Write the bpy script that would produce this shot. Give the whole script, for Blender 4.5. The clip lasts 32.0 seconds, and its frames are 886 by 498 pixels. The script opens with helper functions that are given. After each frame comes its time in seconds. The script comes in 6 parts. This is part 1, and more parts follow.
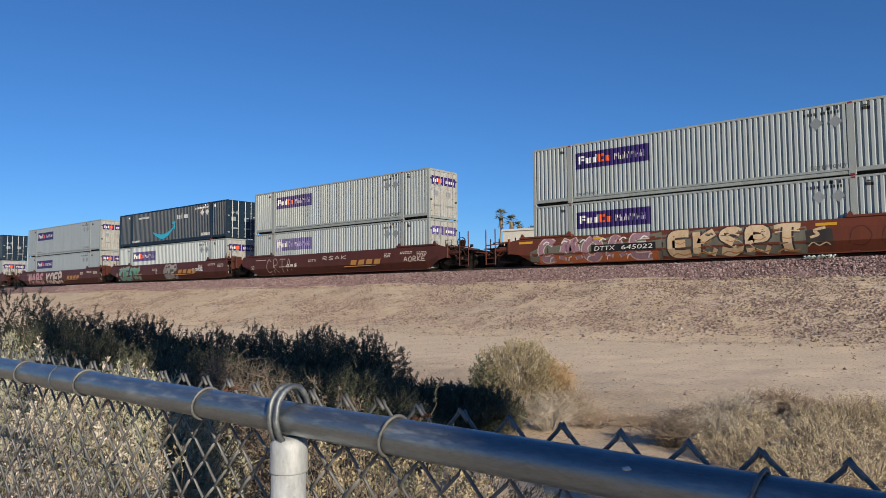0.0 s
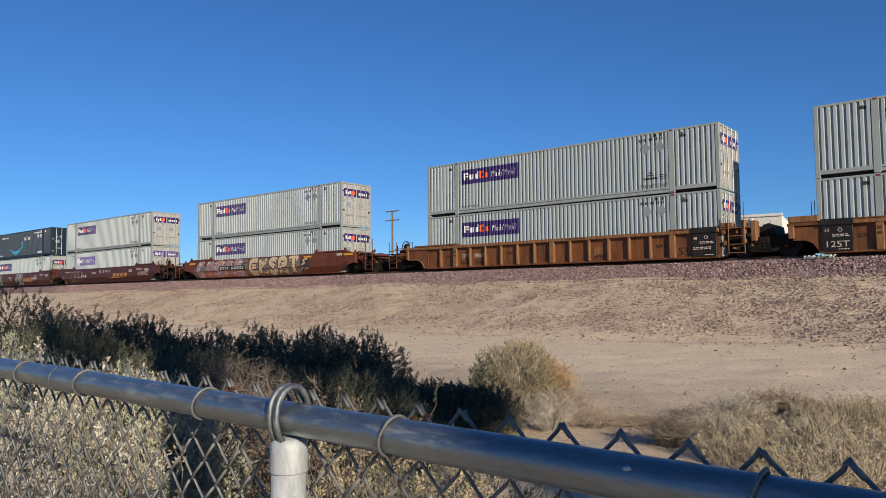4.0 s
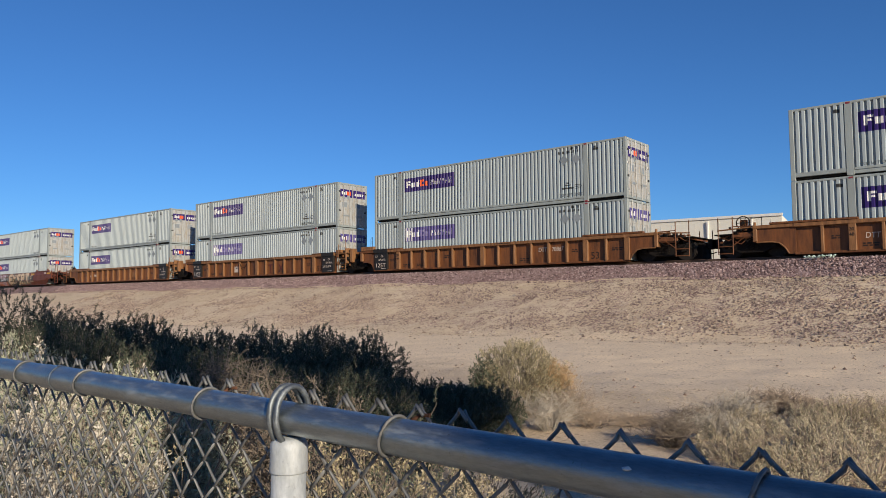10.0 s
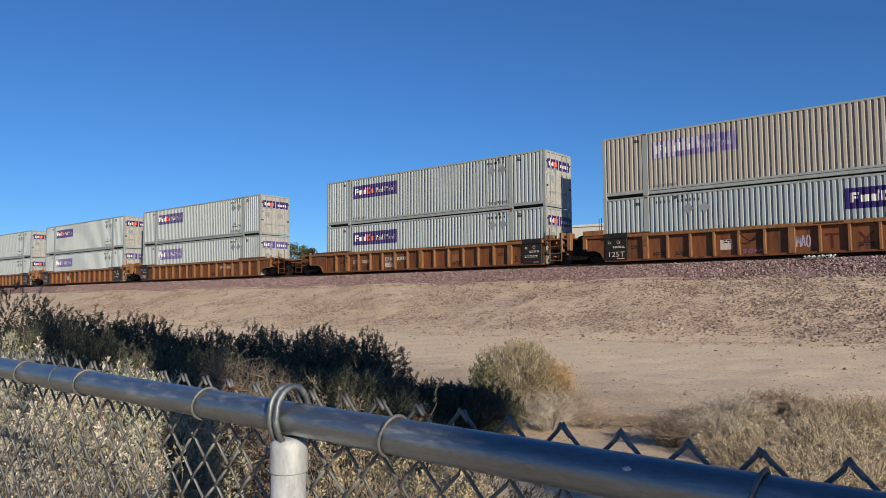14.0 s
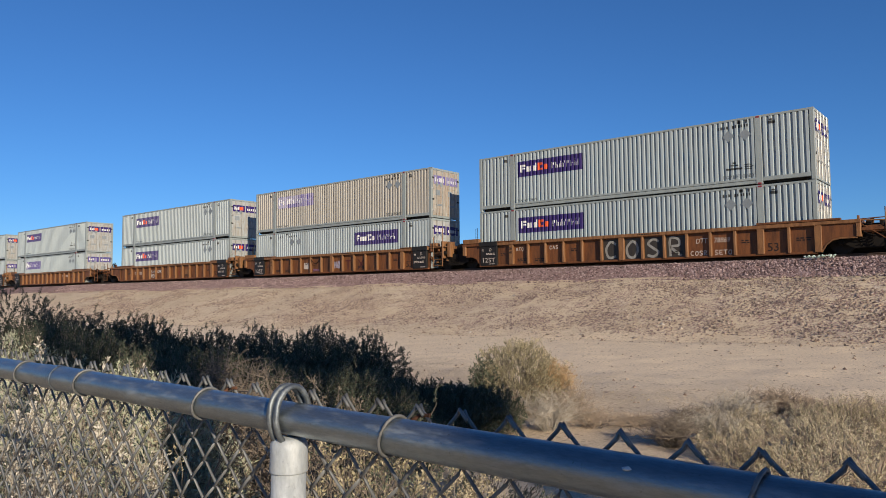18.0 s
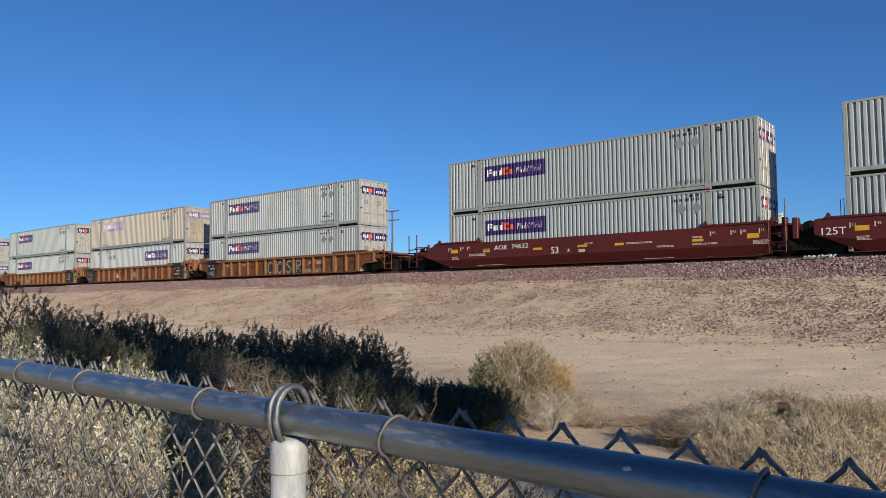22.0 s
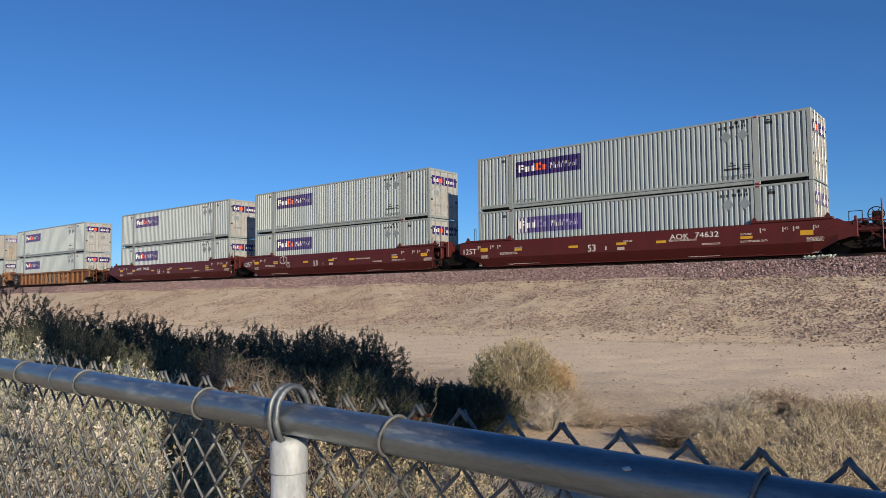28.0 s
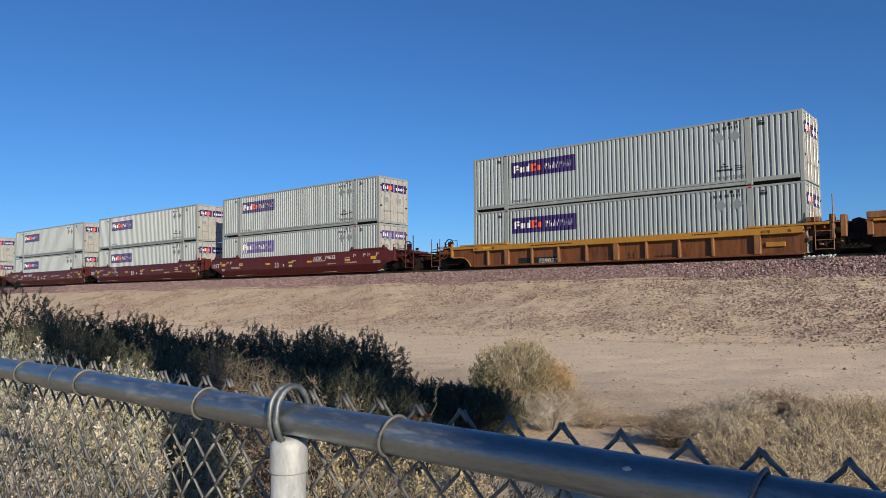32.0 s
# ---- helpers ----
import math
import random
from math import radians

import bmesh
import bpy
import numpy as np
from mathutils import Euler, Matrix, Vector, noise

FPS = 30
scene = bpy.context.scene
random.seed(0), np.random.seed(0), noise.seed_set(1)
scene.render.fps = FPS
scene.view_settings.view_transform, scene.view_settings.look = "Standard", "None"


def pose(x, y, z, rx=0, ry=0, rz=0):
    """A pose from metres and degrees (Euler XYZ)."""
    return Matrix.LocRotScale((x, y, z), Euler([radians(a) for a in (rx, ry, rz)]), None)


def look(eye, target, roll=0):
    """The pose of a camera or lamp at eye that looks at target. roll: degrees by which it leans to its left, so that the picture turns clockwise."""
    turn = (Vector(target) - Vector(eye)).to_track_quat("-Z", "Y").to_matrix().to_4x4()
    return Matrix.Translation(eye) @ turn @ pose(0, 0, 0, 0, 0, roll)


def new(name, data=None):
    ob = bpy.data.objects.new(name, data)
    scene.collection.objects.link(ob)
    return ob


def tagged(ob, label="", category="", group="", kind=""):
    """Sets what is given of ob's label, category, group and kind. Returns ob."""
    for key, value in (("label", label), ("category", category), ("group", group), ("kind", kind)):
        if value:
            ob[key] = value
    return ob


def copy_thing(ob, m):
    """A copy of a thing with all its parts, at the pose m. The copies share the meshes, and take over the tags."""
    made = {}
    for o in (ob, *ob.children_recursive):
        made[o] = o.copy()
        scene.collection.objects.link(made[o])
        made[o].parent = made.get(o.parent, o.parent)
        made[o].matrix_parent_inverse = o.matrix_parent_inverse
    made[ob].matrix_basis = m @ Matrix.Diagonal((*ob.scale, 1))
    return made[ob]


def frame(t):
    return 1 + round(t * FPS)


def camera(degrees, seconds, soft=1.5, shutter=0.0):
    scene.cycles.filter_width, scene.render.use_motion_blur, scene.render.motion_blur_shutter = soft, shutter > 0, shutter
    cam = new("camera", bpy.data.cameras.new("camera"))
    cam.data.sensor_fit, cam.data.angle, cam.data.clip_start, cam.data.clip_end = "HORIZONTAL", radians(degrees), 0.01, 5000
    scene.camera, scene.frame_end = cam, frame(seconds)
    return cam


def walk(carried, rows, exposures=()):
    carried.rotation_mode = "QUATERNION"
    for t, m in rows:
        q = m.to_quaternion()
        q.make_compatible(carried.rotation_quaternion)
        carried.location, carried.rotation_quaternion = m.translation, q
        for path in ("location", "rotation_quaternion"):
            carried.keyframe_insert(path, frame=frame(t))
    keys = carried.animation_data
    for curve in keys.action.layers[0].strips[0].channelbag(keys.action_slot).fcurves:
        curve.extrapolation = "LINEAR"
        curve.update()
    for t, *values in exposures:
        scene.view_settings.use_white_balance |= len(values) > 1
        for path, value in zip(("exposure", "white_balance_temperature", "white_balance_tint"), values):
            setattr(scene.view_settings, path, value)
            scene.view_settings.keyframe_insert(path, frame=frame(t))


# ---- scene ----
cam = camera(63.2, 32.0, soft=0.6)
EYE = (0.0, 0.0, 1.40)
YAW, PITCH, ROLL = radians(-39.53), radians(3.82), -0.42
AIM = (math.sin(YAW) * math.cos(PITCH), math.cos(YAW) * math.cos(PITCH), EYE[2] + math.sin(PITCH))
walk(cam, [(0.0, look(EYE, AIM, ROLL)), (32.0, look(EYE, AIM, ROLL))], [(0.0, 0.33, 5850, 9), (32.0, 0.33, 5850, 9)])

# ---- sky and sun: low winter sun behind the camera, to its right ----
SUN_DIR = Vector((0.851, -0.413, 0.3256)).normalized()
world = bpy.data.worlds.new("world")
scene.world = world
world.use_nodes = True
wn = world.node_tree
sky = wn.nodes.new("ShaderNodeTexSky")
sky.sky_type = "NISHITA"
sky.sun_disc = False
sky.sun_elevation = radians(19)
sky.sun_rotation = math.atan2(SUN_DIR.x, SUN_DIR.y)
sky.altitude = 600
sky.air_density = 1.0
sky.dust_density = 0.0
sky.ozone_density = 8.2
wn.nodes["Background"].inputs["Strength"].default_value = 0.078
wn.links.new(sky.outputs[0], wn.nodes["Background"].inputs["Color"])
sun_data = bpy.data.lights.new("sun", "SUN")
sun_data.energy = 5.0
sun_data.angle = radians(0.53)
sun_data.color = (1.0, 0.81, 0.57)
sun = new("sun", sun_data)
sun.matrix_world = look(SUN_DIR * 50, (0, 0, 0))


# ---- materials ----
TONE = 0.86            # all base colours share this factor


def toned(color):
    return tuple(c * TONE for c in color)


def material(name, color, rough=0.6, metal=0.0, second=None, scale=3.0, grain=60.0, bump=0.0, amount=0.5, spread=0.0, spec=0.5, stretch=None):
    """Colour mixed by large stains (scale) and fine grain, with a fine bump, and a shift from object to object (spread)."""
    m = bpy.data.materials.new(name)
    m.use_nodes = True
    nt = m.node_tree
    N, K = nt.nodes, nt.links
    b = N["Principled BSDF"]
    b.inputs["Roughness"].default_value = rough
    b.inputs["Metallic"].default_value = metal
    b.inputs["Specular IOR Level"].default_value = spec
    second = toned(second or tuple(c * 0.72 for c in color))
    color = toned(color)
    tc = N.new("ShaderNodeTexCoord")
    mp = N.new("ShaderNodeMapping")
    mp.inputs["Scale"].default_value = stretch or (1, 1, 1)
    K.new(tc.outputs["Object"], mp.inputs["Vector"])
    big = N.new("ShaderNodeTexNoise")
    big.inputs["Scale"].default_value = scale
    big.inputs["Detail"].default_value = 8
    big.inputs["Roughness"].default_value = 0.65
    K.new(mp.outputs[0], big.inputs["Vector"])
    fine = N.new("ShaderNodeTexNoise")
    fine.inputs["Scale"].default_value = grain
    fine.inputs["Detail"].default_value = 4
    K.new(tc.outputs["Object"], fine.inputs["Vector"])
    ramp = N.new("ShaderNodeMapRange")
    ramp.inputs["From Min"].default_value = 0.38
    ramp.inputs["From Max"].default_value = 0.70
    ramp.inputs["To Max"].default_value = amount
    K.new(big.outputs["Fac"], ramp.inputs["Value"])
    mix = N.new("ShaderNodeMix")
    mix.data_type = "RGBA"
    mix.inputs[6].default_value = (*color, 1)
    mix.inputs[7].default_value = (*second, 1)
    K.new(ramp.outputs[0], mix.inputs[0])
    mul = N.new("ShaderNodeHueSaturation")
    val = N.new("ShaderNodeMapRange")
    val.inputs["From Min"].default_value = 0.25
    val.inputs["From Max"].default_value = 0.75
    val.inputs["To Min"].default_value = 0.82
    val.inputs["To Max"].default_value = 1.18
    K.new(fine.outputs["Fac"], val.inputs["Value"])
    last = val.outputs[0]
    if spread:
        info = N.new("ShaderNodeObjectInfo")
        sp = N.new("ShaderNodeMapRange")
        sp.inputs["To Min"].default_value = 1 - spread
        sp.inputs["To Max"].default_value = 1 + spread
        K.new(info.outputs["Random"], sp.inputs["Value"])
        times = N.new("ShaderNodeMath")
        times.operation = "MULTIPLY"
        K.new(last, times.inputs[0])
        K.new(sp.outputs[0], times.inputs[1])
        last = times.outputs[0]
    K.new(last, mul.inputs["Value"])
    K.new(mix.outputs[2], mul.inputs["Color"])
    K.new(mul.outputs[0], b.inputs["Base Color"])
    rr = N.new("ShaderNodeMapRange")
    rr.inputs["To Min"].default_value = max(rough - 0.12, 0.03)
    rr.inputs["To Max"].default_value = min(rough + 0.12, 1)
    K.new(big.outputs["Fac"], rr.inputs["Value"])
    K.new(rr.outputs[0], b.inputs["Roughness"])
    if bump:
        bp = N.new("ShaderNodeBump")
        bp.inputs["Strength"].default_value = bump
        bp.inputs["Distance"].default_value = 0.01
        K.new(fine.outputs["Fac"], bp.inputs["Height"])
        K.new(bp.outputs[0], b.inputs["Normal"])
    return m


def paint(name, color, dirt, rough=0.45, streak=1.0, spread=0.05, amount=0.5):
    """Weathered paint: dirt runs down the panels."""
    return material(name, color, rough, 0.0, dirt, scale=streak, grain=45, bump=0.05, amount=amount, spread=spread, spec=0.3, stretch=(2.2, 2.2, 0.35))


def zinc(name, bare, chalk, grime, rough, scale, stretch=(1, 1, 1), metal=0.75):
    """Old galvanising: dull bare metal, chalky pale blooms with ragged edges, thin dark grime and scratches."""
    m = bpy.data.materials.new(name)
    m.use_nodes = True
    N, K = m.node_tree.nodes, m.node_tree.links
    b = N["Principled BSDF"]
    tc = N.new("ShaderNodeTexCoord")
    mp = N.new("ShaderNodeMapping")
    mp.inputs["Scale"].default_value = stretch
    K.new(tc.outputs["Object"], mp.inputs["Vector"])

    def field(sc, lo, hi, detail=8.0, plain=False):
        n = N.new("ShaderNodeTexNoise")
        n.inputs["Scale"].default_value = sc
        n.inputs["Detail"].default_value = detail
        n.inputs["Roughness"].default_value = 0.68
        K.new((tc.outputs["Object"] if plain else mp.outputs[0]), n.inputs["Vector"])
        q = N.new("ShaderNodeMapRange")
        q.inputs["From Min"].default_value, q.inputs["From Max"].default_value = lo, hi
        K.new(n.outputs["Fac"], q.inputs["Value"])
        return q.outputs[0]

    def blend(f, a, z):
        n = N.new("ShaderNodeMix")
        n.data_type = "RGBA"
        K.new(f, n.inputs[0])
        for i, x in ((6, a), (7, z)):
            if isinstance(x, tuple):
                n.inputs[i].default_value = (*x, 1)
            else:
                K.new(x, n.inputs[i])
        return n.outputs[2]
    bloom = field(scale, 0.50, 0.78)
    c = blend(field(scale * 5, 0.35, 0.7), bare, tuple(0.78 * v for v in bare))
    c = blend(bloom, c, chalk)
    c = blend(field(scale * 2.3, 0.62, 0.74, 10.0, True), c, grime)
    K.new(c, b.inputs["Base Color"])
    for key, lo, hi in (("Roughness", rough, rough + 0.25), ("Metallic", metal, 0.5 * metal)):
        q = N.new("ShaderNodeMapRange")
        q.inputs["To Min"].default_value, q.inputs["To Max"].default_value = lo, hi
        K.new(bloom, q.inputs["Value"])
        K.new(q.outputs[0], b.inputs[key])
    bp = N.new("ShaderNodeBump")
    bp.inputs["Strength"].default_value = 0.25
    bp.inputs["Distance"].default_value = 0.001
    K.new(field(scale * 6, 0.2, 0.8, 6.0, True), bp.inputs["Height"])
    K.new(bp.outputs[0], b.inputs["Normal"])
    return m


M = {}
M["grey"] = paint("grey_container_paint", (0.354, 0.410, 0.432), (0.262, 0.290, 0.297), spread=0.06, amount=0.4)
M["grey_rail"] = paint("grey_rail_paint", (0.305, 0.345, 0.345), (0.17, 0.18, 0.17), amount=0.5)
M["beige"] = paint("yellowed_container_paint", (0.378, 0.360, 0.322), (0.315, 0.285, 0.238), amount=0.5)
M["door"] = paint("door_paint", (0.40, 0.43, 0.44), (0.29, 0.225, 0.145), amount=0.8, streak=3.2)
M["door_dirty"] = paint("stained_door_paint", (0.42, 0.395, 0.345), (0.25, 0.165, 0.10), amount=0.9, streak=3.0)
M["navy"] = paint("navy_container_paint", (0.008, 0.022, 0.043), (0.018, 0.030, 0.044), amount=0.4)
M["purple"] = paint("purple_sign", (0.030, 0.015, 0.125), (0.06, 0.045, 0.16), amount=0.3, spread=0.0)
M["purple_faded"] = paint("bleached_purple_sign", (0.055, 0.038, 0.19), (0.20, 0.18, 0.36), amount=0.8, streak=1.6, spread=0.0)
M["lilac"] = paint("almost_white_purple_sign", (0.12, 0.09, 0.30), (0.40, 0.38, 0.46), amount=1.0, streak=1.6, spread=0.0)
M["white"] = paint("white_lettering", (0.72, 0.72, 0.70), (0.55, 0.54, 0.50), amount=0.4, spread=0.0)
M["white_faded"] = paint("bleached_lettering", (0.58, 0.57, 0.60), (0.46, 0.45, 0.48), amount=0.4, spread=0.0)
M["orange"] = paint("orange_lettering", (0.80, 0.10, 0.02), (0.60, 0.12, 0.04), amount=0.3, spread=0.0)
M["cyan"] = paint("light_blue_mark", (0.05, 0.42, 0.62), (0.06, 0.34, 0.5), amount=0.3, spread=0.0)
M["black"] = paint("black_lettering", (0.03, 0.03, 0.03), (0.07, 0.07, 0.06), amount=0.4, spread=0.0)
M["placard"] = paint("grey_placard", (0.215, 0.245, 0.27), (0.30, 0.32, 0.33), amount=0.5, spread=0.1)
M["faint"] = paint("worn_black_lettering", (0.07, 0.075, 0.075), (0.22, 0.24, 0.24), amount=1.0, streak=6, spread=0.0)
M["redcap"] = paint("red_casting_paint", (0.22, 0.025, 0.040), (0.13, 0.05, 0.045))
M["steel"] = material("galvanised_rod", (0.42, 0.42, 0.40), 0.45, 0.4, (0.25, 0.22, 0.18), scale=6)
M["gasket"] = material("dark_gap", (0.03, 0.03, 0.03), 0.8)
M["ttx"] = paint("orange_brown_car_paint", (0.185, 0.070, 0.023), (0.055, 0.024, 0.013), rough=0.55, streak=2.2, amount=0.9)
M["ttx_edge"] = paint("worn_orange_edge", (0.265, 0.130, 0.052), (0.09, 0.040, 0.020), rough=0.55, streak=3.0, amount=0.85)
M["ttx_panel"] = paint("black_stencil_panel", (0.013, 0.012, 0.011), (0.032, 0.026, 0.02), amount=0.5)
M["yellow_car"] = paint("yellow_sill_paint", (0.40, 0.205, 0.028), (0.25, 0.12, 0.025), amount=0.5)
M["maroon"] = paint("maroon_car_paint", (0.090, 0.0165, 0.0135), (0.050, 0.013, 0.012), rough=0.42, amount=0.5)
M["brown"] = paint("brown_car_paint", (0.080, 0.024, 0.016), (0.042, 0.018, 0.014), rough=0.5, amount=0.6)
M["rustbrown"] = paint("rust_brown_car_paint", (0.140, 0.040, 0.020), (0.075, 0.026, 0.016), rough=0.5, amount=0.6)
M["stencil"] = paint("pale_stencil", (0.55, 0.48, 0.42), (0.40, 0.30, 0.25), amount=0.5, spread=0.0)
M["stencil_yellow"] = paint("yellow_reflector", (0.62, 0.36, 0.02), (0.45, 0.26, 0.03), amount=0.4)
M["stencil_dark"] = paint("dark_stencil", (0.018, 0.013, 0.011), (0.05, 0.025, 0.015), amount=0.5, spread=0.0)
M["gear"] = material("grimy_running_gear", (0.011, 0.0095, 0.0085), 0.8, 0.0, (0.026, 0.019, 0.015), scale=5, bump=0.1, spec=0.15)
M["wheel"] = material("wheel_steel", (0.030, 0.025, 0.021), 0.6, 0.1, (0.016, 0.013, 0.011), scale=5, spec=0.2)
M["rubber"] = material("black_rubber", (0.012, 0.012, 0.012), 0.7, spec=0.2)
M["g_cream"] = paint("cream_spray_paint", (0.62, 0.50, 0.33), (0.45, 0.28, 0.15), amount=0.7, streak=2, spread=0)
M["g_pink"] = paint("pink_spray_paint", (0.46, 0.27, 0.32), (0.40, 0.12, 0.05), amount=0.8, streak=2, spread=0)
M["g_dark"] = paint("dark_spray_paint", (0.035, 0.030, 0.028), (0.08, 0.07, 0.05), amount=0.5, spread=0)
M["g_silver"] = paint("silver_spray_paint", (0.33, 0.33, 0.31), (0.16, 0.13, 0.10), amount=0.9, spread=0)
M["g_teal"] = paint("teal_spray_paint", (0.10, 0.30, 0.30), (0.25, 0.32, 0.08), amount=0.9, streak=3, spread=0)
M["g_gold"] = paint("gold_lettering", (0.40, 0.20, 0.05), (0.28, 0.12, 0.04), amount=0.5, spread=0)
M["rail"] = material("rail_steel", (0.11, 0.07, 0.05), 0.6, 0.3, (0.06, 0.04, 0.03), scale=3)
M["tie"] = material("weathered_timber", (0.12, 0.10, 0.085), 0.9, 0, (0.07, 0.055, 0.045), scale=4, bump=0.3)
M["galv"] = zinc("weathered_galvanised_pipe", (0.265, 0.30, 0.32), (0.34, 0.37, 0.385), (0.13, 0.12, 0.11), 0.30, 95.0, (0.22, 1.0, 1.0), 0.85)
M["galv_band"] = zinc("dull_galvanised_band", (0.17, 0.19, 0.205), (0.34, 0.36, 0.37), (0.07, 0.062, 0.055), 0.5, 60.0)
M["galv_post"] = zinc("whitened_post_zinc", (0.38, 0.405, 0.42), (0.62, 0.64, 0.645), (0.20, 0.20, 0.19), 0.60, 34.0, (1.0, 1.0, 0.35), 0.15)
M["wire"] = material("galvanised_wire", (0.23, 0.235, 0.23), 0.62, 0.25, (0.095, 0.09, 0.085), scale=30, amount=0.9)
M["rustwire"] = material("rusty_wire", (0.16, 0.07, 0.035), 0.8, 0.2)
M["wall_white"] = material("cream_metal_cladding", (0.74, 0.72, 0.63), 0.6, 0, (0.64, 0.62, 0.53), scale=0.3, amount=0.4)
M["wall_trim"] = material("white_fascia", (0.78, 0.77, 0.73), 0.6)
M["pole"] = material("weathered_pole_timber", (0.16, 0.11, 0.075), 0.9, 0, (0.10, 0.07, 0.05), scale=2)
M["bark"] = material("bark", (0.14, 0.10, 0.07), 0.9, 0, (0.08, 0.06, 0.045), scale=5, bump=0.4)
M["leaf"] = material("green_leaf", (0.050, 0.075, 0.022), 0.6, 0, (0.085, 0.095, 0.03), scale=3, amount=0.8)
M["palm_leaf"] = material("palm_frond", (0.12, 0.14, 0.055), 0.6, 0, (0.17, 0.15, 0.07), scale=2, amount=0.8)
M["palm_dead"] = material("dry_palm_skirt", (0.36, 0.27, 0.17), 0.8, 0, (0.17, 0.12, 0.07), scale=3)
M["twig"] = material("grey_brown_twig", (0.20, 0.16, 0.12), 0.9, 0, (0.12, 0.095, 0.07), scale=6)
M["tan_twig"] = material("dry_tan_twig", (0.37, 0.29, 0.21), 0.9, 0, (0.22, 0.165, 0.12), scale=6)
M["pale_twig"] = material("bleached_twig", (0.46, 0.41, 0.33), 0.85, 0, (0.32, 0.27, 0.21), scale=6)


def ground_material(name, base, pale, dark, pebble, pebble_scale, pebble_amount, worn=None, gravel=None):
    """Loose soil: wide pale and dark patches, fine grain, and small stones of their own colour."""
    m = bpy.data.materials.new(name)
    m.use_nodes = True
    N, K = m.node_tree.nodes, m.node_tree.links
    b = N["Principled BSDF"]
    b.inputs["Roughness"].default_value = 0.95
    b.inputs["Specular IOR Level"].default_value = 0.15
    tc = N.new("ShaderNodeTexCoord")

    def tex(scale, detail=6, rough=0.6):
        n = N.new("ShaderNodeTexNoise")
        n.inputs["Scale"].default_value = scale
        n.inputs["Detail"].default_value = detail
        n.inputs["Roughness"].default_value = rough
        K.new(tc.outputs["Object"], n.inputs["Vector"])
        return n.outputs["Fac"]

    def rng(v, a, z, lo, hi):
        n = N.new("ShaderNodeMapRange")
        for key, x in zip(("From Min", "From Max", "To Min", "To Max"), (a, z, lo, hi)):
            n.inputs[key].default_value = x
        K.new(v, n.inputs["Value"])
        return n.outputs[0]

    def mixed(f, a, z):
        n = N.new("ShaderNodeMix")
        n.data_type = "RGBA"
        K.new(f, n.inputs[0])
        for i, x in ((6, a), (7, z)):
            if isinstance(x, tuple):
                n.inputs[i].default_value = (*x, 1)
            else:
                K.new(x, n.inputs[i])
        return n.outputs[2]

    base, pale, dark, pebble, worn = (v and toned(v) for v in (base, pale, dark, pebble, worn))
    c = mixed(rng(tex(0.22), 0.40, 0.65, 0, 1), base, pale)
    if worn:
        # a vehicle track of pale packed dust along the foot of the bank
        sep = N.new("ShaderNodeSeparateXYZ")
        K.new(tc.outputs["Object"], sep.inputs[0])
        wob = N.new("ShaderNodeMath")
        wob.operation = "MULTIPLY_ADD"
        K.new(tex(0.35, 4), wob.inputs[0])
        wob.inputs[1].default_value = 5.0
        K.new(sep.outputs["Y"], wob.inputs[2])
        edge = N.new("ShaderNodeMath")
        edge.operation = "MULTIPLY"
        K.new(rng(wob.outputs[0], 12.5, 15.0, 0, 1), edge.inputs[0])
        K.new(rng(wob.outputs[0], 22.5, 25.0, 1, 0), edge.inputs[1])
        c = mixed(rng(tex(0.9, 8, 0.7), 0.5, 0.75, 0, 0.8), c, dark)
        c = mixed(edge.outputs[0], c, worn)
    else:
        c = mixed(rng(tex(0.9, 8, 0.7), 0.5, 0.75, 0, 0.8), c, dark)
    if gravel:
        # loose purple-brown gravel strewn in patches over the bank
        across = N.new("ShaderNodeMath")
        across.operation = "MULTIPLY"
        K.new(rng(sep.outputs["Y"], 20.5, 23.0, 0, 1), across.inputs[0])
        K.new(rng(sep.outputs["X"], -38.0, -17.0, 0.3, 1), across.inputs[1])
        up = across.outputs[0]
        for scale, lo, hi, tone in gravel:
            vg = N.new("ShaderNodeTexVoronoi")
            vg.inputs["Scale"].default_value = scale
            K.new(tc.outputs["Object"], vg.inputs["Vector"])
            a = N.new("ShaderNodeMath")
            a.operation = "MULTIPLY"
            K.new(rng(vg.outputs["Distance"], 0.36, 0.50, 0.95, 0), a.inputs[0])
            K.new(rng(tex(0.5 + 0.03 * scale, 7, 0.7), lo, hi, 0, 1), a.inputs[1])
            a2 = N.new("ShaderNodeMath")
            a2.operation = "MULTIPLY"
            K.new(a.outputs[0], a2.inputs[0])
            K.new(up, a2.inputs[1])
            c = mixed(a2.outputs[0], c, toned(tone))
    v = N.new("ShaderNodeTexVoronoi")
    v.inputs["Scale"].default_value = pebble_scale
    K.new(tc.outputs["Object"], v.inputs["Vector"])
    spots = rng(v.outputs["Distance"], 0.22, 0.34, pebble_amount, 0)
    keep = N.new("ShaderNodeMath")
    keep.operation = "MULTIPLY"
    K.new(spots, keep.inputs[0])
    K.new(rng(tex(1.7, 5), 0.42, 0.60, 0, 1), keep.inputs[1])
    c = mixed(keep.outputs[0], c, pebble)
    h = N.new("ShaderNodeHueSaturation")
    K.new(c, h.inputs["Color"])
    K.new(rng(tex(38, 5, 0.75), 0.3, 0.7, 0.72, 1.28), h.inputs["Value"])
    K.new(h.outputs[0], b.inputs["Base Color"])
    bp = N.new("ShaderNodeBump")
    bp.inputs["Strength"].default_value = 0.6
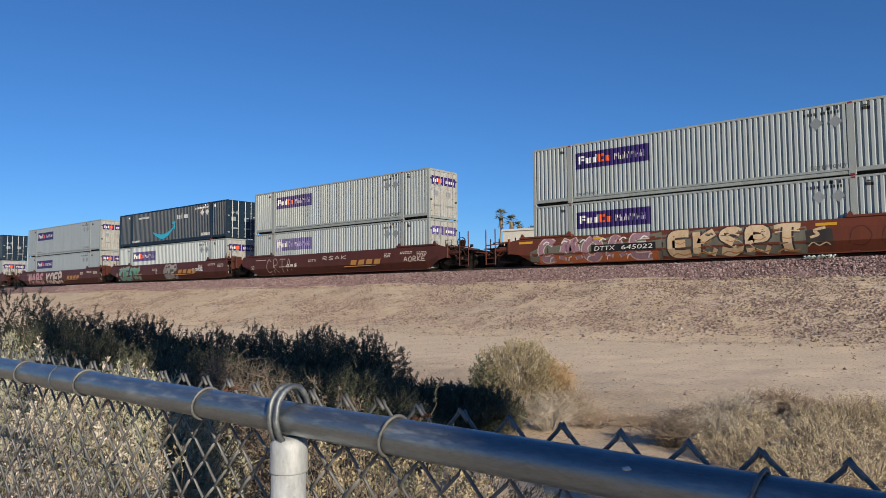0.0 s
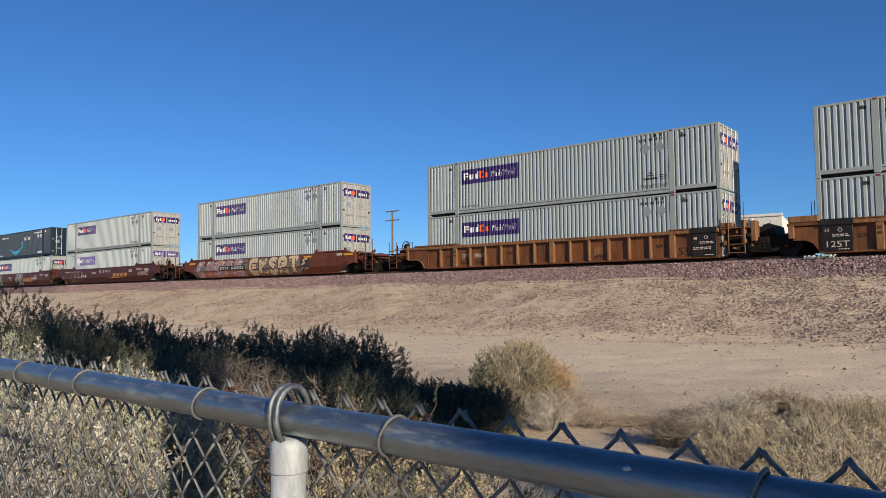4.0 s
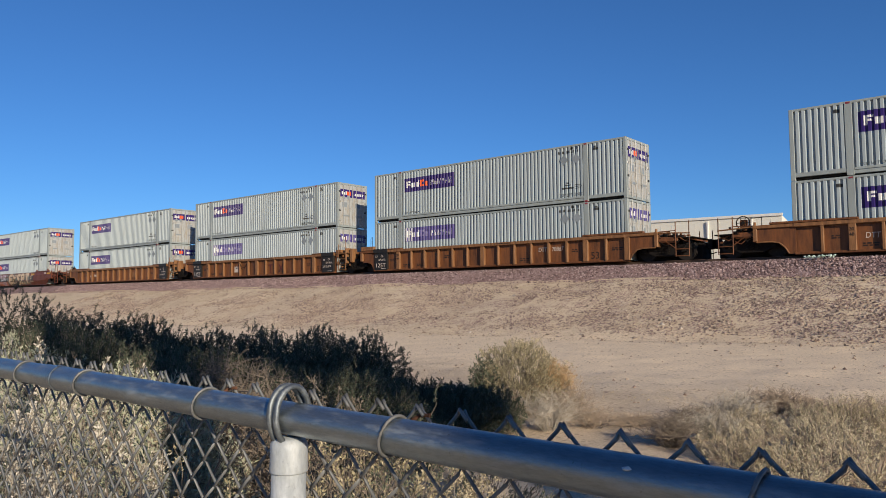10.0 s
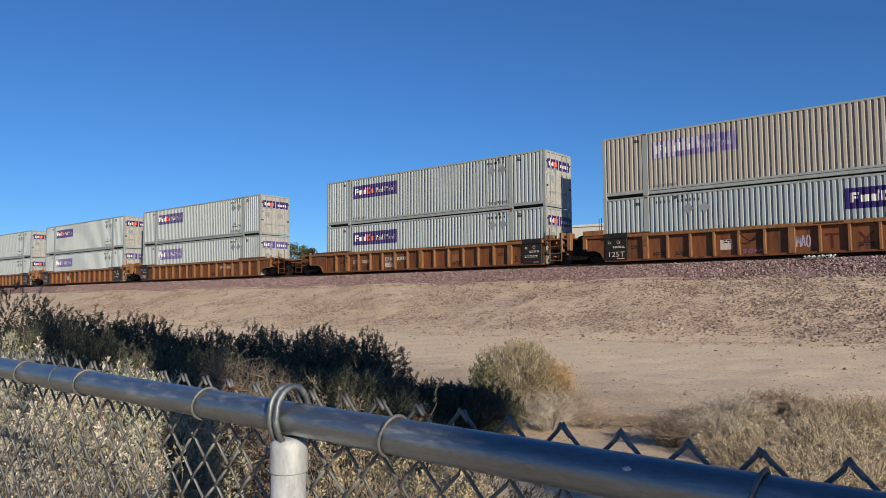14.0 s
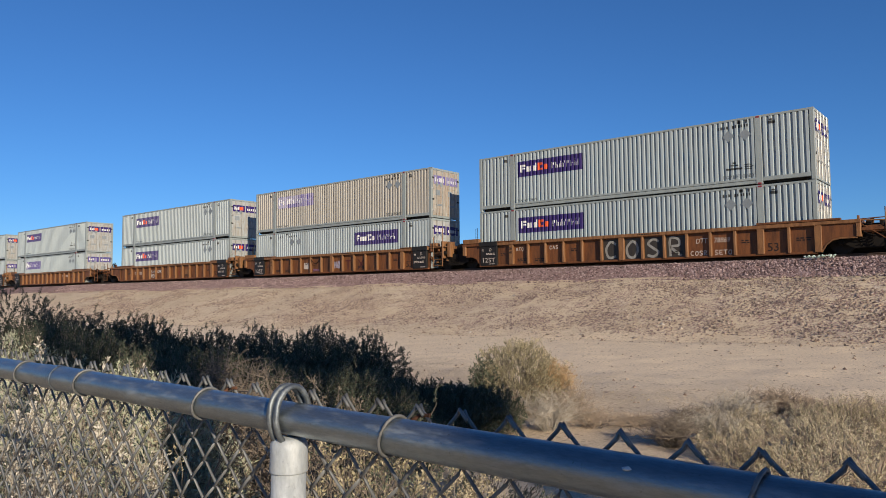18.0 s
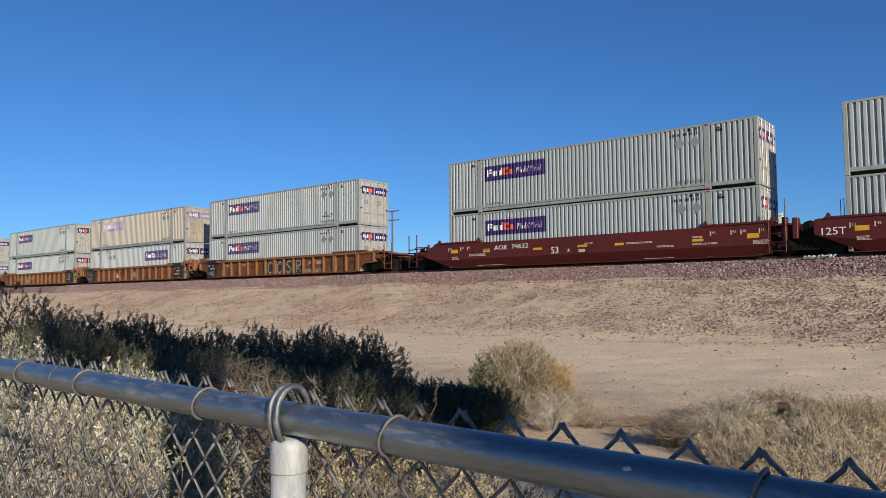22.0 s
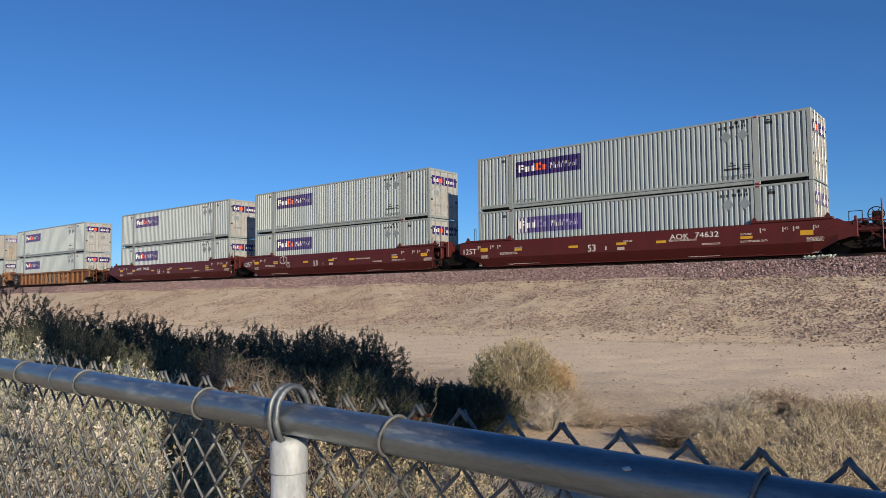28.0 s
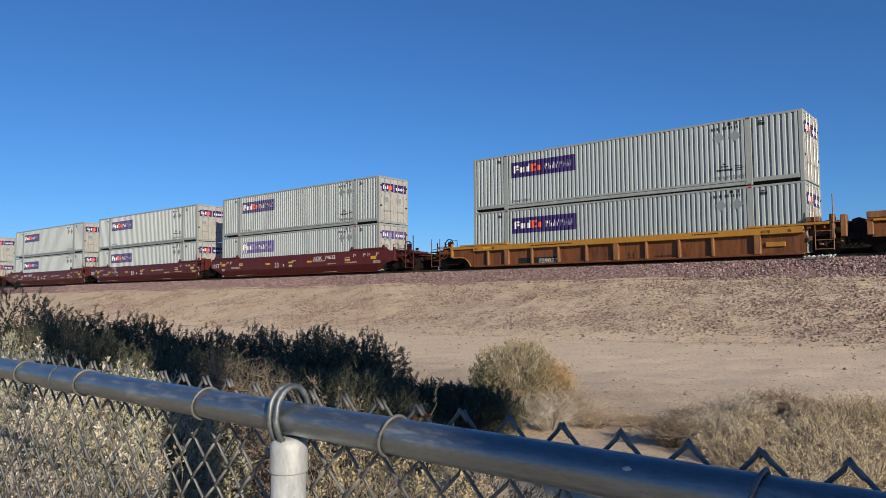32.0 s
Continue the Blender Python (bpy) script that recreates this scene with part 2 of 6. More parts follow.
    if worn:
        K.new(rng(edge.outputs[0], 0, 1, 0.6, 0.22), bp.inputs["Strength"])
    bp.inputs["Distance"].default_value = 0.03
    K.new(tex(22, 8, 0.75), bp.inputs["Height"])
    K.new(bp.outputs[0], b.inputs["Normal"])
    return m


M["sand"] = ground_material("sandy_desert_soil", (0.605, 0.483, 0.34), (0.68, 0.56, 0.405), (0.475, 0.365, 0.25), (0.23, 0.17, 0.135), 11.0, 0.8, worn=(0.80, 0.645, 0.455), gravel=((12.0, 0.46, 0.56, (0.27, 0.165, 0.165)), (8.0, 0.51, 0.58, (0.15, 0.085, 0.08)), (13.0, 0.58, 0.64, (0.62, 0.53, 0.43))))
M["ballast"] = ground_material("crushed_stone_bed", (0.25, 0.165, 0.155), (0.33, 0.24, 0.225), (0.13, 0.085, 0.08), (0.08, 0.05, 0.05), 14.0, 0.9)


def island_material(name, colors, rough=0.9):
    """Loose stones or twigs in one mesh, each of its own shade."""
    m = bpy.data.materials.new(name)
    m.use_nodes = True
    N, K = m.node_tree.nodes, m.node_tree.links
    b = N["Principled BSDF"]
    b.inputs["Roughness"].default_value = rough
    b.inputs["Specular IOR Level"].default_value = 0.2
    g = N.new("ShaderNodeNewGeometry")
    r = N.new("ShaderNodeValToRGB")
    r.color_ramp.interpolation = "LINEAR"
    e = r.color_ramp.elements
    while len(e) < len(colors):
        e.new(0.5)
    for i, c in enumerate(colors):
        e[i].position = i / (len(colors) - 1)
        e[i].color = (*toned(c), 1)
    K.new(g.outputs["Random Per Island"], r.inputs[0])
    K.new(r.outputs[0], b.inputs["Base Color"])
    return m


M["stones"] = island_material("ballast_stones", [(0.055, 0.036, 0.036), (0.34, 0.235, 0.225), (0.16, 0.10, 0.098), (0.56, 0.43, 0.41), (0.09, 0.058, 0.058), (0.40, 0.285, 0.27)])
M["rocks"] = island_material("scattered_rocks", [(0.20, 0.14, 0.11), (0.32, 0.24, 0.18), (0.15, 0.10, 0.08), (0.40, 0.33, 0.26), (0.24, 0.16, 0.13)])
M["straw"] = island_material("dry_straw_leaves", [(0.36, 0.32, 0.25), (0.56, 0.51, 0.42), (0.45, 0.405, 0.32), (0.64, 0.60, 0.52), (0.41, 0.365, 0.285)])
M["sage"] = island_material("grey_green_leaves", [(0.28, 0.235, 0.14), (0.50, 0.43, 0.285), (0.37, 0.315, 0.195), (0.58, 0.51, 0.36), (0.43, 0.35, 0.215)])
M["olive"] = island_material("olive_dry_leaves", [(0.21, 0.18, 0.10), (0.42, 0.36, 0.22), (0.29, 0.25, 0.145), (0.50, 0.43, 0.28)])
M["straw_green"] = island_material("straw_and_green_leaves", [(0.33, 0.29, 0.17), (0.54, 0.48, 0.34), (0.42, 0.37, 0.24), (0.58, 0.52, 0.38)])
M["gold_stem"] = material("golden_dry_stem", (0.50, 0.34, 0.18), 0.9, 0, (0.36, 0.24, 0.12), scale=6)
M["gravel"] = island_material("bank_gravel", [(0.10, 0.068, 0.064), (0.36, 0.275, 0.225), (0.18, 0.125, 0.118), (0.50, 0.405, 0.315), (0.13, 0.09, 0.086), (0.28, 0.205, 0.185), (0.60, 0.50, 0.40)])
M["clods"] = island_material("dark_clods", [(0.10, 0.075, 0.06), (0.22, 0.16, 0.12), (0.14, 0.10, 0.085), (0.50, 0.44, 0.38)])
M["weeds"] = island_material("dead_weeds", [(0.10, 0.075, 0.055), (0.19, 0.14, 0.10), (0.13, 0.11, 0.07), (0.28, 0.21, 0.14)])
M["sage_cool"] = island_material("cool_grey_green_leaves", [(0.24, 0.26, 0.17), (0.46, 0.47, 0.33), (0.33, 0.345, 0.23), (0.55, 0.545, 0.40)])
M["gold_twig"] = island_material("golden_dry_leaves", [(0.34, 0.22, 0.11), (0.52, 0.36, 0.19), (0.42, 0.28, 0.14), (0.56, 0.42, 0.24)])
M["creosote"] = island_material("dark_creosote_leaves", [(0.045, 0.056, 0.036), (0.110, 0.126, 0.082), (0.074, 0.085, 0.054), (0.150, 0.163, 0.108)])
M["tufts"] = island_material("dry_tufts", [(0.46, 0.36, 0.22), (0.36, 0.27, 0.16), (0.50, 0.42, 0.28), (0.30, 0.23, 0.13), (0.42, 0.33, 0.19)])


# ---- mesh helpers ----
class Mesh:
    """Collects vertices and faces for one mesh."""

    def __init__(self):
        self.v, self.f = [], []

    def add(self, verts, faces):
        n = len(self.v)
        self.v += [tuple(p) for p in verts]
        self.f += [tuple(i + n for i in q) for q in faces]
        return self

    def box(self, x0, x1, y0, y1, z0, z1, bevel=0.0):
        if bevel:
            c = min(bevel, (x1 - x0) / 2.01, (y1 - y0) / 2.01, (z1 - z0) / 2.01)
            v, ids = [], {}
            for sx in (0, 1):
                for sy in (0, 1):
                    for sz in (0, 1):
                        X, Y, Z = (x0, x1)[sx], (y0, y1)[sy], (z0, z1)[sz]
                        dx, dy, dz = (c, -c)[sx], (c, -c)[sy], (c, -c)[sz]
                        for a, p in enumerate(((X, Y + dy, Z + dz), (X + dx, Y, Z + dz), (X + dx, Y + dy, Z))):
                            ids[sx, sy, sz, a] = len(v)
                            v.append(p)
            f = []
            for s in (0, 1):
                q = [(s, 0, 0), (s, 1, 0), (s, 1, 1), (s, 0, 1)]
                f.append([ids[(*k, 0)] for k in (q if s else q[::-1])])
                q = [(0, s, 0), (0, s, 1), (1, s, 1), (1, s, 0)]
                f.append([ids[(*k, 1)] for k in (q if s else q[::-1])])
                q = [(0, 0, s), (1, 0, s), (1, 1, s), (0, 1, s)]
                f.append([ids[(*k, 2)] for k in (q if s else q[::-1])])
            for a in (0, 1):
                for b in (0, 1):
                    f.append([ids[0, a, b, 1], ids[1, a, b, 1], ids[1, a, b, 2], ids[0, a, b, 2]])
                    f.append([ids[a, 0, b, 0], ids[a, 1, b, 0], ids[a, 1, b, 2], ids[a, 0, b, 2]])
                    f.append([ids[a, b, 0, 0], ids[a, b, 1, 0], ids[a, b, 1, 1], ids[a, b, 0, 1]])
                    for e in (0, 1):
                        f.append([ids[a, b, e, 0], ids[a, b, e, 1], ids[a, b, e, 2]])
            return self.add(v, f)
        v = [(x, y, z) for x in (x0, x1) for y in (y0, y1) for z in (z0, z1)]
        return self.add(v, [(0, 1, 3, 2), (4, 6, 7, 5), (0, 4, 5, 1), (2, 3, 7, 6), (0, 2, 6, 4), (1, 5, 7, 3)])

    def tube(self, points, radius, sides=6, taper=None, cap=True):
        pts = [Vector(p) for p in points]
        v, n = [], len(pts)
        up = Vector((0.13, 0.27, 0.95))
        for i, p in enumerate(pts):
            d = (pts[min(i + 1, n - 1)] - pts[max(i - 1, 0)])
            d = d.normalized() if d.length > 1e-9 else Vector((0, 0, 1))
            a = d.cross(up)
            a = a.normalized() if a.length > 1e-3 else d.cross(Vector((1, 0, 0))).normalized()
            b = d.cross(a)
            r = radius if taper is None else radius + (taper - radius) * i / max(n - 1, 1)
            for k in range(sides):
                t = 2 * math.pi * k / sides
                v.append(p + (a * math.cos(t) + b * math.sin(t)) * r)
        f = [(i * sides + k, i * sides + (k + 1) % sides, (i + 1) * sides + (k + 1) % sides, (i + 1) * sides + k) for i in range(n - 1) for k in range(sides)]
        if cap:
            f += [tuple(range(sides))[::-1], tuple((n - 1) * sides + k for k in range(sides))]
        return self.add(v, f)

    def prism(self, outline, y0, y1):
        """An outline in x and z, pushed from y0 to y1."""
        n = len(outline)
        v = [(x, y0, z) for x, z in outline] + [(x, y1, z) for x, z in outline]
        return self.add(v, [tuple(range(n)), tuple(range(2 * n - 1, n - 1, -1))] + [(i, (i + 1) % n, n + (i + 1) % n, n + i) for i in range(n)])

    def disc(self, c, r, y0, y1, sides=24, hole=0.0):
        """A wheel or ring about the y axis."""
        ring = [(c[0] + r * math.cos(2 * math.pi * k / sides), c[1] + r * math.sin(2 * math.pi * k / sides)) for k in range(sides)]
        if not hole:
            return self.prism(ring, y0, y1)
        inner = [(c[0] + hole * math.cos(2 * math.pi * k / sides), c[1] + hole * math.sin(2 * math.pi * k / sides)) for k in range(sides)]
        v = [(x, y, z) for y in (y0, y1) for q in (ring, inner) for x, z in q]
        f, s = [], sides
        for k in range(s):
            j = (k + 1) % s
            f += [(k, j, s + j, s + k), (2 * s + k, 3 * s + k, 3 * s + j, 2 * s + j), (k, 2 * s + k, 2 * s + j, j), (s + k, s + j, 3 * s + j, 3 * s + k)]
        return self.add(v, f)

    def data(self, name, smooth=False):
        me = bpy.data.meshes.new(name)
        me.from_pydata([tuple(p) for p in self.v], [], self.f)
        if smooth:
            me.polygons.foreach_set("use_smooth", [True] * len(self.f))
        me.update()
        return me


def facing(me):
    """Turns the faces of a closed mesh outwards."""
    bm = bmesh.new()
    bm.from_mesh(me)
    bmesh.ops.recalc_face_normals(bm, faces=bm.faces)
    bm.to_mesh(me)
    bm.free()
    return me


def raw_mesh(name, co, corners):
    """A mesh of loose faces with the same number of corners each, from arrays."""
    me = bpy.data.meshes.new(name)
    n, k = corners.shape
    me.vertices.add(len(co))
    me.vertices.foreach_set("co", np.asarray(co, dtype=np.float32).ravel())
    me.loops.add(n * k)
    me.loops.foreach_set("vertex_index", corners.astype(np.int32).ravel())
    me.polygons.add(n)
    me.polygons.foreach_set("loop_start", np.arange(0, n * k, k, dtype=np.int32))
    me.update(calc_edges=True)
    return me


def blades(name, root, along, across):
    """Slim pointed leaves: a root, a length and a half width each."""
    co = np.stack([root - 0.4 * across, root + 0.5 * along - across, root + along, root + 0.5 * along + across], axis=1).reshape(-1, 3)
    return raw_mesh(name, co, np.arange(len(co)).reshape(-1, 4))


def pebbles(name, centre, radius, rg):
    """Angular loose stones, six corners each."""
    n = len(centre)
    axes = np.array([(1, 0, 0), (-1, 0, 0), (0, 1, 0), (0, -1, 0), (0, 0, 0.75), (0, 0, -0.75)])
    co = axes[None] * rg.uniform(0.65, 1.3, (n, 6, 1)) + rg.uniform(-0.3, 0.3, (n, 6, 3))
    turn = rg.uniform(0, 2 * np.pi, n)
    c, q = np.cos(turn)[:, None], np.sin(turn)[:, None]
    co = np.stack([co[..., 0] * c - co[..., 1] * q, co[..., 0] * q + co[..., 1] * c, co[..., 2]], axis=2)
    co = co * radius[:, None, None] + centre[:, None, :]
    tri = np.array([(0, 2, 4), (2, 1, 4), (1, 3, 4), (3, 0, 4), (2, 0, 5), (1, 2, 5), (3, 1, 5), (0, 3, 5)])
    return raw_mesh(name, co.reshape(-1, 3), (tri[None] + 6 * np.arange(n)[:, None, None]).reshape(-1, 3))


def unit(v):
    return v / np.maximum(np.linalg.norm(v, axis=-1, keepdims=True), 1e-9)


def part(name, mesh, mat, parent, label="", smooth=False):
    """Links a mesh as one part under a thing or a part."""
    me = mesh if isinstance(mesh, bpy.types.Mesh) else facing(mesh.data(name, smooth))
    if not me.materials:
        me.materials.append(mat)
    ob = new(name, me)
    ob.parent = parent
    if label:
        tagged(ob, label)
    return ob


def thing(name, mesh, mat, label, category, group="", kind="", smooth=False):
    me = mesh if isinstance(mesh, bpy.types.Mesh) else mesh.data(name, smooth)
    if mat and not me.materials:
        me.materials.append(mat)
    return tagged(new(name, me), label, category, group, kind)


def base(name, label, category, group="", m=None):
    ob = new(name)
    ob.empty_display_size = 0.3
    if m is not None:
        ob.matrix_basis = m
    return tagged(ob, label, category, group)


LETTERS = {}


def lettering(text, height, mat, parent, x, y, z, name="lettering", label="", width=None, slant=0.0):
    """Painted words on a face that looks towards -y, from their lower left corner."""
    key = (text, height, mat.name, width, slant)
    if key not in LETTERS:
        cu = bpy.data.curves.new("lettering", "FONT")
        cu.body, cu.size, cu.shear, cu.extrude, cu.resolution_u = text, height / 0.72, slant, 0.003, 3
        ob = bpy.data.objects.new("lettering", cu)
        scene.collection.objects.link(ob)
        bpy.context.view_layer.update()
        me = bpy.data.meshes.new_from_object(ob)
        bpy.data.objects.remove(ob)
        co = [v.co.copy() for v in me.vertices]
        x0, x1 = min(c.x for c in co), max(c.x for c in co)
        k = width / (x1 - x0) if width else 1.0
        for v, c in zip(me.vertices, co):
            v.co = ((c.x - x0) * k, -c.z, c.y)
        me.materials.clear()
        me.materials.append(mat)
        LETTERS[key] = me
    ob = part(name, LETTERS[key], mat, parent, label)
    ob.location = (x, y, z)
    return tagged(ob, kind="stuff") if len(text) > 1 else ob


# ---- ground ----
RAIL_Z = 2.96         # top of the rails
TRACK_Y = 32.215      # middle of the track
BENCH = 2.12          # foot of the stone bed


def smooth_step(a, b, x):
    t = min(max((x - a) / (b - a), 0), 1)
    return t * t * (3 - 2 * t)


def ground_height(x, y):
    toe = 21.4 + 0.7 * noise.noise((x * 0.08, 0.3, 1.0))
    rise = min(max((y - toe) / (28.9 - toe), 0), 1)
    z = BENCH * (0.82 * rise + 0.18 * smooth_step(0, 1, rise))
    z += 0.10 * noise.noise((x * 0.25, y * 0.3, 2.0)) * (0.35 if y > 29.5 else 0.35 + 0.65 * smooth_step(20.0, 23.0, y))
    z += 0.035 * noise.noise((x * 1.3, y * 1.5, 5.0)) + 0.08 * noise.noise((x * 0.06, y * 0.08, 9.0)) * (1 - rise)
    near = smooth_step(4.0, 0.5, math.hypot(x, y))
    return z * (1 - near)


def spaced(lo, hi, fine_lo, fine_hi, fine, grow):
    out, x, s = [], fine_lo, fine
    while x < fine_hi:
        out.append(x)
        x += fine
    while x < hi:
        out.append(x)
        s *= grow
        x += s
    out.append(hi)
    x, s = fine_lo, fine
    while True:
        s *= grow
        x -= s
        if x <= lo:
            break
        out.insert(0, x)
    return [lo] + out


xs = spaced(-1500, 1500, -34, 6, 0.22, 1.12)
ys = spaced(-1500, 1500, -1, 31, 0.22, 1.12)
g = Mesh()
g.v = [(x, y, ground_height(x, y)) for y in ys for x in xs]
w = len(xs)
g.f = [(j * w + i, j * w + i + 1, (j + 1) * w + i + 1, (j + 1) * w + i) for j in range(len(ys) - 1) for i in range(w - 1)]
ground = thing("ground", g, M["sand"], "sandy desert ground with a bank rising to the railway", "ground", kind="structure", smooth=True)

# bed of crushed stone with its two shoulders
BED = [(-3.75, BENCH - 0.25), (-3.25, BENCH - 0.02), (-2.05, 2.71), (-1.8, 2.75), (1.8, 2.75), (2.05, 2.71), (3.25, BENCH - 0.02), (3.75, BENCH - 0.25)]
bx = spaced(-420, 300, -60, 6, 0.16, 1.15)
bed_rows = []
for (y0, z0), (y1, z1) in zip(BED, BED[1:]):
    n = max(1, int((y1 - y0) / 0.17)) if y1 < 0 else 2
    bed_rows += [(y0 + (y1 - y0) * k / n, z0 + (z1 - z0) * k / n) for k in range(n)]
bed_rows.append(BED[-1])
b = Mesh()
b.v = [(x, TRACK_Y + y + 0.05 * noise.noise((x * 2.1, y * 2, 3)), z + (0.045 * noise.noise((x * 5.1, y * 5, 4)) + 0.05 * noise.noise((x * 0.5, y, 8))) * (abs(y) > 1.9)) for y, z in bed_rows for x in bx]
w = len(bx)
b.f = [(j * w + i, j * w + i + 1, (j + 1) * w + i + 1, (j + 1) * w + i) for j in range(len(bed_rows) - 1) for i in range(w - 1)]
ballast = thing("track_bed", b, M["ballast"], "raised bed of reddish crushed stone under the track", "track bed", kind="structure")


def stone(mesh, c, r, rnd):
    v = []
    for i, (x, y, z) in enumerate(((1, 0, 0), (-1, 0, 0), (0, 1, 0), (0, -1, 0), (0, 0, 1), (0, 0, -1))):
        k = r * rnd.uniform(0.65, 1.25)
        v.append((c[0] + x * k + rnd.uniform(-.3, .3) * r, c[1] + y * k + rnd.uniform(-.3, .3) * r, c[2] + z * k * 0.8 + rnd.uniform(-.2, .2) * r))
    mesh.add(v, [(0, 2, 4), (2, 1, 4), (1, 3, 4), (3, 0, 4), (2, 0, 5), (1, 2, 5), (3, 1, 5), (0, 3, 5)])


def bed_height(y):
    for (y0, z0), (y1, z1) in zip(BED, BED[1:]):
        if y0 <= y <= y1:
            return z0 + (z1 - z0) * (y - y0) / (y1 - y0)
    return BENCH


rnd, rg = random.Random(3), np.random.default_rng(3)
n = 42000
x = 6 - 78 * rg.random(n) ** 1.7
y = np.where(rg.random(n) < 0.93, rg.uniform(-3.45, -1.55, n), rg.normal(-3.5, 0.3, n))
z = np.array([bed_height(max(q, -3.4)) for q in y])
thing("ballast_stones", pebbles("ballast_stones", np.stack([x, TRACK_Y + y, z + 0.018], axis=1), rg.uniform(0.026, 0.066, n), rg), M["stones"], "loose reddish and grey crushed stones on the track bed", "ballast", kind="stuff")

# rails and ties
for side in (-1, 1):
    y = TRACK_Y + side * 0.755
    r = Mesh()
    r.add([(x, y + a, RAIL_Z + c) for x in (-420, 300) for a, c in ((-0.075, -0.17), (0.075, -0.17), (0.075, -0.155), (0.012, -0.13), (0.012, -0.045), (0.036, -0.03), (0.036, -0.004), (0.03, 0), (-0.03, 0), (-0.036, -0.004), (-0.036, -0.03), (-0.012, -0.045), (-0.012, -0.13), (-0.075, -0.155))],
          [(i, (i + 1) % 14, 14 + (i + 1) % 14, 14 + i) for i in range(14)])
    thing("rail", facing(r.data("rail")), M["rail"], "rusty steel running rail on timber ties", "rail", "rails of the track", kind="structure")
t_me = facing(Mesh().box(-0.115, 0.115, -1.3, 1.3, -0.15, 0.0, 0.012).data("tie"))
t_me.materials.append(M["tie"])
ties = base("railway_ties", "weathered timber ties under the rails", "ties", m=pose(0, TRACK_Y, RAIL_Z - 0.172))
tagged(ties, kind="structure")
for i in range(150):
    o = new("tie", t_me)
    o.parent = ties
    o.location = (8 - 0.53 * i + rnd.uniform(-.03, .03), rnd.uniform(-.03, .03), rnd.uniform(-.008, 0.0))

# ---- containers: 53-foot boxes; x along the box, near side at y = 0, floor at z = 0 ----
BOX_L, BOX_W, BOX_H = 16.154, 2.591, 2.886
BOX_0, BOX_1 = -0.135, 16.289     # ends of a box beside its lifting posts
POST_1, POST_2 = 1.98, 14.174     # middle of the lifting posts
PITCH_U = 0.216


def wave(u0, u1):
    """Stations of the folded side sheet between u0 and u1: place and depth."""
    n = round((u1 - u0) / PITCH_U)
    p = (u1 - u0) / n
    out = []
    for i in range(n):
        a = u0 + i * p
        out += [(a, 0.085), (a + 0.24 * p, 0.085), (a + 0.36 * p, 0.006), (a + 0.80 * p, 0.006)]
    return out + [(u1, 0.085)]


FLAT = [(BOX_0, 0.012), (BOX_1, 0.012)]
WAVES = wave(BOX_0 + 0.17, POST_1 - 0.13) + wave(POST_1 + 0.13, POST_2 - 0.13) + wave(POST_2 + 0.13, BOX_1 - 0.17)


def strip(mesh, stations, u0, u1, z0, z1, out):
    """A piece of painted side from u0 to u1 that follows the folds."""
    def depth(u):
        for (a, d), (b, e) in zip(stations, stations[1:]):
            if a <= u <= b:
                return d + (e - d) * (u - a) / max(b - a, 1e-6)
        return 0.083
    us = [u0] + [u for u, _ in stations if u0 + 1e-4 < u < u1 - 1e-4] + [u1]
    v = []
    for u in us:
        v += [(u, depth(u) - out, z0), (u, depth(u) - out, z1)]
    mesh.add(v, [(2 * i, 2 * i + 2, 2 * i + 3, 2 * i + 1) for i in range(len(us) - 1)])
    return mesh


def sheet(name, mesh, mat, parent, label=""):
    """A thin painted or folded skin as one part; small marks that belong together are one piece of stuff."""
    me = mesh.data(name)
    me.materials.append(mat)
    ob = part(name, me, mat, parent, label)
    if name in ("sign_mark", "number_marking", "graffiti", "gold_mark"):
        tagged(ob, kind="stuff")
    return ob


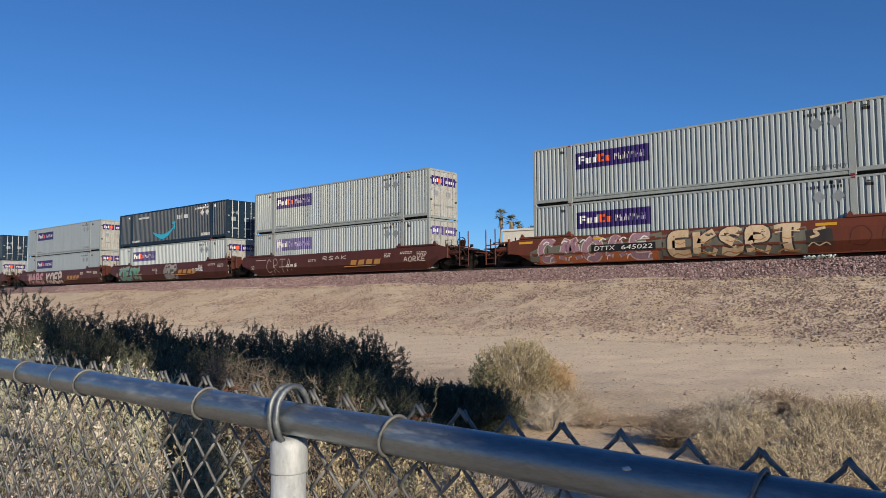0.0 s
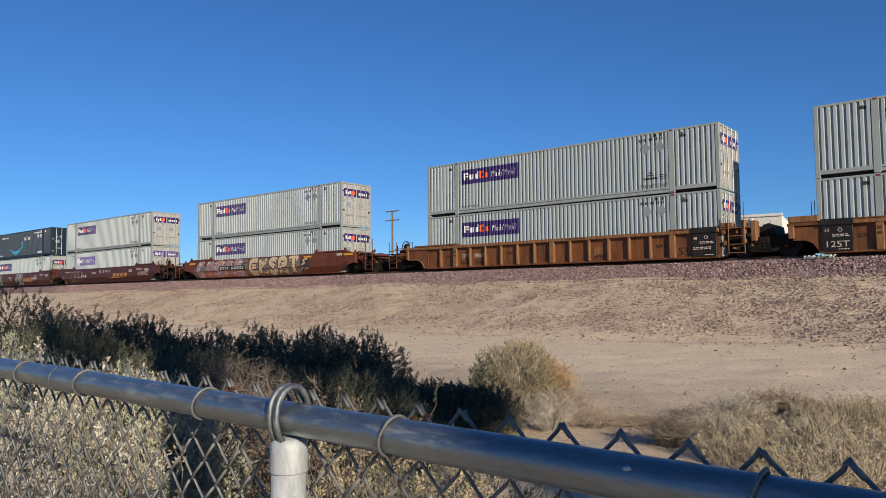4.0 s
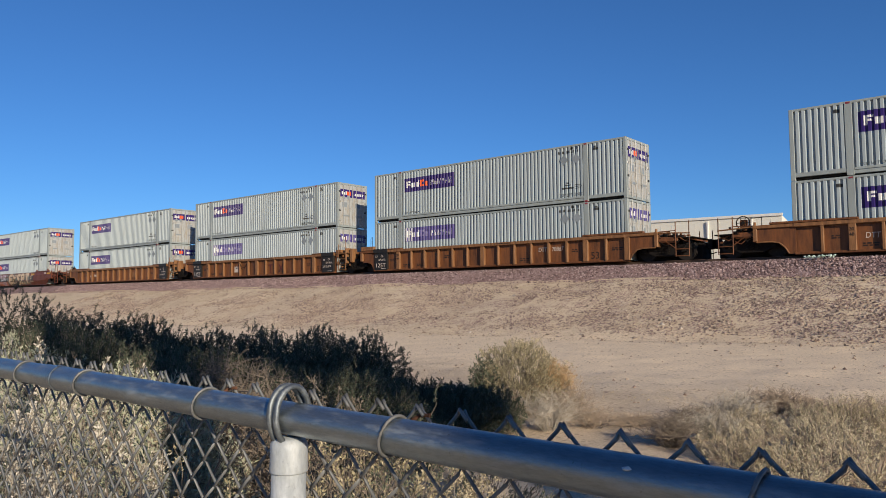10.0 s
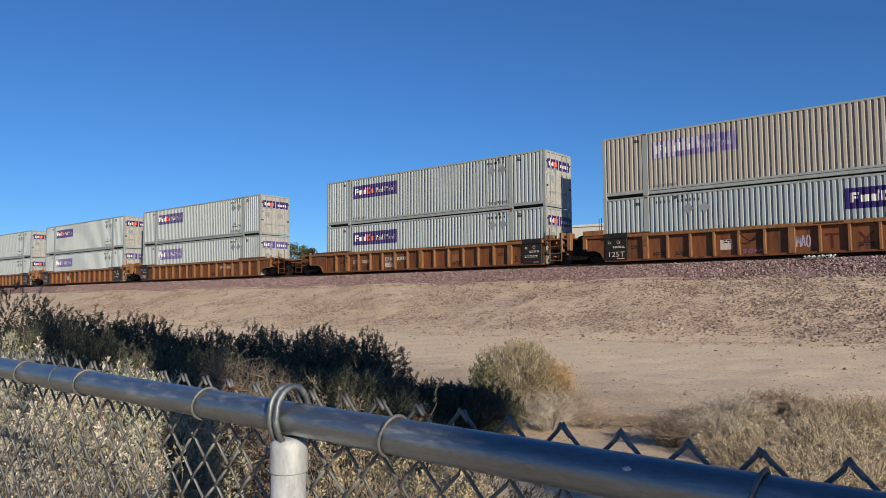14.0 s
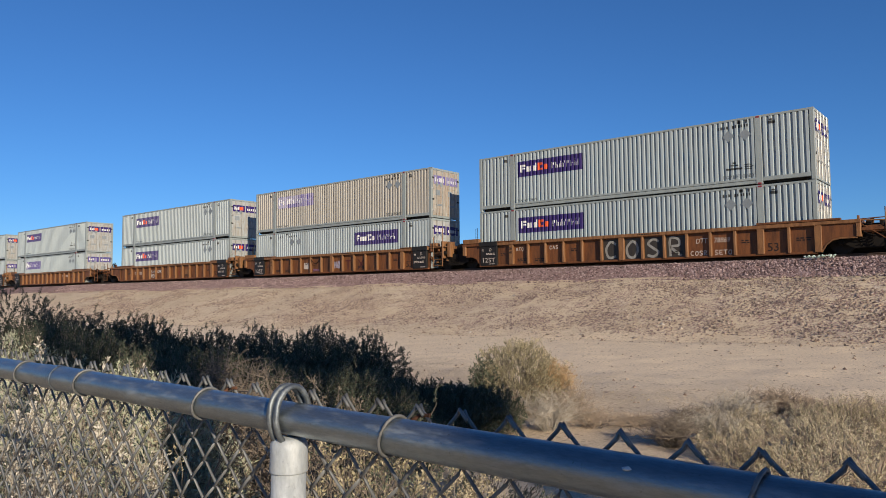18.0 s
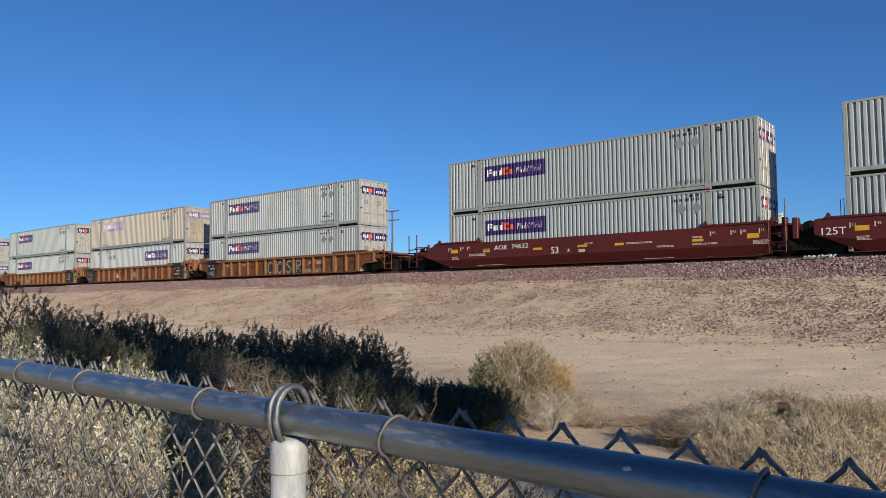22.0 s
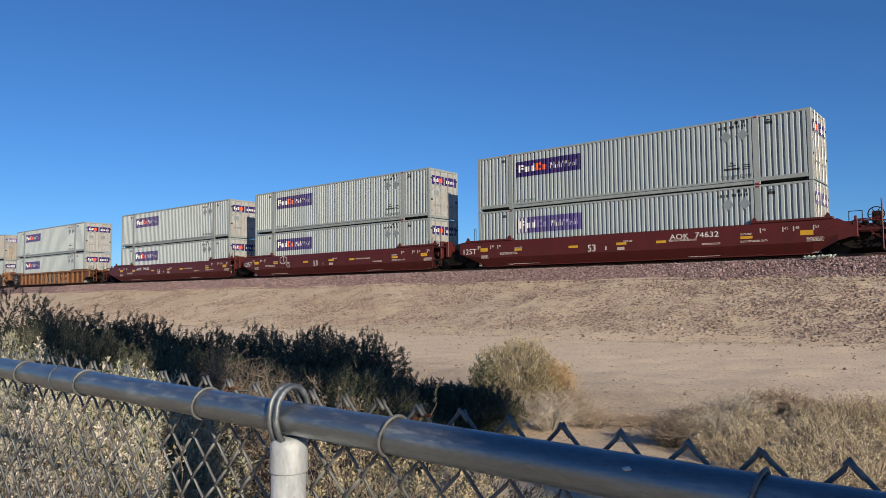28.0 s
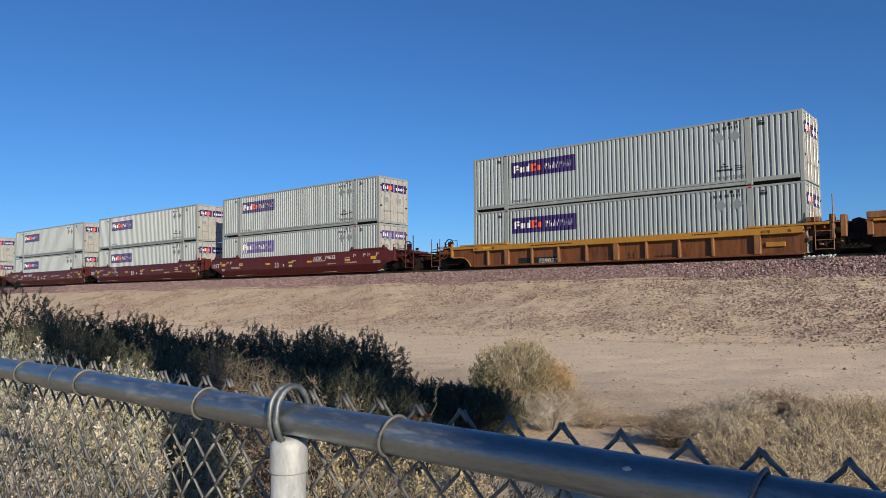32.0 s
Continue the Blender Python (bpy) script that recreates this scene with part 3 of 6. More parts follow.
def make_container(label, body, rails, door, sign, word, accent, side="left", flat=False, navy=False, band=True, emblem=False, bleached=False):
    c = base("shipping_container", label, "container", "containers on the train")
    st = FLAT if flat else WAVES
    bottom = 0.30 if band else 0.17
    for a, z in ((BOX_0 + 0.17, POST_1 - 0.13), (POST_1 + 0.13, POST_2 - 0.13), (POST_2 + 0.13, BOX_1 - 0.17)):
        m = strip(Mesh(), st, a, z, bottom, BOX_H - 0.09, 0)
        sheet("side_panel", m, body, c)
    m = Mesh()
    m.add([(BOX_0 + 0.1, BOX_W - 0.03, 0.15), (BOX_1 - 0.1, BOX_W - 0.03, 0.15), (BOX_1 - 0.1, BOX_W - 0.03, BOX_H - 0.08), (BOX_0 + 0.1, BOX_W - 0.03, BOX_H - 0.08)], [(0, 1, 2, 3)])
    m.box(BOX_0 + 0.1, BOX_1 - 0.1, BOX_W - 0.06, BOX_W - 0.03, 0.15, BOX_H - 0.08)
    part("far_side_panel", m, body, c)
    part("roof", Mesh().box(BOX_0 + 0.05, BOX_1 - 0.05, 0.05, BOX_W - 0.05, BOX_H - 0.06, BOX_H - 0.025), body, c)
    part("underframe", Mesh().box(BOX_0 + 0.05, BOX_1 - 0.05, 0.32, BOX_W - 0.32, 0.06, 0.16), M["gasket"], c)
    part("front_wall", Mesh().box(BOX_0 + 0.03, BOX_0 + 0.07, 0.1, BOX_W - 0.1, 0.16, BOX_H - 0.08), body, c)
    part("top_rail", Mesh().box(BOX_0, BOX_1, 0.0, 0.06, BOX_H - 0.095, BOX_H - 0.004, 0.01), rails, c)
    part("top_rail", Mesh().box(BOX_0, BOX_1, BOX_W - 0.06, BOX_W, BOX_H - 0.095, BOX_H - 0.004, 0.01), rails, c)
    m = Mesh().box(POST_1 + 0.13, POST_2 - 0.13, -0.004, 0.09, 0.205, bottom + 0.01, 0.012).box(POST_1 + 0.13, POST_2 - 0.13, 0.012, 0.09, 0.055, 0.19, 0.012).box(POST_1 + 0.13, POST_2 - 0.13, 0.03, 0.088, 0.18, 0.21)
    part("bottom_rail", m, rails, c)
    for a, z in ((BOX_0 + 0.1, POST_1 - 0.13), (POST_2 + 0.13, BOX_1 - 0.1)):
        part("bottom_rail", Mesh().box(a, z, 0.004, 0.09, 0.135, bottom + 0.01, 0.012), rails, c)
    for u in (POST_1, POST_2):
        part("lifting_post", Mesh().box(u - 0.13, u + 0.13, -0.006, 0.08, 0.02, BOX_H - 0.02, 0.01), rails, c)
        for z in (0.0, BOX_H - 0.115):
            part("corner_casting", Mesh().box(u - 0.085, u + 0.085, -0.011, 0.15, z, z + 0.09, 0.012), M["redcap"] if u == POST_2 or z else rails, c)
    for u in (BOX_0, BOX_1 - 0.17):
        for y in (0.0, BOX_W - 0.16):
            part("corner_post", Mesh().box(u, u + 0.17, y - (0.005 if y == 0 else 0), y + 0.165, 0.0, BOX_H, 0.014), rails, c)
    # door end: two leaves, rods, hinges, seals
    mid = BOX_W / 2
    part("door_header", Mesh().box(BOX_1 - 0.07, BOX_1 + 0.004, 0.165, BOX_W - 0.165, BOX_H - 0.13, BOX_H - 0.01, 0.01), rails, c)
    part("door_sill", Mesh().box(BOX_1 - 0.07, BOX_1 + 0.004, 0.165, BOX_W - 0.165, 0.02, 0.15, 0.01), rails, c)
    for a, z in ((0.17, mid - 0.008), (mid + 0.008, BOX_W - 0.17)):
        d = Mesh().box(BOX_1 - 0.06, BOX_1 - 0.015, a, z, 0.155, BOX_H - 0.135, 0.006)
        n = 5
        for k in range(n):
            z0 = 0.28 + k * 0.49
            d.box(BOX_1 - 0.03, BOX_1 - 0.004, a + 0.1, z - 0.1, z0, z0 + 0.33, 0.012)
        leaf = part("door", d, door, c, "stained door leaf" if door is not M["navy"] else "")
        for k in (0.27, 0.73):
            y = a + (z - a) * k
            part("locking_rod", Mesh().tube([(BOX_1 + 0.022, y, 0.06), (BOX_1 + 0.022, y, BOX_H - 0.05)], 0.02, 6), M["white"] if navy else M["steel"], leaf)
            for zz in (0.75, 1.95):
                part("rod_bracket", Mesh().box(BOX_1 - 0.01, BOX_1 + 0.045, y - 0.045, y + 0.045, zz, zz + 0.06), M["steel"], leaf)
        edge = a if a < 1 else z
        for k in range(4):
            part("hinge", Mesh().box(BOX_1 - 0.015, BOX_1 + 0.012, edge - 0.09, edge + 0.09, 0.4 + 0.62 * k, 0.5 + 0.62 * k, 0.01), M["gasket"] if k % 2 else M["steel"], leaf)
        if sign:
            part("sign_panel", Mesh().box(BOX_1 - 0.006, BOX_1 + 0.0005, a + 0.05, z - 0.03, BOX_H - 0.92, BOX_H - 0.42), sign, leaf)
            p = Mesh()
            n = 5
            for k in range(n):
                y = a + 0.17 + k * (z - a - 0.3) / n
                if a < 1 and k > 2:
                    continue
                p.box(BOX_1 - 0.004, BOX_1 + 0.003, y, y + 0.10, BOX_H - 0.78, BOX_H - (0.55 if a < 1 and k % 2 == 0 else 0.62))
            part("sign_mark", p, word, leaf)
            if a < 1:
                part("sign_mark", Mesh().box(BOX_1 - 0.004, BOX_1 + 0.005, a + 0.62, a + 0.95, BOX_H - 0.79, BOX_H - 0.55), accent, leaf)
        part("stencil_block", Mesh().box(BOX_1 - 0.006, BOX_1 - 0.001, a + 0.22, a + 0.62, 1.32, 1.62), M["placard"], leaf)
        part("stencil_block", Mesh().box(BOX_1 - 0.006, BOX_1 - 0.001, a + 0.25, a + 0.80, 0.72, 0.82), M["placard"], leaf)
        q = Mesh()
        for y in (a + 0.35, a + 0.72):
            q.add([(BOX_1 + 0.002, y + dy, 1.95 + dz) for dy, dz in ((-0.16, 0), (0, -0.16), (0.16, 0), (0, 0.16))], [(0, 1, 2, 3)])
        if a < 1:
            sheet("placard", q, M["placard"], leaf)
    # signs on the side
    flip = side == "right"
    if sign:
        u0 = (9.95 if flip else 2.30)
        z0, z1 = BOX_H - 1.27, BOX_H - 0.47
        sheet("sign_panel", strip(Mesh(), st, u0, u0 + 3.76, z0, z1, 0.004), sign, c, "purple sign panel with worn lettering")
        for a, e, lo, hi, ink in ((0.28, 0.42, 0.26, 0.80, word), (0.42, 0.62, 0.66, 0.80, word), (0.42, 0.58, 0.46, 0.58, word), (0.68, 0.98, 0.26, 0.64, word), (1.04, 1.32, 0.26, 0.64, word), (1.24, 1.34, 0.64, 0.84, word),
                                  (1.40, 1.52, 0.26, 0.80, accent), (1.52, 1.70, 0.62, 0.80, accent), (1.52, 1.70, 0.26, 0.40, accent), (1.74, 2.02, 0.26, 0.64, accent)):
            sheet("sign_block", strip(Mesh(), st, u0 + 0.93 * a - 0.07, u0 + 0.93 * e - 0.07, z0 + 0.06 + lo * 0.70, z0 + 0.06 + hi * 0.70, 0.007), ink, c)
        if bleached:
            for (a, d), (b, e) in zip(st, st[1:]):
                if d < 0.02 and e < 0.02 and u0 < a and b < u0 + (2.3 if sign is M["lilac"] else 0.8):
                    sheet("bleached_stripe", strip(Mesh(), st, a, b, z0 + 0.02 + 0.25 * (a - u0 > 1.1), z1 - 0.02, 0.0055), word, c)
        m = Mesh()
        for k, (lo, hi) in enumerate(((.3, .68), (.5, .66), (.5, .66), (.3, .68), (.3, .52), (.3, .38), (.3, .52), (.3, .70), (.3, .60), (.3, .52), (.55, .68), (.3, .68), (.5, .66), (.5, .66), (.3, .68), (.3, .52), (.44, .52), (.3, .52), (.3, .70), (.3, .50), (.3, .70))):
            strip(m, st, u0 + 2.06 + 0.071 * k, u0 + 2.06 + 0.071 * k + 0.036, z0 + lo * 0.8, z0 + hi * 0.8, 0.007)
        sheet("sign_mark", m, word, c)
    dark = M["white"] if navy else M["black"]
    for k, u in enumerate((3.90, 4.62) if flip else (12.98, 13.66)):
        q = Mesh()
        q.add([(u + a, 0.003, BOX_H - 0.72 + e) for a, e in ((-0.25, 0), (0, -0.25), (0.25, 0), (0, 0.25))] + [(u + a, 0.012, BOX_H - 0.72 + e) for a, e in ((-0.25, 0), (0, -0.25), (0.25, 0), (0, 0.25))], [(0, 1, 2, 3), (7, 6, 5, 4), (0, 4, 5, 1), (1, 5, 6, 2), (2, 6, 7, 3), (3, 7, 4, 0)])
        sheet("placard", q, M["white"] if navy else M["placard"], c, "diamond placard holder")
    u = 2.45 if flip else 12.55
    for k in range(11):
        if k != 4:
            sheet("digit_bar", strip(Mesh(), st, u + (0.19 if flip else 0.118) * k, u + (0.19 if flip else 0.118) * k + 0.058, BOX_H - 0.40, BOX_H - 0.28, 0.005), dark, c)
    if emblem:
        m = Mesh()
        for a, e in ((0.0, 0.66), (0.16, 0.50), (0.27, 0.39)):
            strip(m, st, 12.85 + a, 12.85 + e, 0.72 + 0.16 * (a > 0.1) + 0.10 * (a > 0.2), 0.80 + 0.13 * (a > 0.1) + 0.12 * (a > 0.2), 0.005)
        sheet("emblem", m, M["black"], c, "small dark stepped emblem")
        m = Mesh()
        for k in range(3):
            strip(m, st, 13.58, 13.88 + 0.08 * (k % 2), 0.70 + 0.09 * k, 0.735 + 0.09 * k, 0.005)
        sheet("number_marking", m, dark, c)
    m = Mesh()
    strip(m, st, u + 0.8, u + 0.95, BOX_H - 0.24, BOX_H - 0.12, 0.005)
    strip(m, st, u + 1.15, u + 1.22, BOX_H - 0.24, BOX_H - 0.10, 0.005)
    strip(m, st, 14.55, 14.85, BOX_H - 0.42, BOX_H - 0.30, 0.005)
    strip(m, st, 14.62, 14.74, BOX_H - 0.28, BOX_H - 0.22, 0.005)
    strip(m, st, 1.45, 1.70, BOX_H - 0.40, BOX_H - 0.26, 0.005)
    sheet("number_marking", m, dark, c)
    if not navy:
        for u in (12.72, 2.32):
            lettering("TOP LIFT ONLY", 0.15 if u > 5 else 0.10, M["faint"], c, u, 0.002, 0.36, "stencil_text", width=1.28 if u > 5 else 1.15)
    return c


C = {}
C["fresh"] = make_container("light grey corrugated container with a purple sign panel", M["grey"], M["grey_rail"], M["door"], M["purple"], M["white"], M["orange"])
C["faded"] = make_container("light grey corrugated container with a bleached purple sign", M["grey"], M["grey_rail"], M["door"], M["purple_faded"], M["white"], M["lilac"], bleached=True)
C["fresh_emblem"] = make_container("light grey corrugated container with a purple sign and emblem", M["grey"], M["grey_rail"], M["door"], M["purple"], M["white"], M["orange"], emblem=True)
C["flipped"] = make_container("light grey container with a bleached sign towards its door end", M["grey"], M["grey_rail"], M["door"], M["purple"], M["white"], M["white_faded"], side="right")
C["beige"] = make_container("yellowed beige container with an almost bleached purple sign", M["beige"], M["grey_rail"], M["door_dirty"], M["lilac"], M["white_faded"], M["white_faded"], bleached=True)
C["plain"] = make_container("smooth-sided grey container with a purple sign panel", M["grey"], M["grey_rail"], M["door"], M["purple"], M["white"], M["orange"], flat=True)
C["navy"] = make_container("dark navy container with a light blue arc", M["navy"], M["navy"], M["navy"], None, M["white"], M["orange"], navy=True)
arc = Mesh()
n = 22
for i in range(n):
    a0, a1 = i / n, (i + 1) / n
    def bow(a):
        u, z = 5.6 + 3.4 * a, 1.20 - 1.15 * math.sin(math.pi * (a * 0.88 + 0.06)) * 0.62 + 0.30 * a
        k = 0.05 + 0.14 * math.sin(math.pi * min(a * 1.02, 1))
        return u, z - k, z + k
    (u0, l0, h0), (u1, l1, h1) = bow(a0), bow(a1)
    arc.add([(u0, 0.002, l0), (u1, 0.002, l1), (u1, 0.002, h1), (u0, 0.002, h0)], [(0, 1, 2, 3)])
arc.add([(9.0 + a, 0.001, 1.42 + e) for a, e in ((-0.42, 0.25), (-0.35, 0.12), (0.12, 0.18), (0.1, 0.38))] + [(9.0 + a, 0.0005, 1.42 + e) for a, e in ((-0.02, 0.3), (0.12, 0.38), (0.06, -0.3), (-0.14, -0.28))], [(0, 1, 2, 3), (4, 5, 6, 7)])
sheet("curved_mark", arc, M["cyan"], C["navy"], "light blue curved arrow mark")
m = Mesh()
for k, (wd, hi) in enumerate(((0.2, 0.34), (0.14, 0.3), (0.08, 0.42), (0.32, 0.3), (0.22, 0.3))):
    m.box(9.35 + k * 0.34, 9.35 + k * 0.34 + wd, -0.002, 0.004, 1.90, 1.90 + hi)
part("sign_mark", m, M["white"], C["navy"])
m = Mesh()
for k in range(9):
    m.box(3.2 + k * 0.2, 3.33 + k * 0.2, -0.002, 0.004, 2.30, 2.46)
    m.box(12.0 + k * 0.2, 12.13 + k * 0.2, -0.002, 0.004, 2.46, 2.60)
    if k < 7:
        m.box(2.2 + k * 0.2, 2.33 + k * 0.2, -0.002, 0.004, 0.36, 0.50)
        m.box(12.9 + k * 0.17, 13.01 + k * 0.17, -0.002, 0.004, 0.36, 0.58)
part("number_marking", m, M["white"], C["navy"])

# ---- the train: place of each stack along it at the start, its car and its boxes ----
BOX_Y = 30.92
TRAIN = [
    (-106.3, "brown", "end", "end", "navy", "plain"),
    (-82.75, "brown", "end", "art", "plain", "plain"),
    (-62.66, "brown", "art", "art", "navy", "fresh"),
    (-42.79, "brown", "art", "end", "fresh", "faded"),
    (-19.42, "rust", "end", "end", "fresh", "fresh"),
    (4.20, "ttx", "end", "art", "fresh_emblem", "fresh"),
    (24.29, "ttx", "art", "art", "fresh_emblem", "faded"),
    (44.02, "ttx", "art", "end", "fresh_emblem", "faded"),
    (67.46, "ttx", "end", "art", "fresh", "fresh"),
    (87.03, "ttx", "art", "art", "beige", "flipped"),
    (106.87, "ttx", "art", "end", "fresh_emblem", "fresh"),
    (130.46, "maroon", "end", "art", "fresh", "fresh"),
    (149.99, "maroon", "art", "art", "fresh_emblem", "fresh"),
    (169.84, "maroon", "art", "end", "fresh_emblem", "faded"),
    (193.42, "yellow", "end", "art", "fresh_emblem", "fresh"),
    (212.95, "yellow", "art", "end", None, None),
]
# way of the train, metres along the track by second
WAY = [0.0, -7.64, -15.32, -23.04, -30.69, -38.23, -45.70, -53.11, -60.43, -67.65, -74.76, -81.79, -88.76, -95.68, -102.56, -109.43, -116.26,
       -123.01, -129.67, -136.23, -142.69, -149.06, -155.37, -161.69, -168.04, -174.38, -180.62, -186.73, -192.74, -198.70, -204.66, -210.64, -216.62]
MOVERS, WHEELS = [], []

used = set()
for x0, kind, left, right, up, low in TRAIN:
    for key, z in ((low, 3.022), (up, 3.022 + BOX_H + 0.012)):
        if key:
            m = pose(x0, BOX_Y, z)
            if key in used:
                o = copy_thing(C[key], m)
            else:
                o = C[key]
                o.matrix_basis = m
                used.add(key)
            MOVERS.append((o, x0, BOX_Y, z))

# ---- well cars: x along the car from the left end of its boxes, y = 0 in the middle, z = 0 at the foot of the sides ----
CAR_Z = 3.0
WHEEL_R = 0.46
SHARED = {}


def shared(key, maker, mat):
    """One mesh for alike parts."""
    if (key, mat.name) not in SHARED:
        me = facing(maker().data(key[0] if isinstance(key, tuple) else key))
        me.materials.append(mat)
        SHARED[key, mat.name] = me
    return SHARED[key, mat.name]


def wheelset_mesh():
    m = Mesh()
    for y in (-0.755, 0.755):
        s = -1 if y < 0 else 1
        m.disc((0, 0), WHEEL_R, y - 0.05, y + 0.05, 28)
        m.disc((0, 0), WHEEL_R + 0.03, y - s * 0.085, y - s * 0.05, 28)
        m.disc((0, 0), 0.12, y + s * 0.05, y + s * 0.13, 12)
        for k in range(6):
            a = math.pi * k / 3
            m.disc((0.27 * math.cos(a), 0.27 * math.sin(a)), 0.045, y + s * 0.05, y + s * 0.06, 8)
    m.tube([(0, -1.0, 0), (0, 1.0, 0)], 0.08, 10)
    return m


def frame_mesh():
    m = Mesh()
    for y in (-1.05, 1.05):
        m.prism([(-1.2, 0.05), (-1.15, 0.20), (-0.75, 0.22), (-0.45, 0.36), (0.45, 0.36), (0.75, 0.22), (1.15, 0.20), (1.2, 0.05), (1.1, -0.08), (0.75, -0.10), (0.45, -0.26), (-0.45, -0.26), (-0.75, -0.10), (-1.1, -0.08)], y - 0.07, y + 0.07)
    m.box(-0.2, 0.2, -1.15, 1.15, 0.05, 0.32, 0.02)
    return m


def spring_mesh():
    m = Mesh()
    for k in (-0.2, 0.0, 0.2):
        pts = [(k + 0.07 * math.cos(a * 1.2), -1.16 + 0.05 * math.sin(a * 1.2), -0.2 + 0.022 * a) for a in range(16)]
        m.tube(pts, 0.018, 5)
    return m


def truck(car, u):
    t = part("truck", shared("truck", frame_mesh, M["gear"]), M["gear"], car, "grimy cast truck frame")
    t.location = (u, 0, RAIL_Z + WHEEL_R - CAR_Z)
    part("brake_rigging", shared("brake_rigging", lambda: Mesh().box(-1.55, 1.55, -0.5, 0.5, -0.44, 0.26, 0.03).box(-0.42, 0.42, -0.98, 0.98, -0.30, 0.0, 0.02), M["gear"]), M["gear"], t)
    part("spring_pack", shared("spring_pack", spring_mesh, M["gear"]), M["gear"], t)
    for k in (-0.88, 0.88):
        w = part("wheelset", shared("wheelset", wheelset_mesh, M["wheel"]), M["wheel"], t, "steel wheels on an axle")
        w.location = (k, 0, 0)
        WHEELS.append((w, k, 0.0, WHEEL_R))
        part("bearing_cap", shared("bearing_cap", lambda: Mesh().disc((0, 0), 0.11, -1.22, -1.1, 12), M["gear"]), M["gear"], t).location = (k, 0, 0)


def loop(points, r, sides=6):
    return Mesh().tube(points, r, sides)


def end_gear(car, u, s, mat, edge, tall, wheel, posts):
    """Platform, draft sill, coupler, grab irons and hand brake at a car's end; s = +1 towards larger x."""
    def X(a):
        return u + s * a

    def bx(a, b, y0, y1, z0, z1, bev=0.015, m=None):
        lo, hi = sorted((X(a), X(b)))
        return (m or Mesh()).box(lo, hi, y0, y1, z0, z1, bev)
    part("end_beam", bx(1.45, 1.62, -1.5, 1.5, 0.55, tall, 0.02), edge, car, "worn end beam")
    part("end_platform", bx(0.0, 1.5, -1.48, 1.48, tall - 0.14, tall - 0.03), mat, car)
    part("end_wall", bx(-0.05, 0.06, -1.35, 1.35, 0.1, tall - 0.05), mat, car)
    part("brake_pipe", Mesh().tube([(X(0.3), -1.0, 0.9), (X(1.8), -0.9, 1.0), (X(2.6), -0.5, 0.92), (X(3.2), -0.3, 0.6), (X(3.5), -0.25, 0.45)], 0.025, 6), M["gear"], car)
    part("draft_sill", Mesh().prism([(X(1.5), 0.42), (X(1.5), 1.0), (X(2.2), 1.02), (X(3.0), 0.78), (X(3.1), 0.45)], -0.28, 0.28), M["gear"], car)
    part("center_sill", bx(-0.1, 2.4, -0.4, 0.4, 0.10, 0.62), M["gear"], car)
    part("coupler", Mesh().prism([(X(3.0), 0.50), (X(3.0), 0.72), (X(3.35), 0.74), (X(3.4), 0.86), (X(3.70), 0.84), (X(3.74), 0.46), (X(3.4), 0.42), (X(3.35), 0.5)], -0.16, 0.16), M["gear"], car)
    part("uncoupling_lever", Mesh().tube([(X(3.0), -0.2, 0.9), (X(2.9), -0.6, 0.85), (X(2.85), -1.35, 0.62), (X(2.8), -1.45, 0.42)], 0.014, 5), M["gear"], car)
    part("hose", Mesh().tube([(X(3.1), 0.25, 0.6), (X(3.35), 0.3, 0.25), (X(3.62), 0.22, 0.3)], 0.025, 6), M["rubber"], car)
    part("cross_step", bx(2.2, 3.2, -1.42, 1.42, 0.90, 0.95), M["gear"], car, "open grating step across the end")
    for a, y in ((2.42, -1.45), (3.02, -1.45), (2.45, 1.4), (3.05, 1.4)):
        top = posts if y < 0 else posts - 0.25
        part("grab_iron", Mesh().tube([(X(a), y, 0.08), (X(a), y, top)], 0.022 if posts < 1.9 else 0.03, 6), mat, car)
    for z in (0.12, 0.42):
        part("step_rung", Mesh().tube([(X(2.42), -1.45, z), (X(3.02), -1.45, z)], 0.02, 6), mat, car)
    part("sloping_deck", Mesh().prism([(X(1.62), 1.02), (X(1.62), 1.10), (X(2.1), 1.08), (X(3.15), 0.86), (X(3.15), 0.79), (X(2.1), 1.01)], -0.95, 0.95), mat, car)
    part("brake_cylinder", Mesh().tube([(X(1.85), -0.95, 0.62), (X(2.25), -0.95, 0.62)], 0.13, 12), M["gear"], car)
    part("brake_rod", Mesh().tube([(X(0.2), -0.7, 0.5), (X(1.85), -0.95, 0.62)], 0.022, 5), M["gear"], car)
    part("diagonal_brace", Mesh().tube([(X(1.6), -1.4, 1.05), (X(2.42), -1.45, 0.45)], 0.02, 5), mat, car)
    part("handrail", Mesh().tube([(X(1.6), -1.42, tall + 0.02), (X(2.42), -1.45, tall + 0.04)], 0.022, 5), mat, car)
    part("underframe", bx(1.3, 2.95, -0.62, 0.62, 0.12, 0.80, 0.03), M["gear"], car)
    part("platform_bracket", bx(1.66, 2.35, -1.40, -0.85, 0.72, 0.98, 0.03), mat, car)
    part("side_bearer", bx(1.6, 2.5, -1.44, -1.36, 0.78, 0.90), mat, car)
    part("release_chain", Mesh().tube([(X(2.7 + 0.08 * k), -0.45, 0.75 - 0.25 * math.sin(math.pi * k / 6)) for k in range(7)], 0.015, 5), M["gear"], car)
    for k in range(4):
        a = 1.75 + 0.22 * k
        part("brake_fitting", bx(a, a + 0.16, -1.25 + 0.2 * (k % 2), -0.95 + 0.2 * (k % 2), 0.95 - 0.12 * (k % 3), 1.18 - 0.1 * (k % 2), 0.03), M["gear"], car)
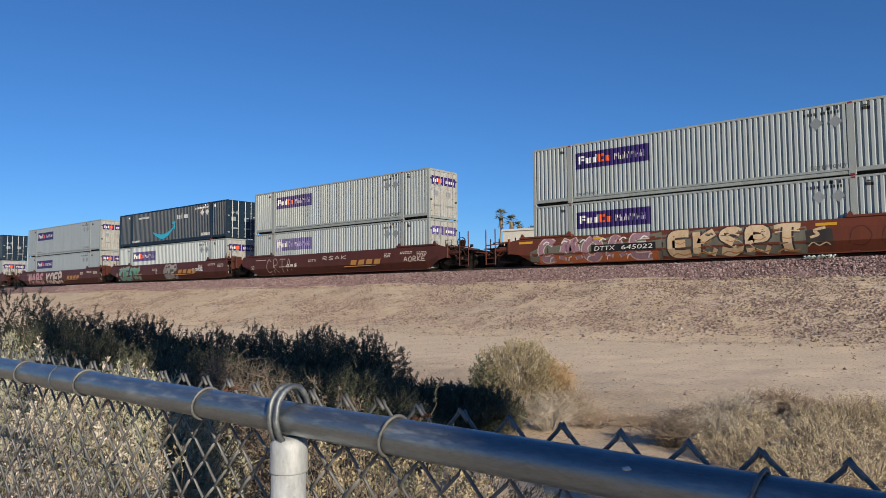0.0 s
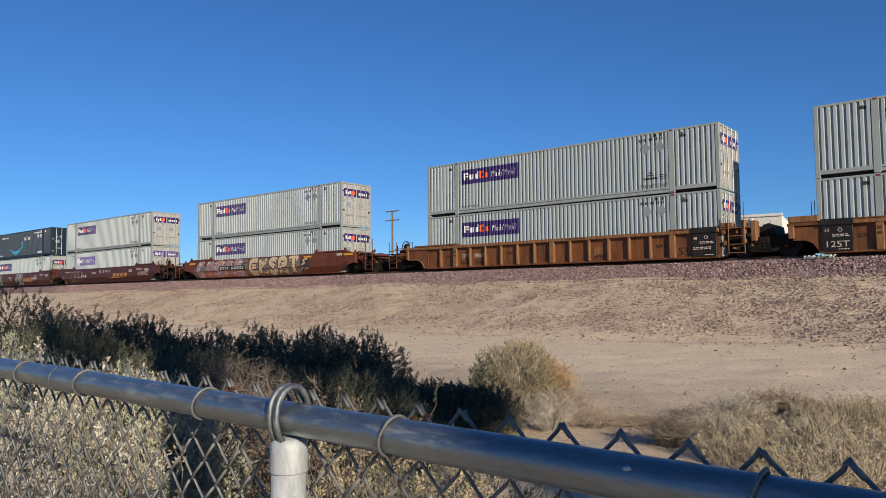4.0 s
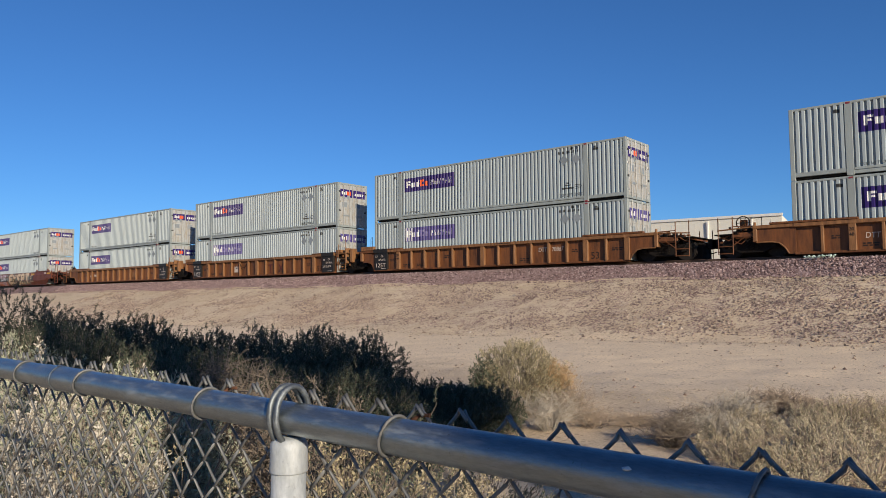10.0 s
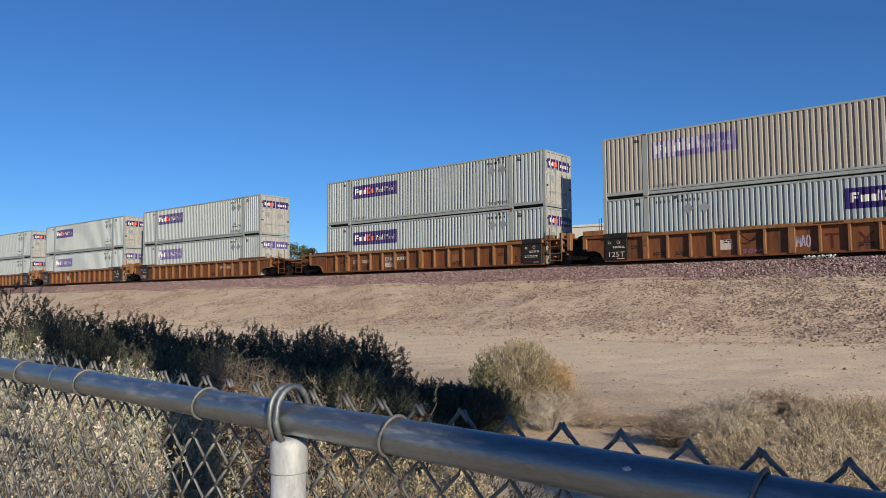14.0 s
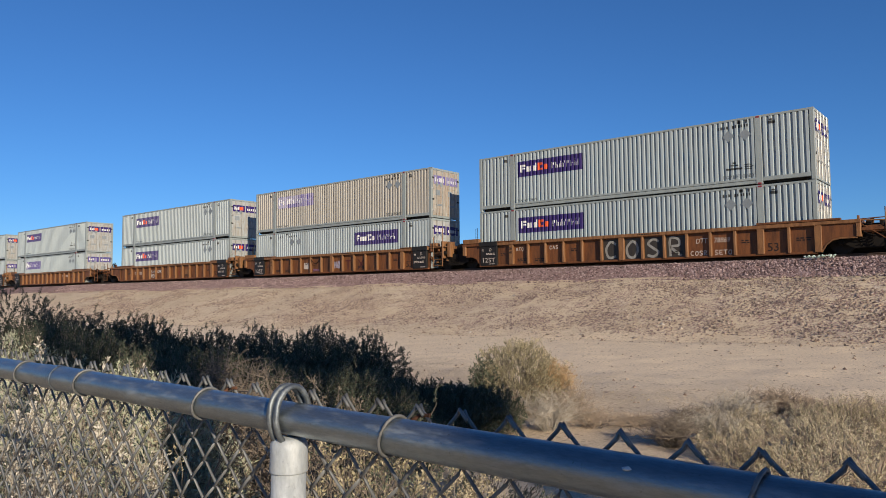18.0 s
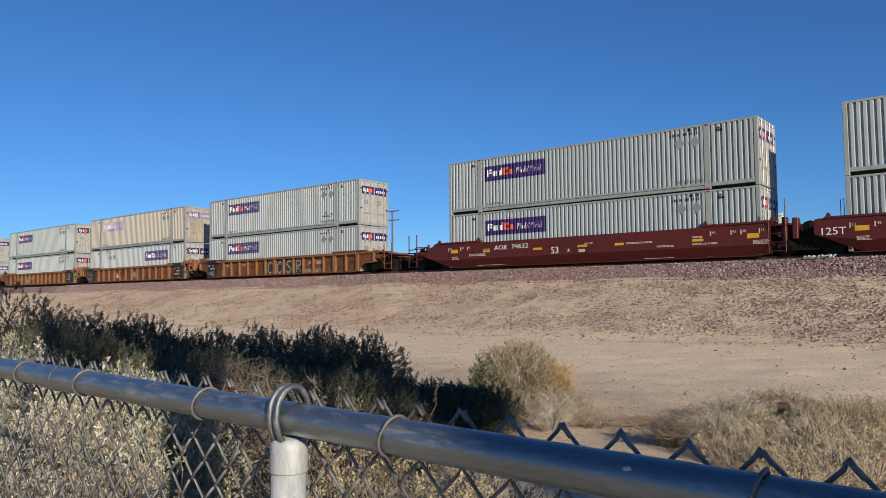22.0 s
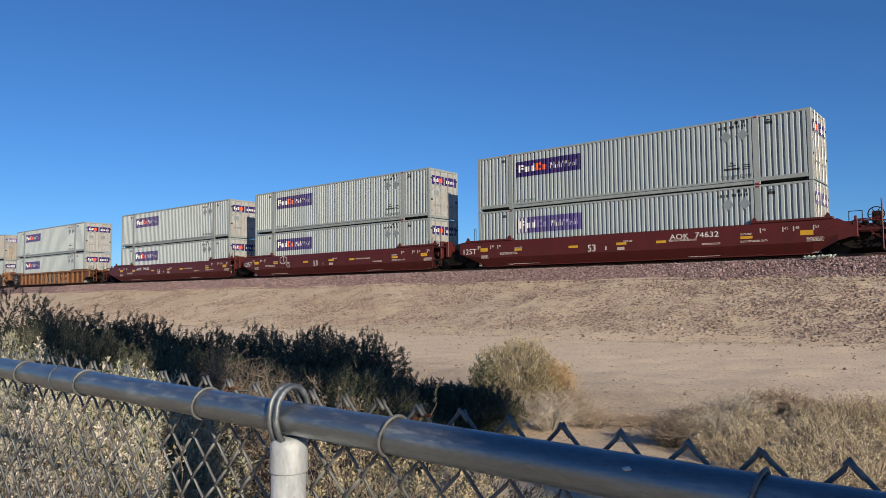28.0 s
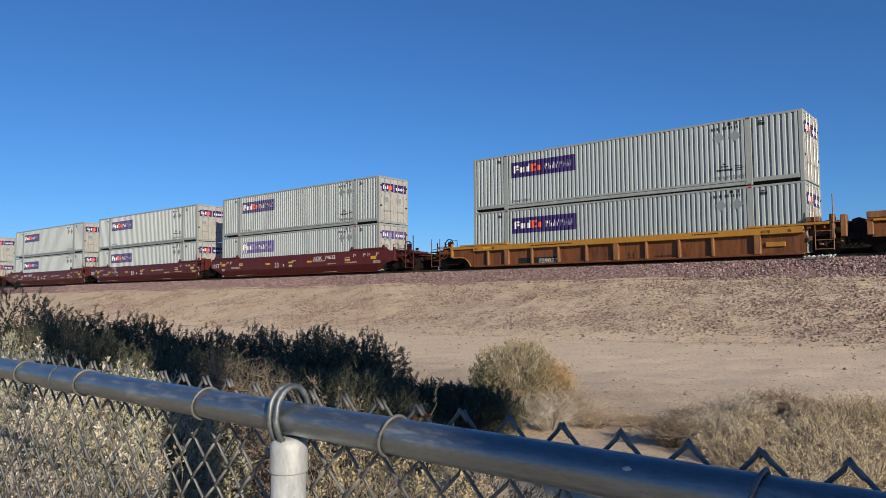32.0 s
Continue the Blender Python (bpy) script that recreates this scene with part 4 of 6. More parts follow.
    # brake valves, pipes and brackets crowded on the open end
    rn = random.Random(7 + int(10 * posts) + (3 if wheel else 0) + s)
    for k in range(9):
        a, y, z = rn.uniform(1.7, 3.0), rn.uniform(-1.42, -0.75), rn.uniform(0.42, tall - 0.02)
        w, h = rn.uniform(0.05, 0.16), rn.uniform(0.06, 0.2)
        part("brake_valve", bx(a, a + w, y, y + 0.14, z, z + h, 0.02), mat if k % 3 else M["gear"], car)
    for k in range(5):
        a, z = 1.65 + 0.25 * k, rn.uniform(0.55, 1.0)
        part("air_line", Mesh().tube([(X(a), -1.40, z), (X(a + 0.2), -1.44, z + rn.uniform(-.2, .25)), (X(a + 0.45), -1.40, z + rn.uniform(-.25, .2))], 0.018, 5), mat if k % 2 else M["gear"], car)
    part("walkway_edge", Mesh().tube([(X(1.62), -1.44, tall - 0.02), (X(3.05), -1.44, tall - 0.10)], 0.028, 6), edge, car)
    part("corner_stake", bx(1.50, 1.58, -1.50, -1.38, tall - 0.05, tall + 0.16, 0.01), edge, car)
    part("air_reservoir", Mesh().tube([(X(1.7), -0.55, 0.95), (X(2.5), -0.55, 0.95)], 0.17, 12), mat, car)
    if wheel:
        h, spokes = Mesh(), []
        c = (X(2.15), tall + 0.22)
        h.disc(c, 0.29, -0.95, -0.91, 24, 0.255)
        for k in range(6):
            a = math.pi * k / 3
            spokes.append([(c[0], -0.93, c[1]), (c[0] + 0.27 * math.cos(a), -0.93, c[1] + 0.27 * math.sin(a))])
        brake = part("hand_brake_wheel", h, M["gear"], car, "dark spoked hand brake wheel")
        part("hub", Mesh().disc(c, 0.07, -0.97, -0.88, 10), M["gear"], brake)
        for line in spokes:
            part("spoke", Mesh().tube(line, 0.014, 5), M["gear"], brake)
        part("hand_brake_stand", bx(2.0, 2.3, -0.88, -0.75, 0.9, tall + 0.35, 0.02), mat, car)
        part("platform_rail", Mesh().tube([(X(1.3), -1.3, tall), (X(1.3), -1.3, tall + 0.35), (X(1.75), -1.3, tall + 0.35), (X(1.75), -1.3, tall - 0.3)], 0.02, 6), M["gear"], car)
    truck(car, X(1.75))


def joint_right(car, u, mat, edge, ribbed):
    """Right end at a shared truck: bracket, ladder, post, rubber boot."""
    part("end_wall", Mesh().box(u - 0.02, u + 0.1, -1.35, 1.35, 0.1, 1.15, 0.02), mat, car)
    part("bracket", Mesh().box(u + 0.95, u + 1.12, -1.45, -1.05, 0.55, 1.50, 0.02).box(u + 1.30, u + 1.52, -1.35, -0.9, 0.60, 1.46, 0.03), edge, car)
    part("joint_beam", Mesh().prism([(u, 0.7), (u, 1.2), (u + 0.9, 1.3), (u + 1.5, 1.25), (u + 1.5, 0.7)], -1.0, 1.0), mat, car)
    part("joint_deck", Mesh().box(u + 0.1, u + 1.3, -1.48, 1.48, 1.16, 1.22, 0.01), edge, car)
    part("center_sill", Mesh().box(u, u + 1.6, -0.4, 0.4, 0.08, 0.70, 0.03), M["gear"], car)
    for a in (0.45, 1.1):
        part("grab_iron", Mesh().tube([(u + a, -1.5, 0.1), (u + a, -1.5, 2.25 if a > 1 else 1.75)], 0.022, 6), edge, car)
    for z in (0.15, 0.50, 0.85):
        part("step_rung", Mesh().tube([(u + 0.45, -1.5, z), (u + 1.1, -1.5, z)], 0.018, 6), edge, car)
    part("brake_pipe", Mesh().tube([(u + 0.1, -1.2, 0.35), (u + 0.4, -1.3, 0.75), (u + 0.9, -1.3, 0.7), (u + 1.4, -1.2, 0.35)], 0.025, 6), M["gear"], car)
    part("brake_fitting", Mesh().box(u + 0.5, u + 0.8, -1.3, -1.0, 0.25, 0.5, 0.03), M["gear"], car)
    rn = random.Random(31 + ribbed)
    for k in range(7):
        a, z = rn.uniform(0.12, 1.35), rn.uniform(0.3, 1.2)
        part("brake_valve", Mesh().box(u + a, u + a + rn.uniform(0.06, 0.18), -1.46, -1.30, z, z + rn.uniform(0.06, 0.2), 0.02), (edge, mat, M["gear"])[k % 3], car)
    part("deck_box", Mesh().box(u + 0.12, u + 0.62, -1.46, -1.1, 1.23, 1.42, 0.02), edge, car)
    part("rubber_boot", Mesh().prism([(u + 1.55, 0.3), (u + 1.5, 1.05), (u + 1.62, 1.30), (u + 1.85, 1.36), (u + 2.05, 1.28), (u + 2.12, 0.9), (u + 2.2, 0.3)], -0.75, 0.75), M["rubber"], car, "black boot over the shared joint")
    truck(car, u + 1.75)


def joint_left(car, mat, edge, ribbed):
    part("end_wall", Mesh().box(-0.1, 0.02, -1.35, 1.35, 0.1, 1.15, 0.02), mat, car)
    part("joint_beam", Mesh().prism([(0, 0.7), (0, 1.15), (-1.2, 1.2), (-1.25, 0.7)], -1.0, 1.0), mat, car)
    part("center_sill", Mesh().box(-1.5, 0.0, -0.4, 0.4, 0.08, 0.70, 0.03), M["gear"], car)
    if ribbed:
        part("deck_box", Mesh().box(-1.16, -0.07, -1.5, -0.4, 1.22, 1.48, 0.03), edge, car)
        part("joint_deck", Mesh().box(-1.2, 0.1, -1.5, 1.5, 1.08, 1.21, 0.02), mat, car)
        part("side_bracket", Mesh().box(-1.16, -0.95, -1.52, -1.3, 0.60, 1.10, 0.02), edge, car)
        part("arch_plate", Mesh().prism([(-1.0, 0.52), (-0.6, 0.52), (-0.3, 0.40), (-0.08, 0.05), (0.05, 0.0), (0.05, 1.05), (-1.0, 1.05)], -1.42, -1.36), mat, car)
    part("grab_loop", Mesh().tube([(-0.30, -1.45, 1.4), (-0.30, -1.45, 2.0), (-0.18, -1.45, 2.05), (-0.18, -1.45, 1.4)], 0.015, 5), M["gear"], car)


def side_shell(stations, mat, name, car, far=False):
    """A bulged smooth side; stations of x, lower edge and upper edge."""
    bow = [(-0.2, 1.20), (0.0, 1.27), (0.44, 1.515), (0.95, 1.515), (1.25, 1.46), (1.5, 1.44)]

    def depth(h):
        for (a, d), (b, e) in zip(bow, bow[1:]):
            if a <= h <= b:
                return d + (e - d) * (h - a) / (b - a)
        return 1.44
    m, n = Mesh(), len(stations)
    s = 1 if far else -1
    rows = 6
    for lay in (0.0, 0.05):
        for u, lo, hi in stations:
            hs = sorted(set([lo, hi] + [h for h in (0.44, 0.95, 1.25) if lo < h < hi]))
            while len(hs) < rows:
                gaps = [(hs[i + 1] - hs[i], i) for i in range(len(hs) - 1)]
                i = max(gaps)[1]
                hs.insert(i + 1, (hs[i] + hs[i + 1]) / 2)
            m.v += [(u, s * (depth(h) - lay), h) for h in hs[:rows]]
    for L in (0, n * rows):
        m.f += [(L + i * rows + k, L + (i + 1) * rows + k, L + (i + 1) * rows + k + 1, L + i * rows + k + 1) for i in range(n - 1) for k in range(rows - 1)]
    for i in range(n - 1):
        for k in (0, rows - 1):
            a, b = i * rows + k, (i + 1) * rows + k
            m.f.append((a, b, b + n * rows, a + n * rows))
    for i in (0, n - 1):
        for k in range(rows - 1):
            a = i * rows + k
            m.f.append((a, a + 1, a + 1 + n * rows, a + n * rows))
    return part(name, m, mat, car)


def bars(car, mat, x, y, z, n, w, h, gap, lines=1, name="stencil_line"):
    m = Mesh()
    for k in range(lines):
        u = x
        for i in range(n):
            ww = w * (0.6 + 0.8 * ((i * 7 + k * 3) % 5) / 4)
            m.box(u, u + ww, y - 0.004, y + 0.002, z - k * h * 1.7, z - k * h * 1.7 + h)
            u += ww + gap
    return tagged(part(name, m, mat, car), kind="stuff")


def make_car(kind, left, right):
    mats = {"ttx": ("ttx", "ttx_edge"), "yellow": ("ttx", "yellow_car"), "maroon": ("maroon", "maroon"), "brown": ("brown", "brown"), "rust": ("rustbrown", "rustbrown")}
    words = {"ttx": "orange-brown ribbed well car with rusty worn sides", "yellow": "brown ribbed well car with a yellow top sill",
             "maroon": "clean maroon smooth-sided well car with white stencils", "brown": "dark red-brown well car with spray-painted sides", "rust": "rust-brown well car covered in large graffiti"}
    mat, edge = (M[k] for k in mats[kind])
    ribbed = kind in ("ttx", "yellow")
    car = base("well_car", words[kind], "rail car", "well cars of the train")
    lo, hi = -0.05, BOX_L + 0.05
    top = 1.22 if kind == "ttx" else (1.10 if kind == "yellow" else 1.27)
    sill = 0.16 if kind == "ttx" else 0.28
    part("floor", Mesh().box(0.0, BOX_L, -1.28, 1.28, -0.02, 0.018).box(0.0, BOX_L, -0.3, 0.3, -0.03, 0.0), mat, car)
    if ribbed:
        for s in (-1, 1):
            y0, y1 = sorted((s * 1.33, s * 1.36))
            part("side_plate", Mesh().box(lo, hi, y0, y1, -0.01, top - 0.02), mat, car)
            y0, y1 = sorted((s * 1.31, s * 1.53))
            part("top_sill", Mesh().box(lo, hi, y0, y1, top - sill, top, 0.02), edge if kind == "yellow" or s < 0 else mat, car, "yellow top sill" if kind == "yellow" else "worn top sill")
            part("bottom_sill", Mesh().box(lo, hi, y0 + (0.05 if s < 0 else 0), y1 - (0.05 if s > 0 else 0), -0.03, 0.07, 0.015), mat, car)
        wide = (1.98, 8.08, 14.18, 16.3) if kind == "ttx" else (2.1, 8.2, 14.45)
        if kind == "ttx":
            stops = [0.95] + [1.98 + 1.0165 * k for k in range(13)] + [15.25, 16.3]
        else:
            stops = [0.9] + [2.1 + 1.525 * k for k in range(5)] + [9.68, 11.19, 12.65, 14.45, 15.7]
        for u in stops:
            w = 0.13 if any(abs(u - q) < 0.2 for q in wide) else 0.055
            if (left == "art" and u < 1.5) or (right == "art" and u > 14.9):
                continue
            me = shared(("rib", w, kind), lambda: Mesh().box(-w, w, -1.52, -1.35, 0.03, top - sill + 0.01, 0.015), M["ttx_edge"])
            part("rib", me, M["ttx_edge"], car).location.x = u
            me = shared(("rib_far", w, kind), lambda: Mesh().box(-w, w, 1.35, 1.52, 0.03, top - sill + 0.01), mat)
            part("rib", me, mat, car).location.x = u
        # raised ends of the sills
        for end, a, z in ((left, -0.95, 2.2), (right, 14.05, BOX_L + 0.97)):
            if end == "end" or kind == "yellow":
                part("raised_sill", Mesh().box(max(a, -0.95), min(z, BOX_L + 0.95), -1.55, -1.30, top + 0.003, top + 0.09, 0.012), M["ttx"] if kind == "ttx" else edge, car)
            else:
                part("raised_sill", Mesh().box(a if a > 0 else 0.0, z if a < 0 else BOX_L, -1.55, -1.30, top + 0.003, top + 0.06, 0.012), mat, car)
        for end, s, u in ((left, -1, 0.0), (right, 1, BOX_L)):
            if end == "end":
                plate = [(u, -0.01), (u + s * 0.25, 0.02), (u + s * 0.42, 0.30), (u + s * 0.62, 0.47), (u + s * 0.9, 0.53), (u + s * 1.5, 0.53), (u + s * 1.5, top - 0.12), (u, top - 0.02)]
                part("arch_plate", Mesh().prism(plate, -1.44, -1.38), mat, car)
                part("arch_plate", Mesh().prism(plate, 1.38, 1.44), mat, car)
                part("arch_rim", Mesh().tube([(x, -1.45, z) for x, z in plate[1:6]], 0.03, 6), edge, car)
                part("end_sill", Mesh().box(*sorted((u, u + s * 1.62)), -1.52, -1.3, top - 0.14, top, 0.015), edge, car)
            elif kind == "ttx":
                a, z = (0.05, 1.1) if s < 0 else (15.05, 16.1)
                part("stencil_panel", Mesh().box(a, z, -1.50, -1.36, 0.03, top - sill - 0.002, 0.01), M["ttx_panel"], car, "black stencil panel")
                part("dark_sill", Mesh().box(a - 0.05, z + 0.05, -1.552, -1.50, top - sill - 0.01, top + 0.07, 0.01), M["ttx_panel"], car)
                if s < 0:
                    lettering("125T", 0.24, M["stencil"], car, 0.20, -1.505, 0.20, width=0.78)
                    lettering("53", 0.12, M["stencil"], car, 0.14, -1.505, 0.80)
                else:
                    lettering("48", 0.12, M["stencil"], car, 15.12, -1.505, 0.78)
                    bars(car, M["stencil"], 15.12, -1.503, 0.42, 5, 0.11, 0.04, 0.05, 2)
                part("round_stencil", Mesh().disc((a + 0.62, 0.86), 0.08, -1.506, -1.499, 14, 0.06), M["stencil"], car)
                bars(car, M["stencil"], a + 0.35, -1.503, 0.66, 4, 0.11, 0.035, 0.04, 2)
                bars(car, M["stencil"], a + 0.55, -1.503, 0.10, 4, 0.08, 0.035, 0.02)
    else:
        st = []
        if left == "end":
            st += [(-1.78, 0.66, 0.76), (-1.06, 0.42, 1.36), (-0.10, 0.02, 1.36), (0.0, 0.0, 1.27)] if kind == "maroon" else [(-1.55, 0.60, 1.20), (-0.9, 0.5, 1.30), (-0.05, 0.02, 1.28)]
        else:
            st += [(-1.25, 0.72, 1.30), (-1.1, 0.66, 1.34), (0.40, 0.0, 1.30)]
        st += [(2.2, 0.0, 1.29), (5.0, 0.0, 1.29), (8.1, 0.0, 1.29), (11.0, 0.0, 1.29), (13.9, 0.0, 1.29)]
        if right == "end":
            st += [(16.2, 0.0, 1.27), (17.1, 0.45, 1.30), (17.75, 0.62, 0.95 if kind == "maroon" else 1.15)]
        else:
            st += [(16.3, 0.0, 1.27), (16.68, 0.05, 1.25)]
        side_shell(st, mat, "side_shell", car)
        side_shell(st, mat, "side_shell", car, far=True)
        for a, z in ((-0.9, 2.15), (13.9, BOX_L + 0.8)):
            part("raised_sill", Mesh().box(a, z, -1.50, -1.28, 1.285, 1.40, 0.03), mat, car)
            for u in (a + 0.15, z - 0.2):
                part("guide", Mesh().prism([(u - 0.1, 1.37), (u - 0.06, 1.5), (u, 1.56), (u + 0.06, 1.5), (u + 0.1, 1.37)], -1.46, -1.36), mat, car)
    sleek = kind == "maroon"
    posts = 1.95 if sleek or kind in ("brown", "rust") else 1.64
    tall = {"ttx": 1.20, "yellow": 1.14}.get(kind, 1.20)
    if left == "end":
        end_gear(car, 0.0, -1, mat, edge, tall, kind in ("ttx", "yellow", "brown"), posts)
    else:
        joint_left(car, mat, M["ttx_edge"] if kind == "yellow" else edge, ribbed)
    if right == "end":
        end_gear(car, BOX_L, 1, mat, edge, tall, kind in ("maroon", "brown"), posts)
    else:
        joint_right(car, BOX_L, mat, M["ttx_edge"] if kind == "yellow" else edge, ribbed)
    # stencils
    if kind == "ttx":
        y = -1.366
        lettering("53", 0.34, M["stencil_dark"], car, 14.42, y, 0.16)
        for u, z, n in ((1.25, 0.62, 2), (2.3, 0.28, 3), (3.35, 0.26, 3), (5.4, 0.66, 2), (10.4, 0.3, 3), (13.4, 0.62, 2), (15.5, 0.6, 3)):
            bars(car, M["stencil_dark"], u, y, z, n, 0.14, 0.05, 0.06, 2)
        lettering("20", 0.13, M["stencil_dark"], car, 1.88, -1.526, 0.80)
        lettering("40", 0.13, M["stencil_dark"], car, 1.88, -1.526, 0.60)
        if left == "art" and right == "art":
            lettering("T", 0.62, M["maroon"], car, 9.25, y, 0.16, "painted_letter")
            lettering("X", 0.62, M["maroon"], car, 10.35, y, 0.16, "painted_letter")
            part("chain", Mesh().tube([(6.10 + 0.1 * k, -1.50, 0.95 - 0.34 * math.sin(math.pi * k / 9)) for k in range(10)], 0.022, 5), M["gear"], car, "dark hanging chain")
        bars(car, M["stencil_dark"], 8.9, -1.535, 1.13, 10, 0.07, 0.045, 0.035)
        p0 = 5.25 if left == "art" else 10.3
        if right != "end":
            part("patch", Mesh().box(p0, p0 + 0.5, -1.366, -1.359, 0.30, 0.72), M["stencil"] if left == "art" else M["ttx_edge"], car, "pale paint patch")
    if kind == "yellow":
        lettering("53", 0.28, M["stencil_dark"], car, 8.72, -1.366, 0.10)
        lettering("729037", 0.21, M["white"], car, 3.95, -1.366, 0.08, width=1.1, slant=0.15)
        part("number_panel", Mesh().box(2.75, 5.15, -1.365, -1.359, 0.03, 0.36), M["ttx_panel"], car)
        for u, t in ((14.6, "40/20"), (15.6, "45"), (16.2, "48")):
            lettering(t, 0.12, M["stencil_dark"], car, u, -1.534, 0.88)
        lettering("53", 0.12, M["stencil_dark"], car, 0.1, -1.534, 0.88)
        lettering("48", 0.12, M["stencil_dark"], car, 1.2, -1.534, 0.88)
        part("reflector", Mesh().box(0.6, 1.1, -1.538, -1.53, 0.93, 1.02), M["stencil_yellow"], car)
        bars(car, M["stencil_dark"], 3.6, -1.534, 0.93, 16, 0.11, 0.05, 0.04)
        bars(car, M["stencil_dark"], 11.8, -1.534, 0.97, 9, 0.09, 0.04, 0.04)
        bars(car, M["stencil_dark"], 10.0, -1.366, 0.12, 6, 0.1, 0.06, 0.05)
        part("plate_bracket", Mesh().box(14.75, 15.5, -1.44, -1.36, 0.32, 0.52, 0.02), edge, car)
    if kind in ("maroon", "brown", "rust"):
        y = -1.519
    if kind == "maroon":
        for u, z, w, h in ((0.15, 0.78, 0.48, 0.19), (2.32, 0.74, 0.45, 0.10), (5.45, 0.72, 0.5, 0.11), (7.95, 0.74, 0.5, 0.11), (9.88, 0.72, 0.45, 0.11), (13.5, 0.70, 0.48, 0.11), (15.78, 0.72, 0.47, 0.19)):
            part("reflector", Mesh().box(u, u + w, y - 0.004, y + 0.004, z, z + h), M["stencil_yellow"], car, "yellow reflector stripe")
        lettering("53", 0.34, M["white"], car, 6.48, y, 0.50)
        lettering({"end": "A", "art": "C"}[left] if right == "art" else "B", 0.16, M["white"], car, 7.38, y, 0.55)
        for u, t in ((0.05, "53"), (0.88, "48"), (1.33, "45"), (14.35, "40"), (15.2, "45"), (15.6, "48"), (16.32, "53")):
            lettering(t, 0.11, M["stencil"], car, u, y, 0.98)
            part("length_mark", Mesh().box(u - 0.08, u - 0.03, y - 0.004, y + 0.003, 0.90, 1.10), M["stencil"], car)
        for u, z, n, k in ((10.45, 0.80, 8, 2), (13.5, 0.90, 3, 2), (13.5, 0.60, 7, 2), (16.0, 0.60, 4, 4), (1.4, 0.66, 7, 3), (11.9, 0.58, 5, 2), (2.32, 0.90, 3, 2), (8.3, 0.90, 3, 2), (0.2, 0.55, 3, 4), (11.2, 0.05, 9, 1), (1.8, 0.07, 12, 1)):
            bars(car, M["stencil"], u, y if z > 0.3 else -1.318, z, n, 0.13, 0.026, 0.03, k)
        part("label_plate", Mesh().box(8.0, 8.35, y - 0.004, y + 0.003, 0.50, 0.64), M["stencil"], car)
        if left == "art":
            lettering("125T", 0.29, M["white"], car, -0.98, y, 0.68, width=0.85)
        if left != right or right == "end":
            if "end" in (left, right):
                lettering("AOK", 0.24, M["white"], car, 3.05 if left == "end" else 10.5, y, 0.84, width=0.85)
                lettering("74632", 0.24, M["white"], car, 4.15 if left == "end" else 11.62, y, 0.86, width=1.0)
    if kind == "brown":
        lettering("53", 0.26, M["stencil"], car, -0.15 if left == "art" else 1.0, y, 0.42)
        for u, z, n, k in ((0.4, 1.02, 6, 1), (6.0, 0.86, 4, 2), (12.9, 0.95, 3, 3), (14.2, 1.0, 5, 2), (15.5, 0.95, 4, 3), (3.0, 0.5, 7, 1)):
            bars(car, M["stencil"], u, y, z, n, 0.15, 0.05, 0.05, k)
    return car


# ---- graffiti and painted marks on the car sides ----
def car_depth(h):
    bow = [(-0.2, 1.20), (0.0, 1.27), (0.44, 1.515), (0.95, 1.515), (1.25, 1.46), (1.5, 1.44)]
    for (a, d), (b, e) in zip(bow, bow[1:]):
        if a <= h <= b:
            return d + (e - d) * (h - a) / (b - a)
    return 1.44


def stroke(mesh, pts, width, out=0.006, flat=None, closed=False):
    """A painted line of even width through the points (x, z) that follows the car's side."""
    p = [Vector(q) for q in pts]
    fine = []
    n = len(p)
    for i in range(n if closed else n - 1):
        a, b = p[i], p[(i + 1) % n]
        z = p[i - 1] if i or closed else a
        c = p[(i + 2) % n] if i + 2 < n or closed else b
        for k in range(5):
            t = k / 5
            fine.append(a + 0.5 * t * (b - z + t * (2 * z - 5 * a + 4 * b - c + t * (3 * (a - b) + c - z))))
    fine.append(p[0] if closed else p[-1])
    v = []
    for i, q in enumerate(fine):
        d = (fine[min(i + 1, len(fine) - 1)] - fine[max(i - 1, 0)])
        d = d.normalized() if d.length > 1e-6 else Vector((1, 0))
        w = Vector((-d.y, d.x)) * width / 2
        for e in (q + w, q - w):
            z = min(max(e.y, 0.015), 1.24)
            v.append((e.x, -(car_depth(z) if flat is None else flat) - out, z))
    mesh.add(v, [(2 * i, 2 * i + 1, 2 * i + 3, 2 * i + 2) for i in range(len(fine) - 1)])
    return mesh


